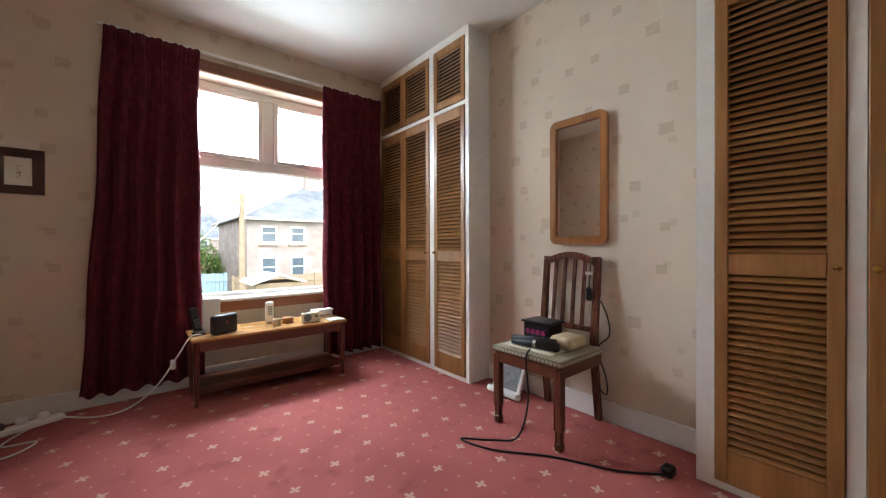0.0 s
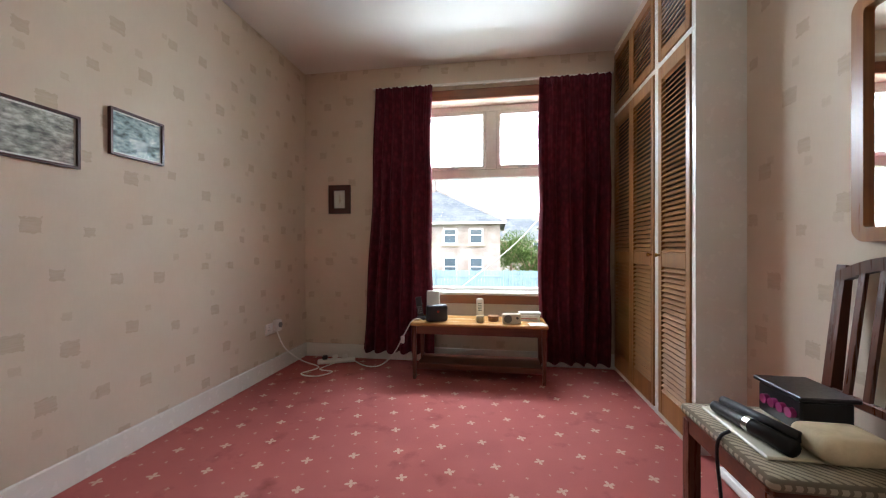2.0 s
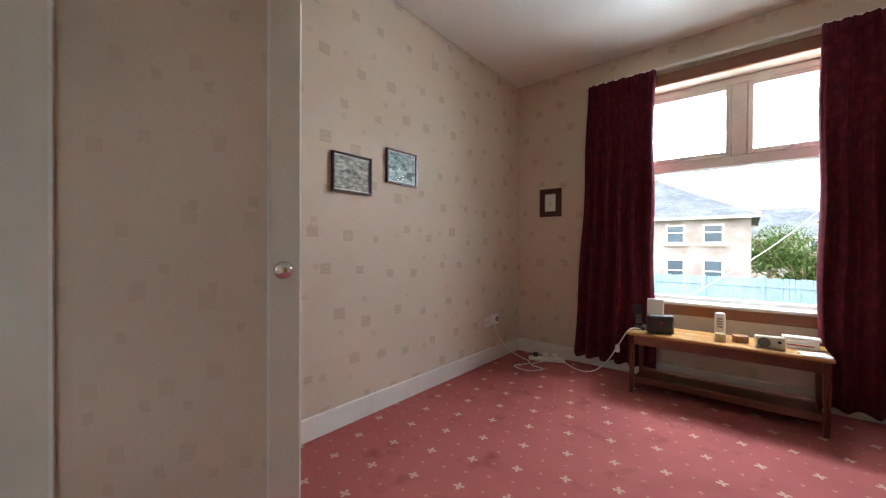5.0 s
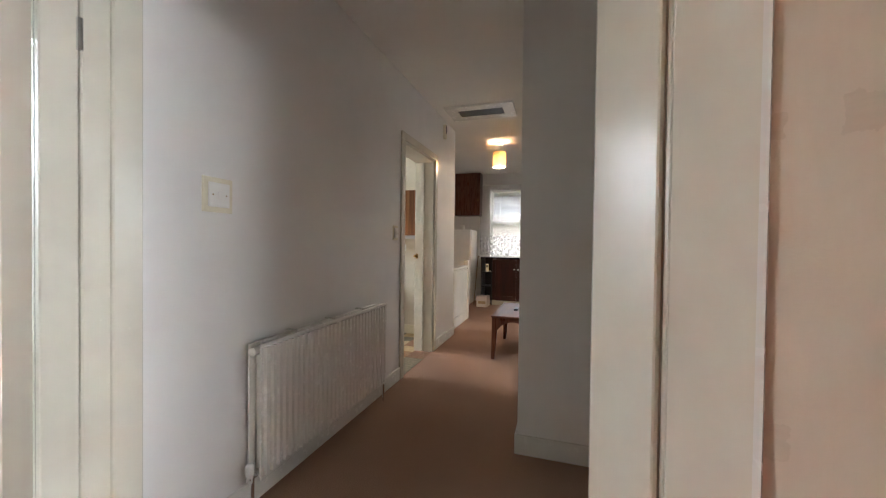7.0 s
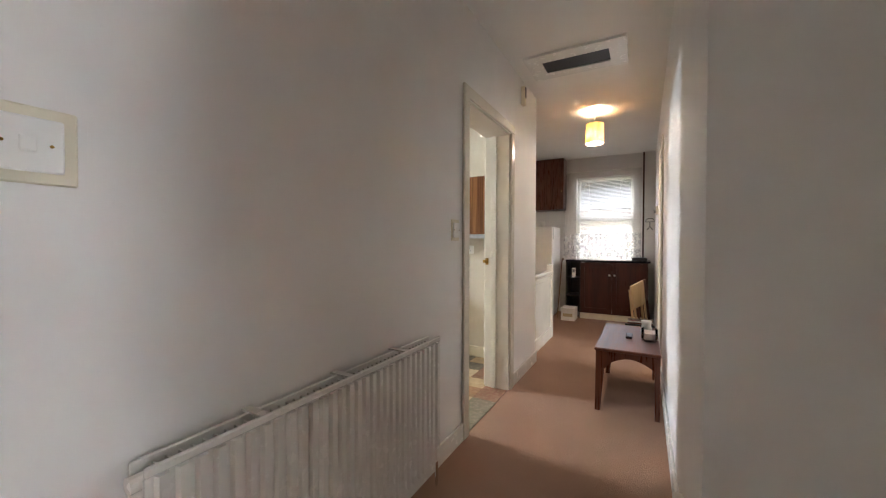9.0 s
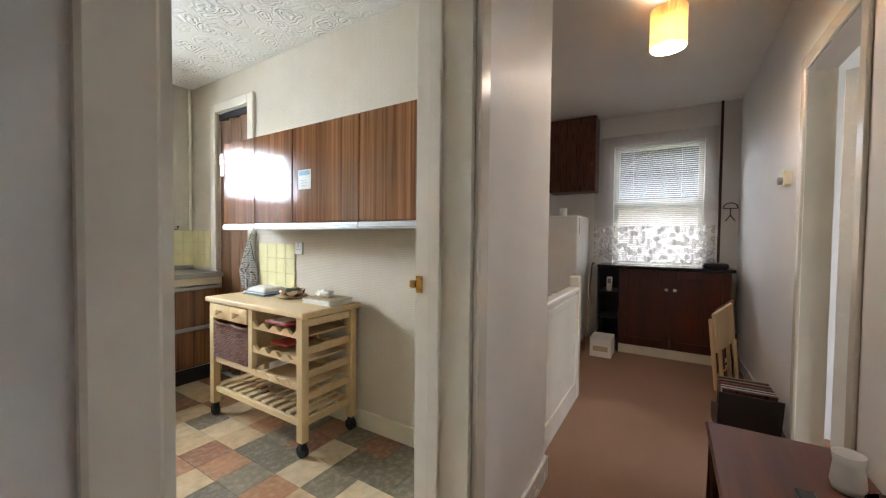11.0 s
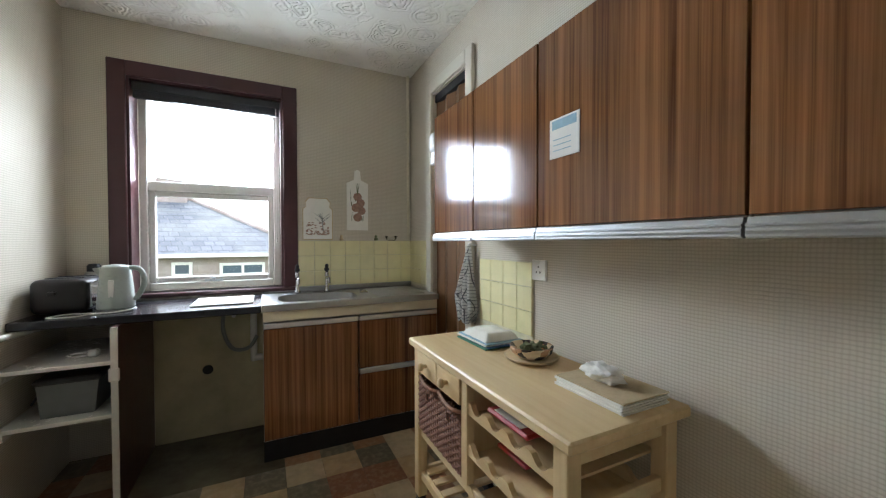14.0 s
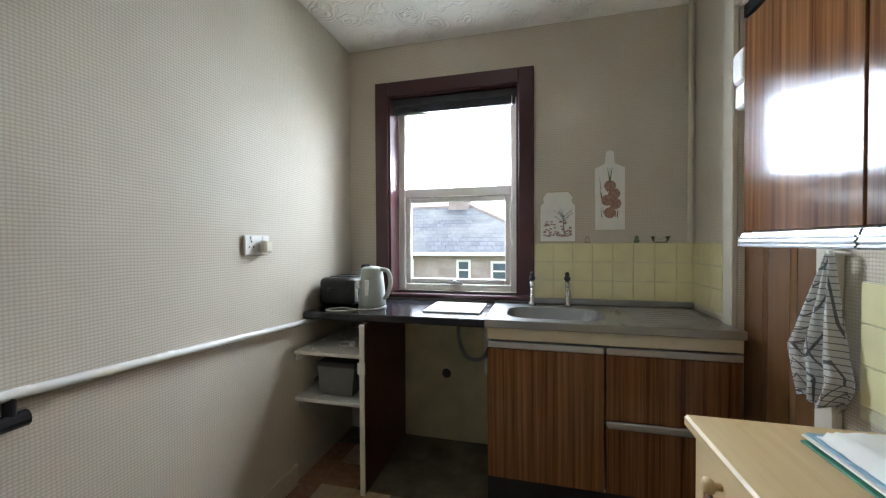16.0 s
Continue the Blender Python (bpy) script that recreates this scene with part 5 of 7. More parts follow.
for x0, x1, z0, z1, neck, lab in ((-4.60, -4.395, 1.24, 1.535, 0.3, "cream chopping board printed with a tree scene"), (-4.855, -4.70, 1.31, 1.755, 0.2, "white chopping board printed with red onions")):
    cbd = thing("chopping_board", lab, "chopping board", "decorative boards on the wall")
    w_, c_ = x1 - x0, (x0 + x1) / 2
    if neck == 0.2:
        out = [(x0, z0), (x1, z0), (x1, z1 - 0.10), (c_ + 0.025, z1 - 0.075), (c_ + 0.02, z1 - 0.01), (c_, z1), (c_ - 0.02, z1 - 0.01), (c_ - 0.025, z1 - 0.075), (x0, z1 - 0.10)]
    else:
        out = [(x0, z0), (x1, z0), (x1, z1 - 0.08), (x1 - 0.02, z1 - 0.06), (x1 - 0.015, z1 - 0.03), (x1 - 0.04, z1), (x0 + 0.04, z1), (x0 + 0.015, z1 - 0.03), (x0 + 0.02, z1 - 0.06), (x0, z1 - 0.08)]
    part("board", prism(B(), out, 1, -4.566, -4.554), "paperw", cbd)
    rn = random.Random(4)
    if neck == 0.2:
        for k, (dx, dz) in enumerate(((0.0, 0.245), (-0.022, 0.20), (0.014, 0.165), (-0.028, 0.145), (0.0, 0.095))):
            o = lathe(B(), (0, 0, 0), [(0.031, 0), (0.031, 0.0015)], 16)
            bmesh.ops.transform(o, matrix=pose(c_ + dx, -4.5535 + 0.0006 * (k % 3), z0 + dz, -90, 0, 0), verts=o.verts[:])
            part("printed_onion", o, "floral", cbd)
        f = B()
        for k in range(16):
            a, h = rn.uniform(-0.055, 0.055), z0 + rn.uniform(0.05, 0.27)
            rod(f, (c_ + a, -4.5535, h), (c_ + a * 1.15, -4.5535, h + rn.uniform(0.03, 0.07)), 0.002, 0.0006, n=4)
        for a in (-0.012, 0.0, 0.012):
            rod(f, (c_, -4.5535, z0 + 0.26), (c_ + a, -4.5535, z0 + 0.345), 0.003, 0.001, n=4)
        part("printed_leaves", f, "leafp", cbd)
    else:
        f = B()
        for k in range(70):
            x, z = c_ + rn.uniform(-0.075, 0.075), z0 + 0.035 + 0.09 * rn.random() ** 1.5
            box(f, x - 0.008, x + 0.006, -4.5545, -4.553, z - 0.003, z + 0.003)
        tagged(part("printed_scene", f, "floral", cbd), kind="stuff")
        f = rod(B(), (c_ - 0.035, -4.5535, z0 + 0.06), (c_ - 0.03, -4.5535, z0 + 0.15), 0.004, 0.002, n=5)
        for k in range(14):
            h, a = z0 + rn.uniform(0.10, 0.15), rn.uniform(-0.06, 0.06)
            rod(f, (c_ - 0.032, -4.5535, h), (c_ - 0.032 + a, -4.5535, h + 0.055 - abs(a) * 0.3), 0.0016, 0.0005, n=4)
        part("printed_tree", f, "print", cbd)
        part("border", ring_frame(B(), out, [(c_ + (p - c_) * 0.94, (z0 + z1) / 2 + (q - (z0 + z1) / 2) * 0.96) for p, q in out], 1, -4.5538, -4.5525), "beige", cbd, "beige painted border")
for x, m_, lab in ((-4.66, "beige", "tiny stone ornament on the tile ledge"), (-4.915, "leafp", "tiny green ornament on the tile ledge")):
    solid("ornament", lathe(B(), (x, -4.555, 1.235), [(0.012, 0), (0.016, 0.012), (0.008, 0.022), (0.012, 0.032), (0.004, 0.04)], 12), m_, lab, "ornament", smooth=True)
solid("glass_dish", lathe(B(), (-5.03, -4.545, 1.235), [(0.03, 0), (0.045, 0.02), (0.048, 0.035), (0.044, 0.035), (0.03, 0.006)], 20), "glass", "small clear glass dish on the tile ledge", "dish", smooth=True)
kt = thing("kettle", "pale grey plastic jug kettle on the worktop", "kettle")
KX, KY = -3.485, -4.22
part("body", lathe(B(), (KX, KY, 0.892), [(0.072, 0), (0.076, 0.01), (0.07, 0.10), (0.06, 0.19), (0.058, 0.205), (0.05, 0.215), (0.01, 0.222)], 28), "sage", kt, smooth=True)
part("base", lathe(B(), (KX, KY, 0.88), [(0.08, 0), (0.08, 0.008), (0.074, 0.012)], 28), "grey", kt)
part("handle", tube(B(), [(KX - 0.05, KY, 1.095), (KX - 0.10, KY + 0.01, 1.085), (KX - 0.118, KY + 0.015, 1.02), (KX - 0.09, KY + 0.01, 0.95), (KX - 0.065, KY, 0.935)], 0.012, 10), "sage", kt, smooth=True)
part("spout", prism(B(), [(KX + 0.05, 1.04), (KX + 0.085, 1.095), (KX + 0.055, 1.10), (KX + 0.04, 1.09)], 1, KY - 0.02, KY + 0.02), "sage", kt)
part("gauge", bx(KX - 0.012, KX + 0.012, KY + 0.062, KY + 0.072, 0.95, 1.04, bev=0.004), "plastic", kt, "clear water gauge")
to = thing("toaster", "black and chrome toaster on the worktop", "toaster")
part("body", bx(-3.395, -3.195, -4.44, -4.14, 0.89, 1.05, bev=0.03, seg=3), "black", to, smooth=True)
part("side_panel", bx(-3.400, -3.394, -4.40, -4.18, 0.91, 1.03, bev=0.002), "chrome", to, "chrome side")
part("lever", bx(-3.295, -3.265, -4.14, -4.12, 0.98, 0.995, bev=0.003), "black", to)
for y in (-4.35, -4.23):
    part("slot", bx(-3.365, -3.225, y - 0.015, y + 0.015, 1.049, 1.0525), "rubber", to)
for x in (-3.365, -3.225):
    part("foot", bx(x - 0.01, x + 0.01, -4.30, -4.28, 0.88, 0.892), "rubber", to)
fk = thing("vacuum_flask", "steel vacuum flask behind the toaster", "flask")
part("body", lathe(B(), (-3.315, -4.49, 0.88), [(0.04, 0), (0.04, 0.17), (0.03, 0.185)], 20), "steel", fk, smooth=True)
part("lid", lathe(B(), (-3.315, -4.49, 1.065), [(0.03, 0), (0.03, 0.03), (0.022, 0.04)], 20), "darkgrey", fk)
cd = thing("appliance_cable", "white mains cable looped on the worktop", "cable")
part("cable", tube(B(), [(-3.45, -4.13, 0.884), (-3.36, -4.06, 0.884), (-3.28, -4.08, 0.884), (-3.33, -4.15, 0.885), (-3.48, -4.12, 0.885), (-3.56, -4.18, 0.885)], 0.004), "plastic", cd, smooth=True)
solid("cutting_board", bx(-4.10, -3.80, -4.45, -4.15, 0.881, 0.889, bev=0.003), "plastic", "white plastic cutting board lying on the worktop", "cutting board")
bk = thing("food_caddy", "dark grey lidded food waste caddy on a shelf", "bin")
f = B()
prism(f, [(-3.46, 0.455), (-3.28, 0.455), (-3.265, 0.60), (-3.475, 0.60)], 1, -4.22, -4.02)
part("bucket", f, "grey", bk)
part("lid", bx(-3.485, -3.255, -4.23, -4.01, 0.60, 0.625, bev=0.008), "darkgrey", bk)
part("handle", tube(B(), [(-3.272, -4.12, 0.59), (-3.262, -4.05, 0.55), (-3.262, -4.0, 0.53)], 0.005), "darkgrey", bk)
pg = thing("loose_plug", "white plug and cable end on a shelf", "plug")
part("plug", bx(-3.46, -3.42, -4.10, -4.06, 0.694, 0.725, bev=0.008), "plastic", pg)
part("cable", tube(B(), [(-3.42, -4.08, 0.70), (-3.37, -4.07, 0.70), (-3.34, -4.12, 0.70), (-3.40, -4.15, 0.70)], 0.005), "plastic", pg)
tw = thing("tea_towel", "checked tea towel hanging from a hook", "towel")
f = B()
n, rows = 18, 24
g = []


def edge_at(v, stops):
    for (v0, e0), (v1, e1) in zip(stops, stops[1:]):
        if v <= v1:
            return e0 + (e1 - e0) * (v - v0) / (v1 - v0)
    return stops[-1][1]


for j in range(rows + 1):
    v = j / rows
    far, near = edge_at(v, [(0, -0.008), (0.68, -0.14), (1.0, -0.075)]), edge_at(v, [(0, 0.008), (0.45, 0.035), (0.82, 0.07), (1.0, 0.025)])
    g.append([f.verts.new((-5.155 + 0.022 * math.sin(i * 0.95 + 1.5 * v) * (0.25 + v), -3.565 + far + (near - far) * i / n, 1.21 - 0.43 * v + 0.008 * math.sin(i * 1.3) * v)) for i in range(n + 1)])
for j in range(rows):
    for i in range(n):
        f.faces.new((g[j][i], g[j][i + 1], g[j + 1][i + 1], g[j + 1][i]))
r_ = bmesh.ops.solidify(f, geom=f.faces[:], thickness=0.006)
part("cloth", f, "towel", tw, smooth=True)
part("hook", rod(B(), (-5.2, -3.565, 1.205), (-5.15, -3.565, 1.21), 0.006), "plastic", tw)
pt = thing("folded_towels", "white folded cloth on a pile of magazines on the trolley", "cloths")
for k, (m_, dx, dy) in enumerate((("green", 0.0, 0.0), ("royal", 0.012, -0.006), ("paperw", 0.004, 0.004), ("blue", 0.010, 0.0))):
    part("magazine", bx(-5.15 + dx, -4.95 - dx, -3.32 - dy, -3.08 - dy, 0.7875 + 0.006 * k, 0.7928 + 0.006 * k, bev=0.001), m_, pt)
f = B()
bmesh.ops.create_grid(f, x_segments=16, y_segments=16, size=0.5)
for v in f.verts:
    edge = 1 - max(abs(v.co.x), abs(v.co.y)) * 2
    v.co = Vector((-5.05 + 0.165 * v.co.x + 0.006 * noise.noise(v.co * 6), -3.20 + 0.20 * v.co.y, 0.8125 + 0.026 * min(1, edge * 5) + 0.006 * noise.noise(v.co * 5 + Vector((3, 1, 0)))))
bmesh.ops.solidify(f, geom=f.faces[:], thickness=0.003)
part("cloth", f, "paperw", pt, "folded white cloth", True)
pb = thing("potpourri_bowl", "patterned bowl of pieces on a straw plate", "bowl")
part("plate", lathe(B(), (-5.05, -2.92, 0.787), [(0.06, 0), (0.095, 0.008), (0.10, 0.016), (0.09, 0.014), (0.05, 0.006)], 28), "beige", pb, smooth=True)
part("bowl", lathe(B(), (-5.05, -2.92, 0.797), [(0.05, 0), (0.075, 0.02), (0.08, 0.042), (0.074, 0.042), (0.05, 0.015)], 28), "bowlpaint", pb, smooth=True)
rn = random.Random(8)
f = B()
for k in range(26):
    a, r_ = rn.uniform(0, 6.28), rn.uniform(0, 0.055)
    c0 = Vector((-5.05 + r_ * math.cos(a), -2.92 + r_ * math.sin(a), 0.829 + rn.uniform(0, 0.012)))
    s_ = rn.uniform(0.006, 0.013)
    n0 = len(f.verts)
    box(f, -s_, s_, -s_, s_, -s_ / 2, s_ / 2)
    f.verts.ensure_lookup_table()
    bmesh.ops.transform(f, matrix=Matrix.Translation(c0) @ Euler((rn.uniform(0, 3), rn.uniform(0, 3), 0)).to_matrix().to_4x4(), verts=f.verts[n0:])
part("pieces", f, "leafp", pb)
pst = thing("paper_stack", "stack of papers and envelopes on the trolley", "papers")
for k in range(7):
    part("sheet", bx(-5.14 + 0.003 * (k % 3), -4.96 + 0.004 * (k % 2), -2.70 + 0.004 * (k % 4), -2.46 - 0.003 * (k % 3), 0.7872 + 0.0045 * k, 0.7912 + 0.0045 * k), "beige" if k == 6 else "paperw", pst)
ts_ = thing("crumpled_tissue", "crumpled paper tissue on the paper stack", "tissue")
f = B()
bmesh.ops.create_icosphere(f, subdivisions=3, radius=0.045)
for v in f.verts:
    k = 1 + 0.5 * noise.noise(v.co * 45)
    v.co = Vector((v.co.x * k, v.co.y * k * 1.3, v.co.z * k * 0.6))
bmesh.ops.translate(f, vec=(-5.05, -2.60, 0.838), verts=f.verts[:])
part("paper", f, "paperw", ts_)
pkt = thing("food_packet", "red and white packet in the trolley rack", "packet")
part("bag", bx(-5.02, -4.79, -2.82, -2.62, 0.684, 0.70, bev=0.006), "red", pkt)
part("panel", bx(-4.93, -4.80, -2.79, -2.66, 0.70, 0.702), "paperw", pkt)
pkt = thing("food_packet", "flat red packet in the middle rack", "packet")
part("bag", bx(-5.05, -4.85, -2.85, -2.70, 0.544, 0.556, bev=0.004), "red", pkt)
mo = thing("sponge_mop", "yellow sponge mop standing head up in the kitchen corner", "mop")
f = bx(-0.035, 0.035, -0.09, 0.09, 0.0, 0.05, bev=0.010, seg=2)
bmesh.ops.transform(f, matrix=pose(-5.135, -1.625, 1.155, 24, 0, 0), verts=f.verts[:])
part("sponge", f, "sponge", mo, "worn yellow sponge", True)
f = bx(-0.028, 0.028, -0.075, 0.08, -0.022, 0.0, bev=0.006)
bmesh.ops.transform(f, matrix=pose(-5.135, -1.625, 1.155, 24, 0, 0), verts=f.verts[:])
part("bracket", f, "grey", mo)
part("clamp", bx(-5.155, -5.115, -1.655, -1.595, 1.075, 1.135, bev=0.01), "black", mo)
part("handle", rod(B(), (-5.135, -1.63, 1.08), (-5.115, -1.66, 0.02), 0.010), "sage", mo, "pale grey steel tube", True)
part("wringer_rod", rod(B(), (-5.145, -1.595, 1.09), (-5.125, -1.61, 0.84), 0.008), "sage", mo)
part("grip", bx(-5.15, -5.085, -1.69, -1.575, 0.55, 0.86, bev=0.015, seg=2), "grey", mo)
part("foot", lathe(B(), (-5.115, -1.66, 0.0), [(0.016, 0), (0.016, 0.03), (0.012, 0.04)], 14), "rubber", mo)
kl = thing("kitchen_ceiling_lamp", "white ceiling lamp holder with bare bulb", "lamp")
part("rose", lathe(B(), (-4.25, -3.15, CK - 0.03), [(0.03, 0), (0.05, 0.01), (0.05, 0.03)], 20), "plastic", kl)
part("holder", rod(B(), (-4.25, -3.15, CK - 0.03), (-4.25, -3.15, CK - 0.09), 0.016), "plastic", kl)
part("bulb", lathe(B(), (-4.25, -3.15, CK - 0.19), [(0.006, 0), (0.03, 0.02), (0.033, 0.05), (0.016, 0.09), (0.014, 0.10)], 16), "plastic", kl, smooth=True)


# ---- landing things ----
lw = thing("window_3", "white sash window on the landing", "window", kind="structure")
f = B()
for z0, z1 in ((0.90, 1.60), (1.60, 2.28)):
    y0, y1, w = -1.40, -0.53, 0.05
    box(f, -8.42, -8.36, y0, y0 + w, z0, z1, 0.004)
    box(f, -8.42, -8.36, y1 - w, y1, z0, z1, 0.004)
    box(f, -8.419, -8.361, y0 + w, y1 - w, z0, z0 + w, 0.004)
    box(f, -8.419, -8.361, y0 + w, y1 - w, z1 - w, z1, 0.004)
part("window_frame", f, "white", lw)
for z0, z1 in ((0.95, 1.55), (1.65, 2.23)):
    p = part("pane", bx(-8.393, -8.387, -1.35, -0.58, z0, z1), "glass", lw)
    p.visible_shadow = False
part("window_sill", bx(-8.37, -8.22, -1.40, -0.53, 0.90, 0.918, bev=0.004), "white", lw)
lb = thing("venetian_blind", "white venetian blind lowered over the landing window", "blind")
sm = mesh_of("slat", bx(-0.013, 0.013, -0.425, 0.425, -0.0008, 0.0008), "plastic")
for i in range(58):
    o = piece("slat", sm, lb, (-8.30, -0.965, 0.96 + 0.0222 * i))
    o.rotation_euler[1] = radians(24)
part("headrail", bx(-8.325, -8.28, -1.395, -0.535, 2.245, 2.278), "plastic", lb)
for y in (-1.2, -0.73):
    part("tape", bx(-8.3155, -8.3145, y - 0.003, y + 0.003, 0.95, 2.25), "plastic", lb)
nc = thing("net_curtain", "gathered white net curtain with lace flowers along the hem", "curtain")
f = B()
n, rows = 160, 6
g = []
for j in range(rows + 1):
    v = j / rows
    g.append([f.verts.new((-8.21 + 0.014 * math.sin(i * 0.62) * (0.6 + 0.4 * math.sin(i * 0.11)), -1.60 + 1.17 * i / n, 2.37 - 1.42 * v + (0.012 * math.sin(i * 0.7) if j == rows else 0))) for i in range(n + 1)])
for j in range(rows):
    for i in range(n):
        f.faces.new((g[j][i], g[j][i + 1], g[j + 1][i + 1], g[j + 1][i]))
part("net", f, "net", nc, smooth=True)
part("wire", rod(B(), (-8.20, -1.60, 2.375), (-8.20, -0.42, 2.375), 0.006), "white", nc)
sp = thing("corner_pipe", "brown pipe in the landing corner", "pipe")
part("pipe", rod(B(), (-8.22, -0.40, 0.93), (-8.22, -0.40, CH), 0.012), "darkmah", sp)
bc = thing("landing_cabinet", "dark mahogany two-door cabinet under the landing window", "cabinet")
f = B()
box(f, -8.24, -7.83, -1.27, -1.252, 0.09, 0.89)
box(f, -8.24, -7.83, -0.345, -0.33, 0.09, 0.89)
box(f, -8.24, -7.83, -1.252, -0.345, 0.09, 0.108)
box(f, -8.24, -8.225, -1.252, -0.345, 0.108, 0.89)
part("body", f, "darkmah", bc)
part("plinth", bx(-8.24, -7.82, -1.27, -0.33, 0, 0.09), "cream", bc, "cream painted plinth")
part("top", bx(-8.245, -7.79, -1.49, -0.30, 0.892, 0.92, bev=0.004), "worktop", bc, "black top")
for y0, y1, ky in ((-1.265, -0.812, -0.845), (-0.806, -0.335, -0.773)):
    d = B()
    box(d, -7.828, -7.808, y0, y0 + 0.06, 0.10, 0.88, 0.002)
    box(d, -7.828, -7.808, y1 - 0.06, y1, 0.10, 0.88, 0.002)
    box(d, -7.828, -7.808, y0 + 0.06, y1 - 0.06, 0.81, 0.88, 0.002)
    box(d, -7.828, -7.808, y0 + 0.06, y1 - 0.06, 0.10, 0.18, 0.002)
    box(d, -7.825, -7.818, y0 + 0.06, y1 - 0.06, 0.18, 0.81)
    dd = part("door", d, "darkmah", bc)
    kb = lathe(B(), (0, 0, 0), [(0.007, 0), (0.007, 0.01), (0.016, 0.018), (0.015, 0.028), (0.005, 0.032)], 16)
    bmesh.ops.transform(kb, matrix=pose(-7.808, ky, 0.695, 0, 90, 0), verts=kb.verts[:])
    part("knob", kb, "plastic", dd, "white china knob", True)
os_ = thing("open_shelves", "narrow black open shelves beside the cabinet", "shelf")
for z in (0.02, 0.34, 0.62):
    part("shelf", bx(-8.2, -7.82, -1.475, -1.285, z, z + 0.015), "black", os_)
part("side", bx(-8.2, -7.82, -1.49, -1.475, 0, 0.892), "black", os_)
part("side", bx(-8.2, -7.82, -1.285, -1.271, 0, 0.892), "black", os_)
part("back", bx(-8.215, -8.2, -1.49, -1.271, 0, 0.892), "black", os_)
ph = thing("white_handset", "white plastic handset on the black shelf", "handset")
part("body", bx(-7.87, -7.84, -1.40, -1.345, 0.635, 0.79, bev=0.01, seg=2), "plastic", ph)
part("panel", bx(-7.8402, -7.838, -1.39, -1.355, 0.72, 0.77), "print", ph)
solid("black_bag", bx(-8.1, -7.9, -0.55, -0.34, 0.92, 0.97, bev=0.02, seg=2), "black", "crumpled black bag on the cabinet top", "bag")
wc = thing("wall_cupboard", "reddish mahogany wall cupboard on the landing", "cabinet")
part("body", bx(-8.248, -8.005, -2.08, -1.565, 1.745, 2.60), "darkmah", wc)
part("door", bx(-8.003, -7.985, -2.078, -1.567, 1.75, 2.595, bev=0.003), "mah", wc)
part("knob", rod(B(), (-7.985, -1.60, 2.05), (-7.968, -1.60, 2.05), 0.009), "brass", wc)
fr = thing("fridge", "tall white fridge freezer on the landing", "fridge")
part("body", bx(-8.2, -7.63, -2.19, -1.655, 0.02, 1.445, bev=0.008), "plastic", fr)
part("upper_door", bx(-7.628, -7.59, -2.188, -1.657, 0.60, 1.443, bev=0.01), "plastic", fr)
part("lower_door", bx(-7.628, -7.59, -2.188, -1.657, 0.05, 0.59, bev=0.01), "plastic", fr)
part("badge", bx(-7.66, -7.64, -1.655, -1.653, 1.25, 1.42), "print", fr)
for y in (-2.15, -1.70):
    part("foot", rod(B(), (-7.7, y, 0), (-7.7, y, 0.022), 0.02), "black", fr)
solid("mug", lathe(B(), (-7.75, -1.85, 1.445), [(0.035, 0), (0.04, 0.01), (0.04, 0.09), (0.036, 0.09), (0.034, 0.01)], 18), "plastic", "white mug on the fridge", "mug", smooth=True)
bs = thing("balustrade", "cream painted stair balustrade with panelled side and newel", "balustrade", kind="structure")
part("newel_post", bx(-6.43, -6.35, -1.46, -1.385, 0, 0.915, bev=0.012, seg=2), "gloss", bs)
part("panel", bx(-6.35, -5.325, -1.44, -1.405, 0.0, 0.80), "gloss", bs)
part("handrail", bx(-6.35, -5.325, -1.46, -1.385, 0.80, 0.835, bev=0.008), "gloss", bs)
f = B()
box(f, -6.35, -5.341, -1.405, -1.392, 0.735, 0.78, 0.003)
box(f, -6.35, -5.341, -1.405, -1.39, 0.0, 0.14, 0.003)
part("moulding", f, "gloss", bs)
bxw = thing("white_box", "small white cardboard box with grey print on the floor", "box")
part("carton", bx(-7.78, -7.50, -1.50, -1.30, 0.0, 0.19, bev=0.002), "paperw", bxw)
part("print", bx(-7.4998, -7.4985, -1.47, -1.33, 0.06, 0.11), "beige", bxw)
solid("walking_stick", tube(B(), [(-7.62, -1.58, 0.0), (-7.70, -1.56, 0.45), (-7.80, -1.545, 0.90), (-7.81, -1.52, 0.92)], 0.009), "folding", "slim brown walking stick leaning by the fridge", "stick", smooth=True)
ho = thing("iron_figure", "black iron stick figure ornament on the landing wall", "ornament")
oy, oz = -0.31, 1.50
f = tube(B(), [(-8.244, oy + 0.06 * math.cos(a), oz + 0.02 + 0.055 * math.sin(a)) for a in [math.pi * i / 8 for i in range(9)]], 0.005)
part("arms", f, "black", ho)
f = rod(B(), (-8.244, oy - 0.06, oz + 0.02), (-8.244, oy + 0.06, oz + 0.02), 0.004)
rod(f, (-8.244, oy, oz + 0.02), (-8.244, oy, oz - 0.05), 0.005)
rod(f, (-8.244, oy, oz - 0.05), (-8.244, oy - 0.04, oz - 0.11), 0.005)
rod(f, (-8.244, oy, oz - 0.05), (-8.244, oy + 0.04, oz - 0.11), 0.005)
part("body", f, "black", ho)
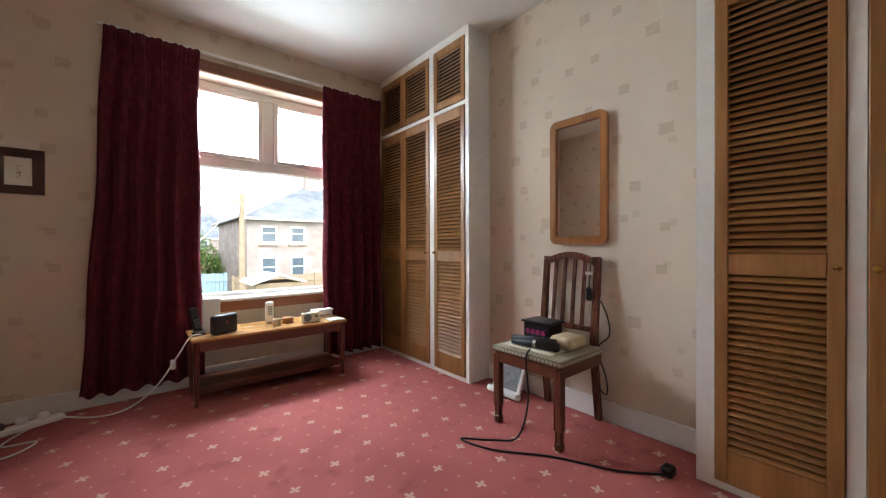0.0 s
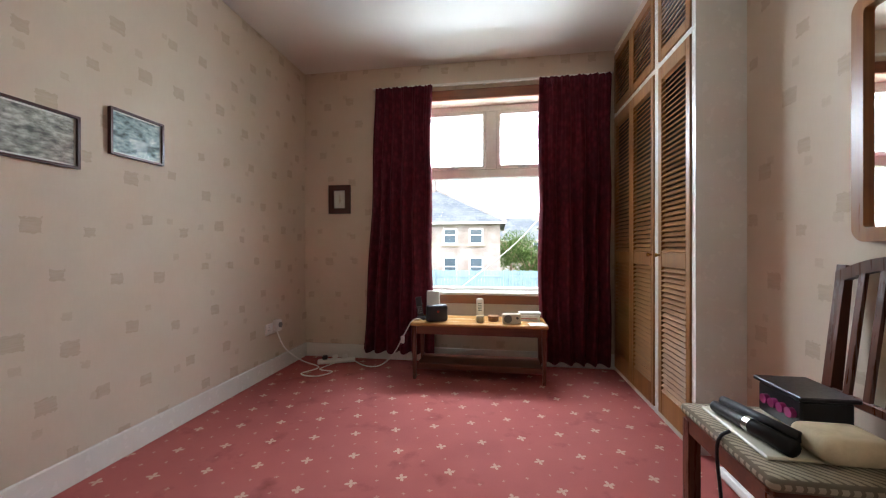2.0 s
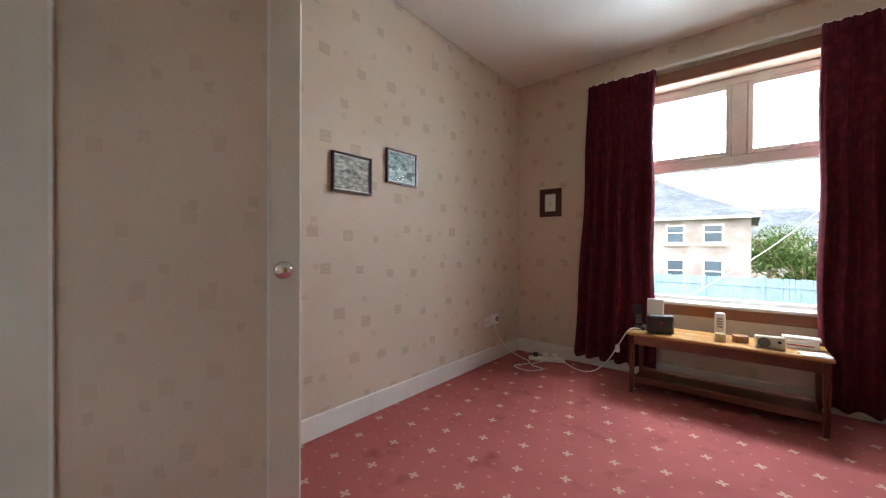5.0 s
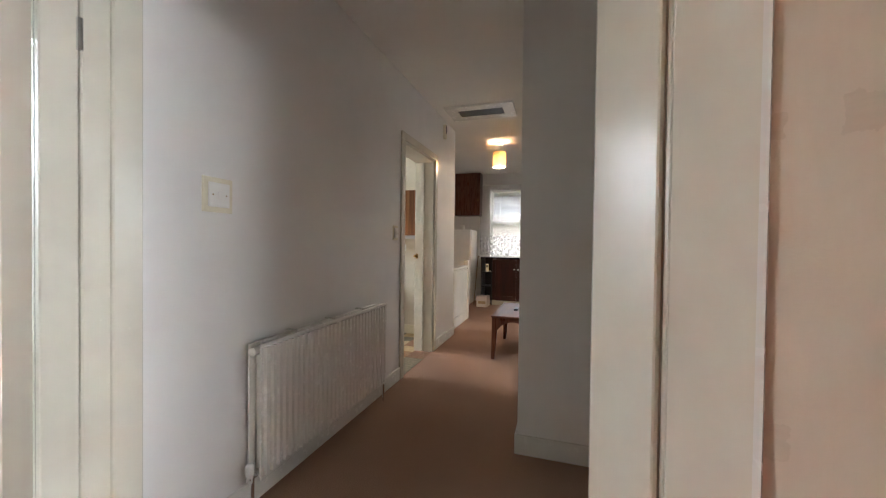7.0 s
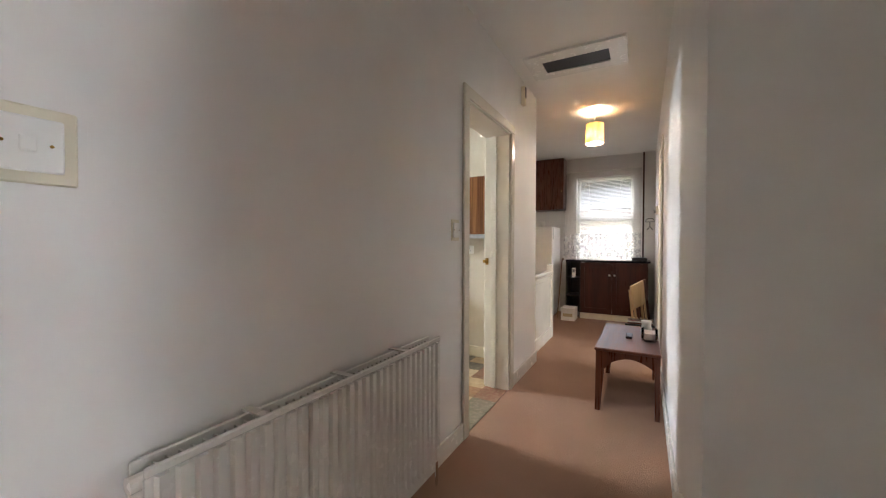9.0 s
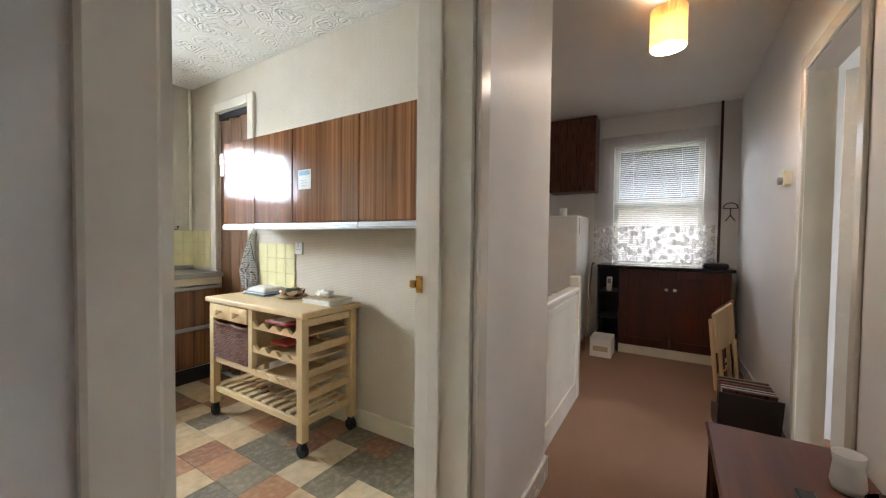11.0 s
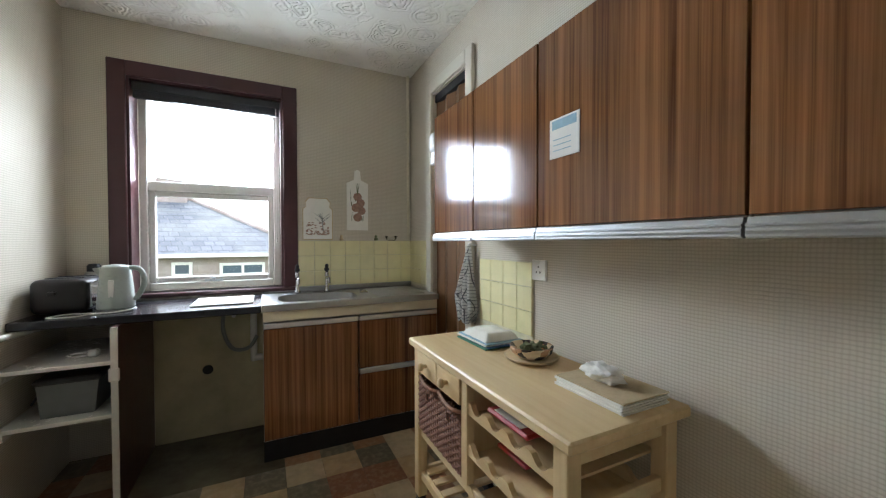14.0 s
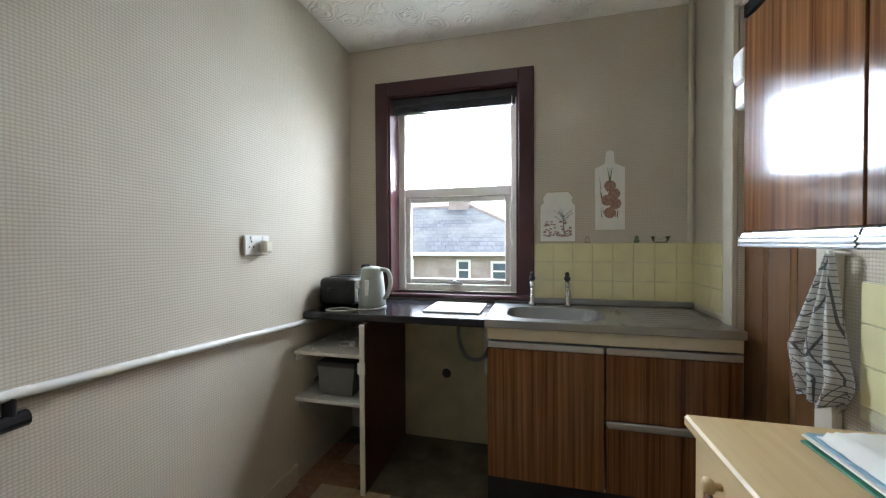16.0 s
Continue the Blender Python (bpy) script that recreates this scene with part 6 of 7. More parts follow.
for x, m_, tilt, lab in ((-7.22, "birch_v", 0, "pale folding wooden stool leaning on the wall"), (-7.42, "mah", 1, "red-brown folding stool leaning on the wall")):
    fs = thing("folding_stool", lab, "stool", "folded stools")
    part("seat", bx(-0.012, 0.012, -0.15, 0.15, 0.36, 0.68, bev=0.006), m_, fs)
    for y in (-0.12, 0.12):
        part("leg", bx(-0.045, -0.02, y - 0.012, y + 0.012, 0, 0.62, bev=0.003), m_, fs)
        part("leg", bx(0.016, 0.038, y - 0.04, y - 0.016, 0, 0.40, bev=0.003), m_, fs)
    part("stretcher", rod(B(), (-0.03, -0.12, 0.14), (-0.03, 0.12, 0.14), 0.008), m_, fs)
    fs.matrix_world = pose(x, -0.40 + 0.03 * tilt, 0.0, 12, 0, 62)
rb = thing("record_box", "black slanted box full of records on the carpet", "box")
f = B()
prism(f, [(-6.60, 0.0), (-6.28, 0.0), (-6.22, 0.22), (-6.60, 0.10)], 1, -0.56, -0.545)
prism(f, [(-6.60, 0.0), (-6.28, 0.0), (-6.22, 0.22), (-6.60, 0.10)], 1, -0.285, -0.27)
box(f, -6.60, -6.28, -0.545, -0.285, 0, 0.012)
prism(f, [(-6.292, 0.012), (-6.28, 0.0), (-6.20, 0.30), (-6.212, 0.30)], 1, -0.56, -0.27)
part("box", f, "black", rb)
rn = random.Random(3)
for k in range(14):
    x = -6.56 + 0.019 * k
    me_ = prism(B(), [(x, 0.014), (x + 0.006, 0.014), (x + 0.07, 0.31), (x + 0.064, 0.31)], 1, -0.54, -0.29)
    part("record_sleeve", me_, rn.choice(["paperw", "beige", "mah", "print", "darkgrey", "red"]), rb)
sb = thing("side_table", "low brown wooden table with arched ends along the hall wall", "table")
part("tabletop", bx(-5.37, -4.47, -0.685, -0.275, 0.425, 0.447, bev=0.006), "mah_x", sb)
for x in (-4.495, -5.34):
    f = B()
    arc = [(-0.63 + 0.02 + 0.30 * i / 10, 0.33 + 0.06 * math.sin(math.pi * i / 10)) for i in range(11)]
    prism(f, [(-0.675, 0.425), (-0.68, 0.0), (-0.645, 0.0), (-0.62, 0.30)] + arc[1:] + [(-0.312, 0.30), (-0.31, 0.0), (-0.28, 0.0), (-0.28, 0.425)], 0, x - 0.014, x + 0.014)
    part("end_frame", f, "mah", sb)
part("drop_front", bx(-5.326, -4.509, -0.665, -0.65, 0.34, 0.425), "mah_x", sb)
cj = thing("candle_jar", "purple candle in a clear glass jar on the side table", "candle")
part("jar", lathe(B(), (-4.86, -0.34, 0.447), [(0.05, 0), (0.055, 0.01), (0.055, 0.09), (0.052, 0.09), (0.05, 0.012)], 24), "glass", cj, smooth=True)
part("wax", lathe(B(), (-4.86, -0.34, 0.46), [(0.047, 0), (0.047, 0.045)], 24), "pinkish", cj)
solid("white_jug", lathe(B(), (-5.08, -0.36, 0.447), [(0.035, 0), (0.04, 0.02), (0.034, 0.08), (0.038, 0.11), (0.034, 0.11), (0.03, 0.02)], 20), "plastic", "white jug on the side table", "jug", smooth=True)
solid("remote_control", bx(-4.98, -4.84, -0.50, -0.455, 0.447, 0.465, bev=0.005), "black", "black remote control on the side table", "remote")

# ---- hall fittings ----
lh = thing("loft_hatch", "white framed ceiling hatch with dark glazed strip", "hatch")
part("frame", ring_frame(B(), [(-4.90, -1.22), (-4.48, -1.22), (-4.48, -0.50), (-4.90, -0.50)], [(-4.80, -1.10), (-4.60, -1.10), (-4.60, -0.62), (-4.80, -0.62)], 2, CH - 0.02, CH - 0.0005), "white", lh)
part("panel", bx(-4.80, -4.60, -1.10, -0.62, CH - 0.012, CH - 0.006), "darkgrey", lh, "dark glossy strip")
al = thing("door_chime", "small beige and black chime box high on the wall", "chime")
part("case", bx(-4.86, -4.81, -1.33, -1.295, 2.38, 2.54, bev=0.006), "cream", al)
part("grille", bx(-4.852, -4.818, -1.2955, -1.293, 2.44, 2.53), "darkgrey", al)


def hall_switch(x, z, w, h, label):
    s = thing("light_switch", label, "switch", "hall light switches")
    part("pattress", bx(x - w / 2, x + w / 2, -1.33, -1.322, z - h / 2, z + h / 2, bev=0.003), "cream", s)
    part("plate", bx(x - w * 0.35, x + w * 0.35, -1.322, -1.314, z - h * 0.35, z + h * 0.35, bev=0.003), "plastic", s)
    part("rocker", bx(x - 0.011, x + 0.011, -1.314, -1.309, z - 0.014, z + 0.014, bev=0.002), "plastic", s)
    for d in (-0.03, 0.03):
        part("screw", rod(B(), (x + d, -1.314, z), (x + d, -1.3125, z), 0.003, n=8), "brass", s)


hall_switch(-1.90, 1.352, 0.135, 0.137, "white switch on a cream backing plate")
hall_switch(-3.55, 1.255, 0.09, 0.12, "white rocker switch by the kitchen door")
th = thing("thermostat", "small cream thermostat on the hall wall", "thermostat")
part("case", bx(-6.45, -6.38, -0.275, -0.24, 1.51, 1.60, bev=0.006), "cream", th)
part("dial", rod(B(), (-6.415, -0.275, 1.54), (-6.415, -0.295, 1.54), 0.022), "grey", th)
jb = thing("junction_box", "white junction box low on the hall wall", "box")
part("case", bx(-3.36, -3.22, -0.275, -0.24, 0.11, 0.22, bev=0.005), "plastic", jb)

# ---- bedroom small things ----
def set_items():
    r = thing("router_panel", "upright white router panel on the low table", "router")
    part("case", bx(-0.47, -0.36, 3.27, 3.29, 0.437, 0.66, bev=0.006), "plastic", r)
    part("foot", bx(-0.45, -0.38, 3.24, 3.32, 0.437, 0.445), "plastic", r)
    s = thing("speaker", "small dark grey speaker with a red dot on the table", "speaker")
    f = bx(-0.085, 0.085, -0.03, 0.03, 0, 0.13, bev=0.018, seg=3)
    part("case", f, "darkgrey", s, smooth=True)
    part("badge", rod(B(), (0, -0.03, 0.08), (0, -0.0325, 0.08), 0.009), "red", s)
    s.matrix_world = pose(-0.36, 3.13, 0.437, 0, 0, 28)
    p = thing("cordless_phone", "dark cordless phone standing in its cradle", "phone")
    part("cradle", bx(-0.535, -0.46, 3.15, 3.22, 0.437, 0.465, bev=0.008), "darkgrey", p)
    f = bx(-0.024, 0.024, -0.012, 0.012, 0, 0.165, bev=0.008, seg=2)
    bmesh.ops.transform(f, matrix=pose(-0.50, 3.185, 0.455, -12, -8, 12), verts=f.verts[:])
    h = part("handset", f, "black", p)
    for i in range(4):
        for j in range(3):
            k = bx(-0.015 + 0.012 * j, -0.008 + 0.012 * j, -0.0135, -0.012, 0.03 + 0.016 * i, 0.039 + 0.016 * i)
            bmesh.ops.transform(k, matrix=pose(-0.50, 3.185, 0.455, -12, -8, 12), verts=k.verts[:])
            part("key", k, "grey", h)
    m = thing("white_handset", "tall white remote handset standing on the table", "handset")
    part("case", bx(-0.06, 0.0, 3.285, 3.325, 0.437, 0.60, bev=0.015, seg=3), "plastic", m, smooth=True)
    for i in range(4):
        part("key", bx(-0.045, -0.015, 3.2835, 3.286, 0.50 + 0.018 * i, 0.51 + 0.018 * i), "print", m)
    c = thing("egg_cup", "small beige pot on the table", "pot")
    part("pot", lathe(B(), (-0.02, 3.14, 0.437), [(0.028, 0), (0.03, 0.004), (0.03, 0.05), (0.026, 0.052), (0.024, 0.01)], 20), "beige", c, smooth=True)
    c = thing("round_tin", "low round wooden box on the table", "box")
    part("tin", lathe(B(), (0.08, 3.21, 0.437), [(0.04, 0), (0.042, 0.004), (0.042, 0.028)], 24), "mirrorwood", c)
    part("lid", lathe(B(), (0.08, 3.21, 0.466), [(0.044, 0), (0.044, 0.01), (0.038, 0.014)], 24), "mirrorwood", c)
    d = thing("radio", "cream portable radio with a round speaker", "radio")
    part("case", bx(-0.07, 0.07, -0.02, 0.02, 0, 0.075, bev=0.006), "cream", d)
    f = B()
    rod(f, (-0.03, -0.02, 0.038), (-0.03, -0.024, 0.038), 0.03, n=24)
    part("speaker_grille", f, "grey", d)
    part("dial", rod(B(), (0.04, -0.02, 0.045), (0.04, -0.026, 0.045), 0.009), "darkgrey", d)
    d.matrix_world = pose(0.22, 3.12, 0.437, 0, 0, 6)
    e = thing("white_carton", "white cartons lying on the table", "box")
    part("carton", bx(0.26, 0.44, 3.22, 3.30, 0.437, 0.485, bev=0.003), "paperw", e)
    part("carton", bx(0.28, 0.45, 3.225, 3.295, 0.485, 0.505, bev=0.003), "paperw", e)
    part("print_band", bx(0.27, 0.42, 3.2185, 3.2198, 0.455, 0.462), "red", e)
    g_ = thing("papers", "few loose white papers on the table end", "papers")
    for k in range(3):
        o = part("sheet", bx(-0.06, 0.06, -0.05, 0.05, 0.002 * k, 0.002 * k + 0.0015), "paperw", g_)
        o.rotation_euler[2] = 0.15 * k
    g_.matrix_world = pose(0.41, 3.10, 0.4375)


set_items()
hc = thing("hair_tray", "tray of hair styling tools on the chair seat", "tray")
part("tray", bx(0.82, 1.15, 1.36, 1.68, 0.452, 0.462, bev=0.004), "cream", hc)
cr = thing("curler_case", "open black case of pink hair curlers", "case")
part("case", bx(1.0, 1.14, 1.50, 1.68, 0.462, 0.56, bev=0.006), "black", cr)
part("lid", bx(0.99, 1.15, 1.49, 1.69, 0.562, 0.575, bev=0.003), "black", cr)
for k in range(4):
    part("curler", rod(B(), (0.985, 1.53 + 0.035 * k, 0.515), (1.0, 1.53 + 0.035 * k, 0.515), 0.015), "pink", cr)
hs_ = thing("hair_straightener", "glossy black hair straightener lying on the tray", "straightener")
part("barrel", rod(B(), (0.84, 1.63, 0.482), (0.88, 1.36, 0.488), 0.018, 0.024), "black", hs_, smooth=True)
part("barrel", rod(B(), (0.88, 1.66, 0.492), (0.92, 1.40, 0.50), 0.014, 0.018), "darkgrey", hs_, smooth=True)
part("band", rod(B(), (0.86, 1.50, 0.486), (0.863, 1.48, 0.487), 0.023), "chrome", hs_)
pz = thing("pouch", "beige satin pouch on the hair tray", "pouch")
part("bag", bx(0.93, 1.10, 1.32, 1.46, 0.462, 0.53, bev=0.028, seg=3), "beige", pz, smooth=True)
hdr = thing("hanging_plug", "black cable with plug hanging on the chair back", "cable")
part("cable", tube(B(), [(1.25, 1.36, 0.955), (1.235, 1.372, 0.93), (1.228, 1.375, 0.85), (1.222, 1.378, 0.78)], 0.004), "black", hdr)
part("plug", bx(1.205, 1.235, 1.362, 1.394, 0.70, 0.78, bev=0.01), "black", hdr)
part("tag", bx(1.222, 1.226, 1.36, 1.40, 0.85, 0.868), "plastic", hdr)
cbk = thing("appliance_cable", "black mains cable trailing from the chair to the floor", "cable")
part("cable", tube(B(), [(0.80, 1.48, 0.47), (0.765, 1.48, 0.42), (0.77, 1.47, 0.2), (0.72, 1.50, 0.02), (0.62, 1.58, 0.006), (0.50, 1.70, 0.006), (0.55, 1.52, 0.006), (0.72, 1.30, 0.006), (0.85, 1.05, 0.006), (0.98, 0.90, 0.006)], 0.005), "black", cbk, smooth=True)
part("plug", bx(0.97, 1.03, 0.86, 0.91, 0, 0.045, bev=0.01), "black", cbk)
cb2 = thing("hanging_cable", "thin black cable behind the chair leg", "cable")
part("cable", tube(B(), [(1.265, 1.33, 0.70), (1.29, 1.30, 0.60), (1.285, 1.29, 0.50), (1.25, 1.34, 0.42), (1.29, 1.31, 0.25), (1.27, 1.30, 0.16), (1.255, 1.37, 0.22)], 0.004), "black", cb2)
tr_ = thing("white_tray", "white framed panel leaning on the wall under the chair", "panel")
f = B()
box(f, -0.01, 0.01, -0.12, 0.12, 0, 0.30, 0.004)
part("panel", f, "plastic", tr_)
part("face", bx(-0.0125, -0.0102, -0.095, 0.095, 0.05, 0.28), "print", tr_)
part("base", bx(-0.05, 0.012, -0.13, 0.13, 0, 0.04, bev=0.012, seg=2), "plastic", tr_)
tr_.matrix_world = pose(1.11, 1.93, 0.0, 0, 24, 0)
socket(0, -1.69, 1, 2.98, 0.37, label="white double socket with a plug-in timer")
tmr = thing("plug_timer", "white plug-in timer in the bedroom socket", "timer")
part("case", bx(-1.678, -1.63, 2.985, 3.05, 0.345, 0.435, bev=0.008), "plastic", tmr)
part("dial", rod(B(), (-1.63, 3.017, 0.395), (-1.622, 3.017, 0.395), 0.022), "grey", tmr)
ex = thing("extension_lead", "white extension lead with cable coils on the carpet", "extension lead")
f = bx(-0.16, 0.16, -0.03, 0.03, 0, 0.035, bev=0.008)
part("block", f, "plastic", ex)
for k in range(3):
    part("plug", bx(-0.12 + 0.085 * k, -0.075 + 0.085 * k, -0.022, 0.022, 0.035, 0.07, bev=0.008), "plastic" if k else "black", ex)
ex.matrix_world = pose(-1.30, 3.35, 0, 0, 0, 22)
cw = thing("white_cable", "white mains cable looping from socket to table", "cable")
part("cable", tube(B(), [(-1.65, 3.01, 0.34), (-1.60, 3.04, 0.20), (-1.50, 3.12, 0.08), (-1.38, 3.18, 0.01), (-1.45, 3.02, 0.006), (-1.30, 2.98, 0.006), (-1.22, 3.10, 0.006), (-1.35, 3.14, 0.008), (-1.28, 3.28, 0.02)], 0.005), "plastic", cw, smooth=True)
cw2 = thing("white_cable", "white cable running up to the low table", "cable")
part("cable", tube(B(), [(-1.16, 3.38, 0.02), (-1.0, 3.28, 0.006), (-0.85, 3.22, 0.04), (-0.72, 3.16, 0.16), (-0.62, 3.12, 0.33), (-0.55, 3.12, 0.442), (-0.48, 3.16, 0.442)], 0.005), "plastic", cw2, smooth=True)
part("inline_switch", bx(-0.655, -0.625, 3.125, 3.15, 0.25, 0.31, bev=0.006), "plastic", cw2)

# ---- outdoors ----
GZ = -2.6
grass = Mat("short garden grass", 0.95)
grass.color(grass.mix(grass.ramp(grass.noise(0.4, 6), 0.35, 0.7), lin("5c6e3a"), lin("7b8454")))
M["grass"] = grass.m
foliage = Mat("garden foliage", 0.8)
fi = foliage.t.nodes.new("ShaderNodeNewGeometry")
foliage.color(foliage.mix(fi.outputs["Random Per Island"], lin("48602c"), lin("7e9650")))
M["foliage"] = foliage.m
M["fenceblue"] = paint("pale blue fence stain", "8ea3ac", 0.8, 0.2, 3, 0.2)
M["fencebrown"] = paint("weathered brown fence", "a08a70", 0.85, 0.25, 3, 0.2)
M["winglass"] = paint("dark window glass", "5a666e", 0.1, 0.3, 0.7, 0)
M["roofwhite"] = paint("pale felt shed roof", "d9dad6", 0.7, 0.1, 2, 0.1)
f = B()
f.faces.new([f.verts.new(p) for p in ((-900, -900, GZ), (900, -900, GZ), (900, 900, GZ), (-900, 900, GZ))])
st("ground", f, "grass", "gardens and lawns below the flat", "ground")


def house(x0, x1, y0, y1, base, eave, ridge, label, wins, face):
    """A hipped-roof sandstone house; wins: (x, bottom, width, height) on the face (y0 or y1)."""
    h = thing("house", label, "house", "sandstone houses")
    part("wall", bx(x0, x1, y0, y1, base, eave), "stone", h)
    o, d = 0.35, (y1 - y0) / 2
    f = B()
    v = [f.verts.new(p) for p in ((x0 - o, y0 - o, eave), (x1 + o, y0 - o, eave), (x1 + o, y1 + o, eave), (x0 - o, y1 + o, eave), (x0 + d, y0 + d, ridge), (x1 - d, y0 + d, ridge))]
    for q in ((0, 1, 5, 4), (1, 2, 5), (2, 3, 4, 5), (3, 0, 4), (3, 2, 1, 0)):
        f.faces.new([v[i] for i in q])
    bmesh.ops.recalc_face_normals(f, faces=f.faces[:])
    part("roof", f, "slate", h)
    f = B()
    for a, b in ((v0, v1) for v0, v1 in (((x0 - o, y0 - o, eave), (x0 + d, y0 + d, ridge)), ((x1 + o, y0 - o, eave), (x1 - d, y0 + d, ridge)), ((x0 + d, y0 + d, ridge), (x1 - d, y0 + d, ridge)), ((x1 + o, y1 + o, eave), (x1 - d, y0 + d, ridge)), ((x0 - o, y1 + o, eave), (x0 + d, y0 + d, ridge)))):
        rod(f, a, b, 0.09, n=6)
    part("ridge_tiles", f, "stone", h)
    part("gutter", box(bx(x0 - o, x1 + o, y0 - o - 0.1, y0 - o, eave - 0.12, eave), x0 - o, x1 + o, y1 + o, y1 + o + 0.1, eave - 0.12, eave), "white", h)
    for c in (x0 + d + 0.6, x1 - d - 0.6):
        ch_ = part("chimney", bx(c - 0.5, c + 0.5, y0 + d - 0.35, y0 + d + 0.35, ridge - 0.6, ridge + 0.9), "stone", h)
        for k in (-0.3, 0, 0.3):
            part("chimney_pot", rod(B(), (c + k, y0 + d, ridge + 0.9), (c + k, y0 + d, ridge + 1.35), 0.11, 0.09, 10), "beige", ch_)
    yy_, s = (y0, -1) if face < 0 else (y1, 1)
    for x, b, w, t in wins:
        wf = B()
        ring_frame(wf, [(x - w / 2, b), (x + w / 2, b), (x + w / 2, b + t), (x - w / 2, b + t)], [(x - w / 2 + 0.09, b + 0.09), (x + w / 2 - 0.09, b + 0.09), (x + w / 2 - 0.09, b + t - 0.09), (x - w / 2 + 0.09, b + t - 0.09)], 1, yy_, yy_ + s * 0.06)
        box(wf, x - w / 2 + 0.09, x + w / 2 - 0.09, min(yy_, yy_ + s * 0.05), max(yy_, yy_ + s * 0.05), b + t * 0.55, b + t * 0.55 + 0.06)
        if w > 1.2:
            box(wf, x - 0.04, x + 0.04, min(yy_, yy_ + s * 0.055), max(yy_, yy_ + s * 0.055), b + 0.09, b + t - 0.09)
        wi = part("window", wf, "white", h)
        part("pane", bx(x - w / 2 + 0.05, x + w / 2 - 0.05, min(yy_ + s * 0.005, yy_ + s * 0.02), max(yy_ + s * 0.005, yy_ + s * 0.02), b + 0.05, b + t - 0.05), "winglass", wi)
        part("sill", bx(x - w / 2 - 0.1, x + w / 2 + 0.1, min(yy_, yy_ + s * 0.12), max(yy_, yy_ + s * 0.12), b - 0.12, b), "beige", wi)
    return h


up = lambda xs: [(x, 1.25, 0.85, 0.95) for x in xs] + [(x, -0.85, 0.85, 1.35) for x in xs]
house(-15, 0.2, 22, 31, GZ, 2.55, 5.2, "two-storey sandstone house with hipped slate roof", up((-1.2, -2.75, -4.3, -6.6, -8.2, -10.5)), -1)
house(3.6, 18, 22, 31, GZ, 2.62, 5.2, "two-storey sandstone house with hipped slate roof", up((4.7, 6.25, 8.2, 10.2, 13, 15)), -1)
house(-6, 12, 60, 70, GZ - 1, 2.3, 6.2, "far row of sandstone houses with slate roofs", [(x, 0.6, 1.0, 1.4) for x in (-3, 0, 3, 6, 9)], -1)
house(-5.4, 9, -24, -16, GZ, 0.88, 3.0, "long slate-roofed sandstone house across the gardens", [(-1.75, -0.35, 0.55, 0.95), (-3.45, -0.35, 1.35, 0.9), (0.5, -0.35, 0.55, 0.95), (2.5, -0.35, 1.35, 0.9), (5.5, -0.35, 0.55, 0.95)], 1)
house(-24, -7.5, -40, -31, GZ, 1.2, 4.4, "further sandstone house with chimneys", [(x, -0.3, 0.9, 1.1) for x in (-9, -12, -15, -18)], 1)
house(-22, -16, -6, 6, GZ, 2.4, 4.6, "neighbouring sandstone house with slate roof", [(-18, 1.0, 0.9, 1.1)], 1)
for xa, xb, y, top, m_, lab in ((-9, 2.3, 19.5, -0.15, "fenceblue", "pale blue-grey boarded garden fence"), (2.42, 9, 19.3, -0.35, "fencebrown", "weathered brown boarded garden fence")):
    fe = thing("fence", lab, "fence", "garden fences")
    n = int((xb - xa) / 0.16)
    for i in range(n):
        x = xa + (xb - xa) * i / n
        part("board", bx(x, x + 0.148, y, y + 0.025, GZ, top + 0.02 * math.sin(i * 2.3)), m_, fe)
    for i in range(int((xb - xa) / 1.9) + 1):
        part("post", bx(xa + 1.9 * i, xa + 1.9 * i + 0.1, y - 0.1, y, GZ, top + 0.08), m_, fe)
    part("rail", bx(xa, xb, y - 0.04, y, top - 0.35, top - 0.26), m_, fe)
sd = thing("garden_shed", "small garden shed with a pale felt roof", "shed")
part("wall", bx(2.4, 3.9, 14.6, 16.2, GZ, -0.3), "fencebrown", sd)
part("roof", prism(B(), [(2.2, -0.32), (3.15, -0.02), (4.1, -0.32), (4.1, -0.25), (3.15, 0.05), (2.2, -0.25)], 1, 14.4, 16.4), "roofwhite", sd)
po = thing("telegraph_pole", "grey wooden telegraph pole with a cross arm", "pole")
part("pole", rod(B(), (2.6, 18, GZ), (2.6, 18, 3.35), 0.14, 0.10), "fencebrown", po)
part("cross_arm", bx(2.2, 3.0, 17.95, 18.03, 3.0, 3.08), "fencebrown", po)
wr = thing("overhead_cable", "overhead cable sagging across the gardens", "cable")
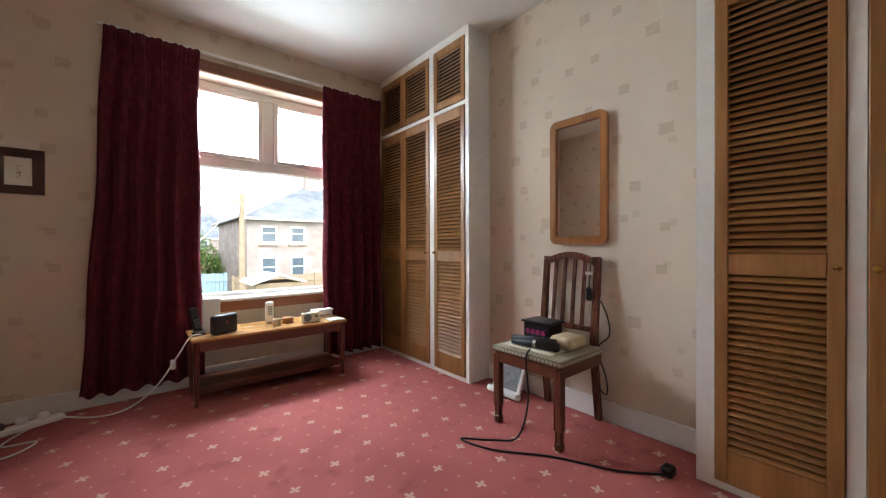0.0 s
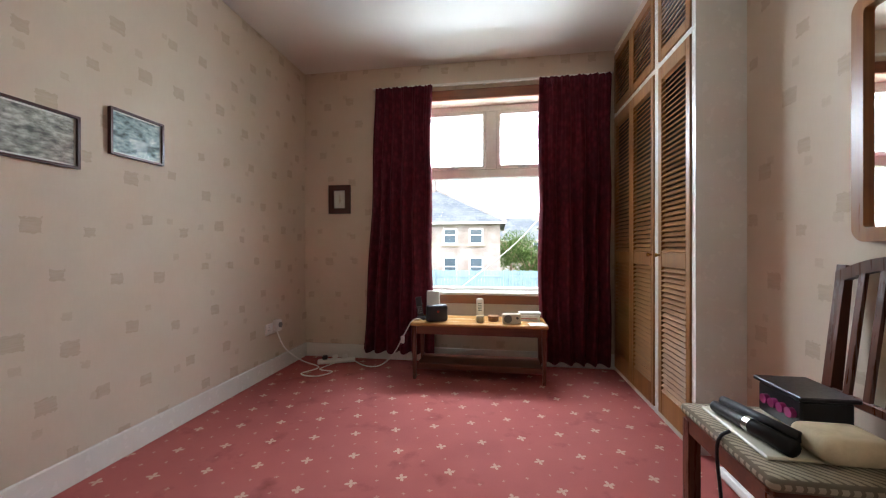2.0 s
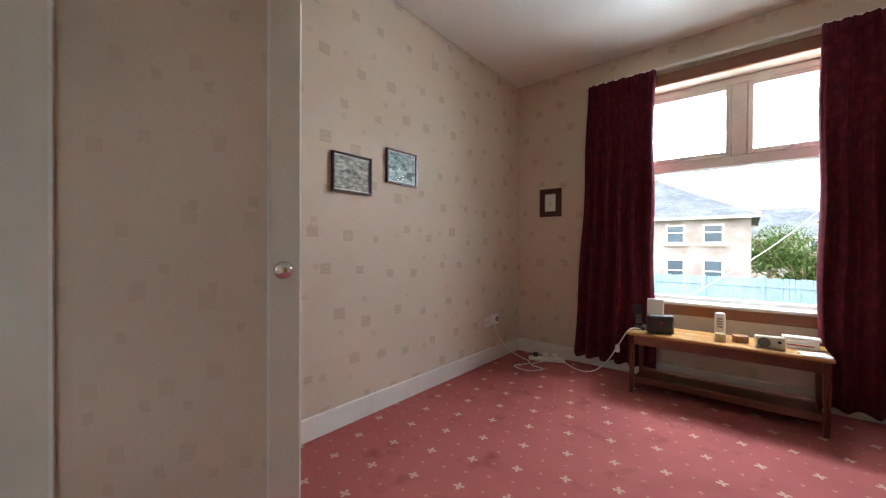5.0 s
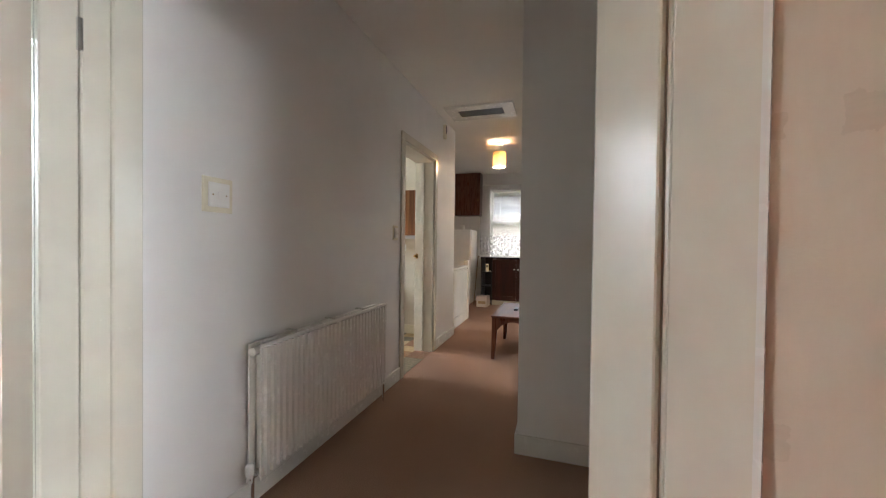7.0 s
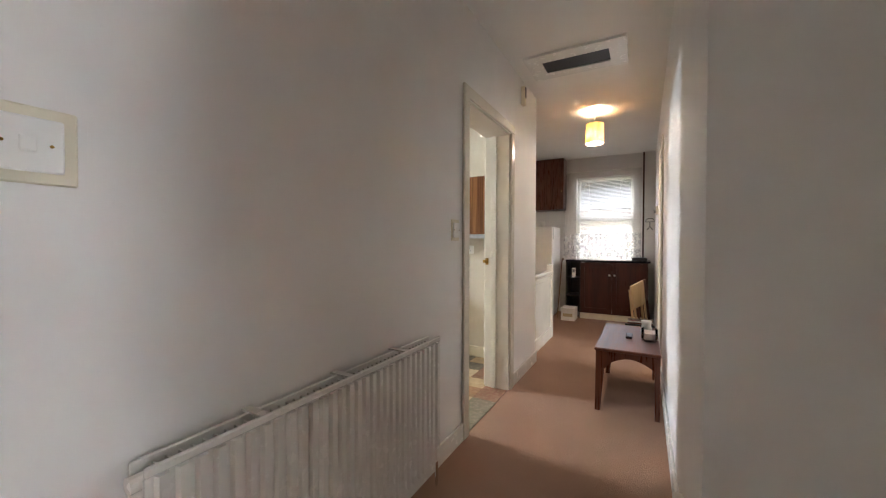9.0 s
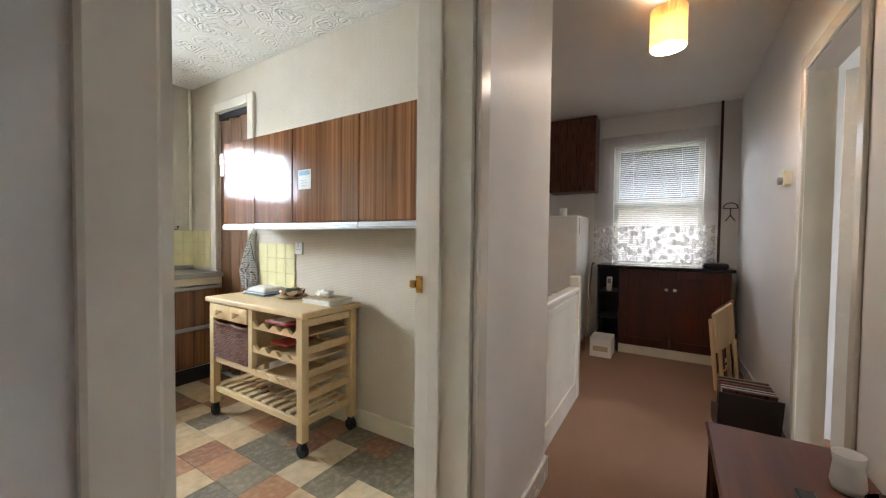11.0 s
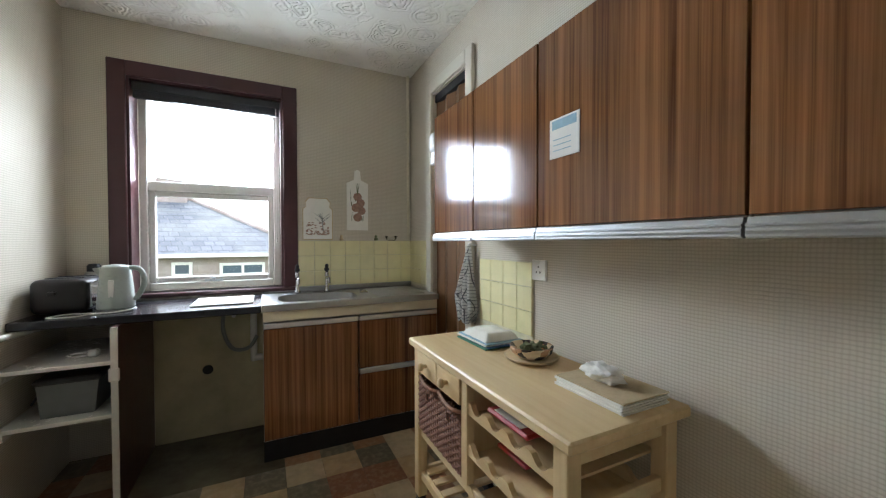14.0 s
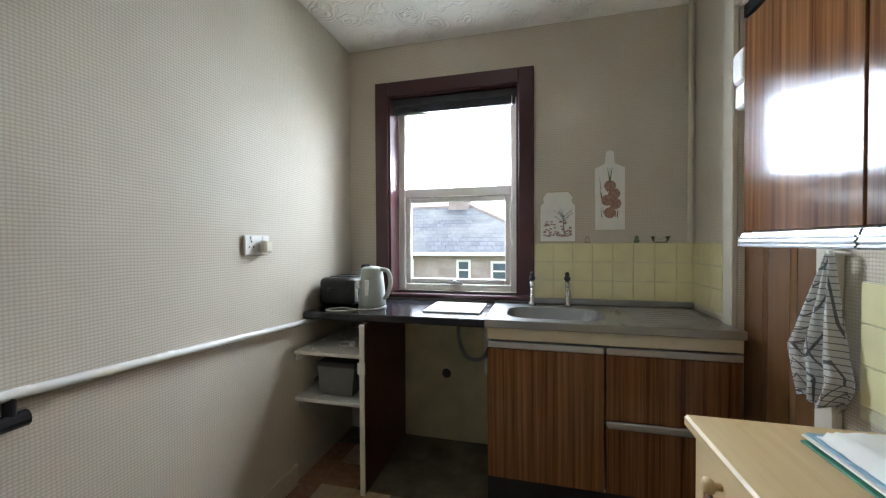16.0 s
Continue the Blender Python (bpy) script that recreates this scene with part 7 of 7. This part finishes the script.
part("cable", tube(B(), [(2.6, 18, 3.1), (0.8, 16, 1.2), (-1.5, 13, -0.6), (-4, 10, -2.5)], 0.012), "white", wr)


def tree(x, y, top, rad, seed, lab):
    """A tree: tapered trunk, limbs and a crown of many small leaf clumps."""
    rnd = random.Random(seed)
    t = thing("tree", lab, "tree", "garden trees")
    f = rod(B(), (x, y, GZ), (x, y, top - rad), 0.14, 0.06, 8)
    for k in range(6):
        a = rnd.uniform(0, 6.28)
        rod(f, (x, y, top - rad * 1.6), (x + rad * 0.7 * math.cos(a), y + rad * 0.7 * math.sin(a), top - rad * rnd.uniform(0.3, 0.9)), 0.05, 0.015, 6)
    part("trunk", f, "fencebrown", t)
    vs, fs = [], []
    lobes = [(rnd.uniform(-0.6, 0.6) * rad, rnd.uniform(-0.6, 0.6) * rad, rnd.uniform(-1.3, 0.0) * rad, rnd.uniform(0.35, 0.65) * rad) for _ in range(11)]
    for _ in range(4200):
        lx, ly, lz, lr = rnd.choice(lobes)
        d = Vector((rnd.gauss(0, 1), rnd.gauss(0, 1), rnd.gauss(0, 1))).normalized() * lr * rnd.uniform(0.6, 1.05)
        c = Vector((x + lx, y + ly, top - rad * 0.6 + lz)) + d
        if c.z > top:
            continue
        u = Vector((rnd.gauss(0, 1), rnd.gauss(0, 1), rnd.gauss(0, 1))).normalized()
        w_ = u.cross(Vector((0.3, 0.5, 0.8))).normalized()
        s = rnd.uniform(0.05, 0.12)
        i = len(vs)
        vs += [c - u * s, c + w_ * s * 0.5, c + u * s, c - w_ * s * 0.5]
        fs.append((i, i + 1, i + 2, i + 3))
    me = bpy.data.meshes.new("crown")
    me.from_pydata(vs, [], fs)
    me.materials.append(M["foliage"])
    o = new("crown", me)
    o.parent = t


tree(2.5, 30, 1.5, 1.6, 1, "rounded green garden tree")
tree(1.2, 33, 2.9, 1.9, 2, "taller pale green garden tree")
tree(3.3, 38, 1.2, 1.5, 3, "bushy green garden tree")
tree(2.0, 46, 3.8, 2.6, 4, "broad green tree behind the gardens")
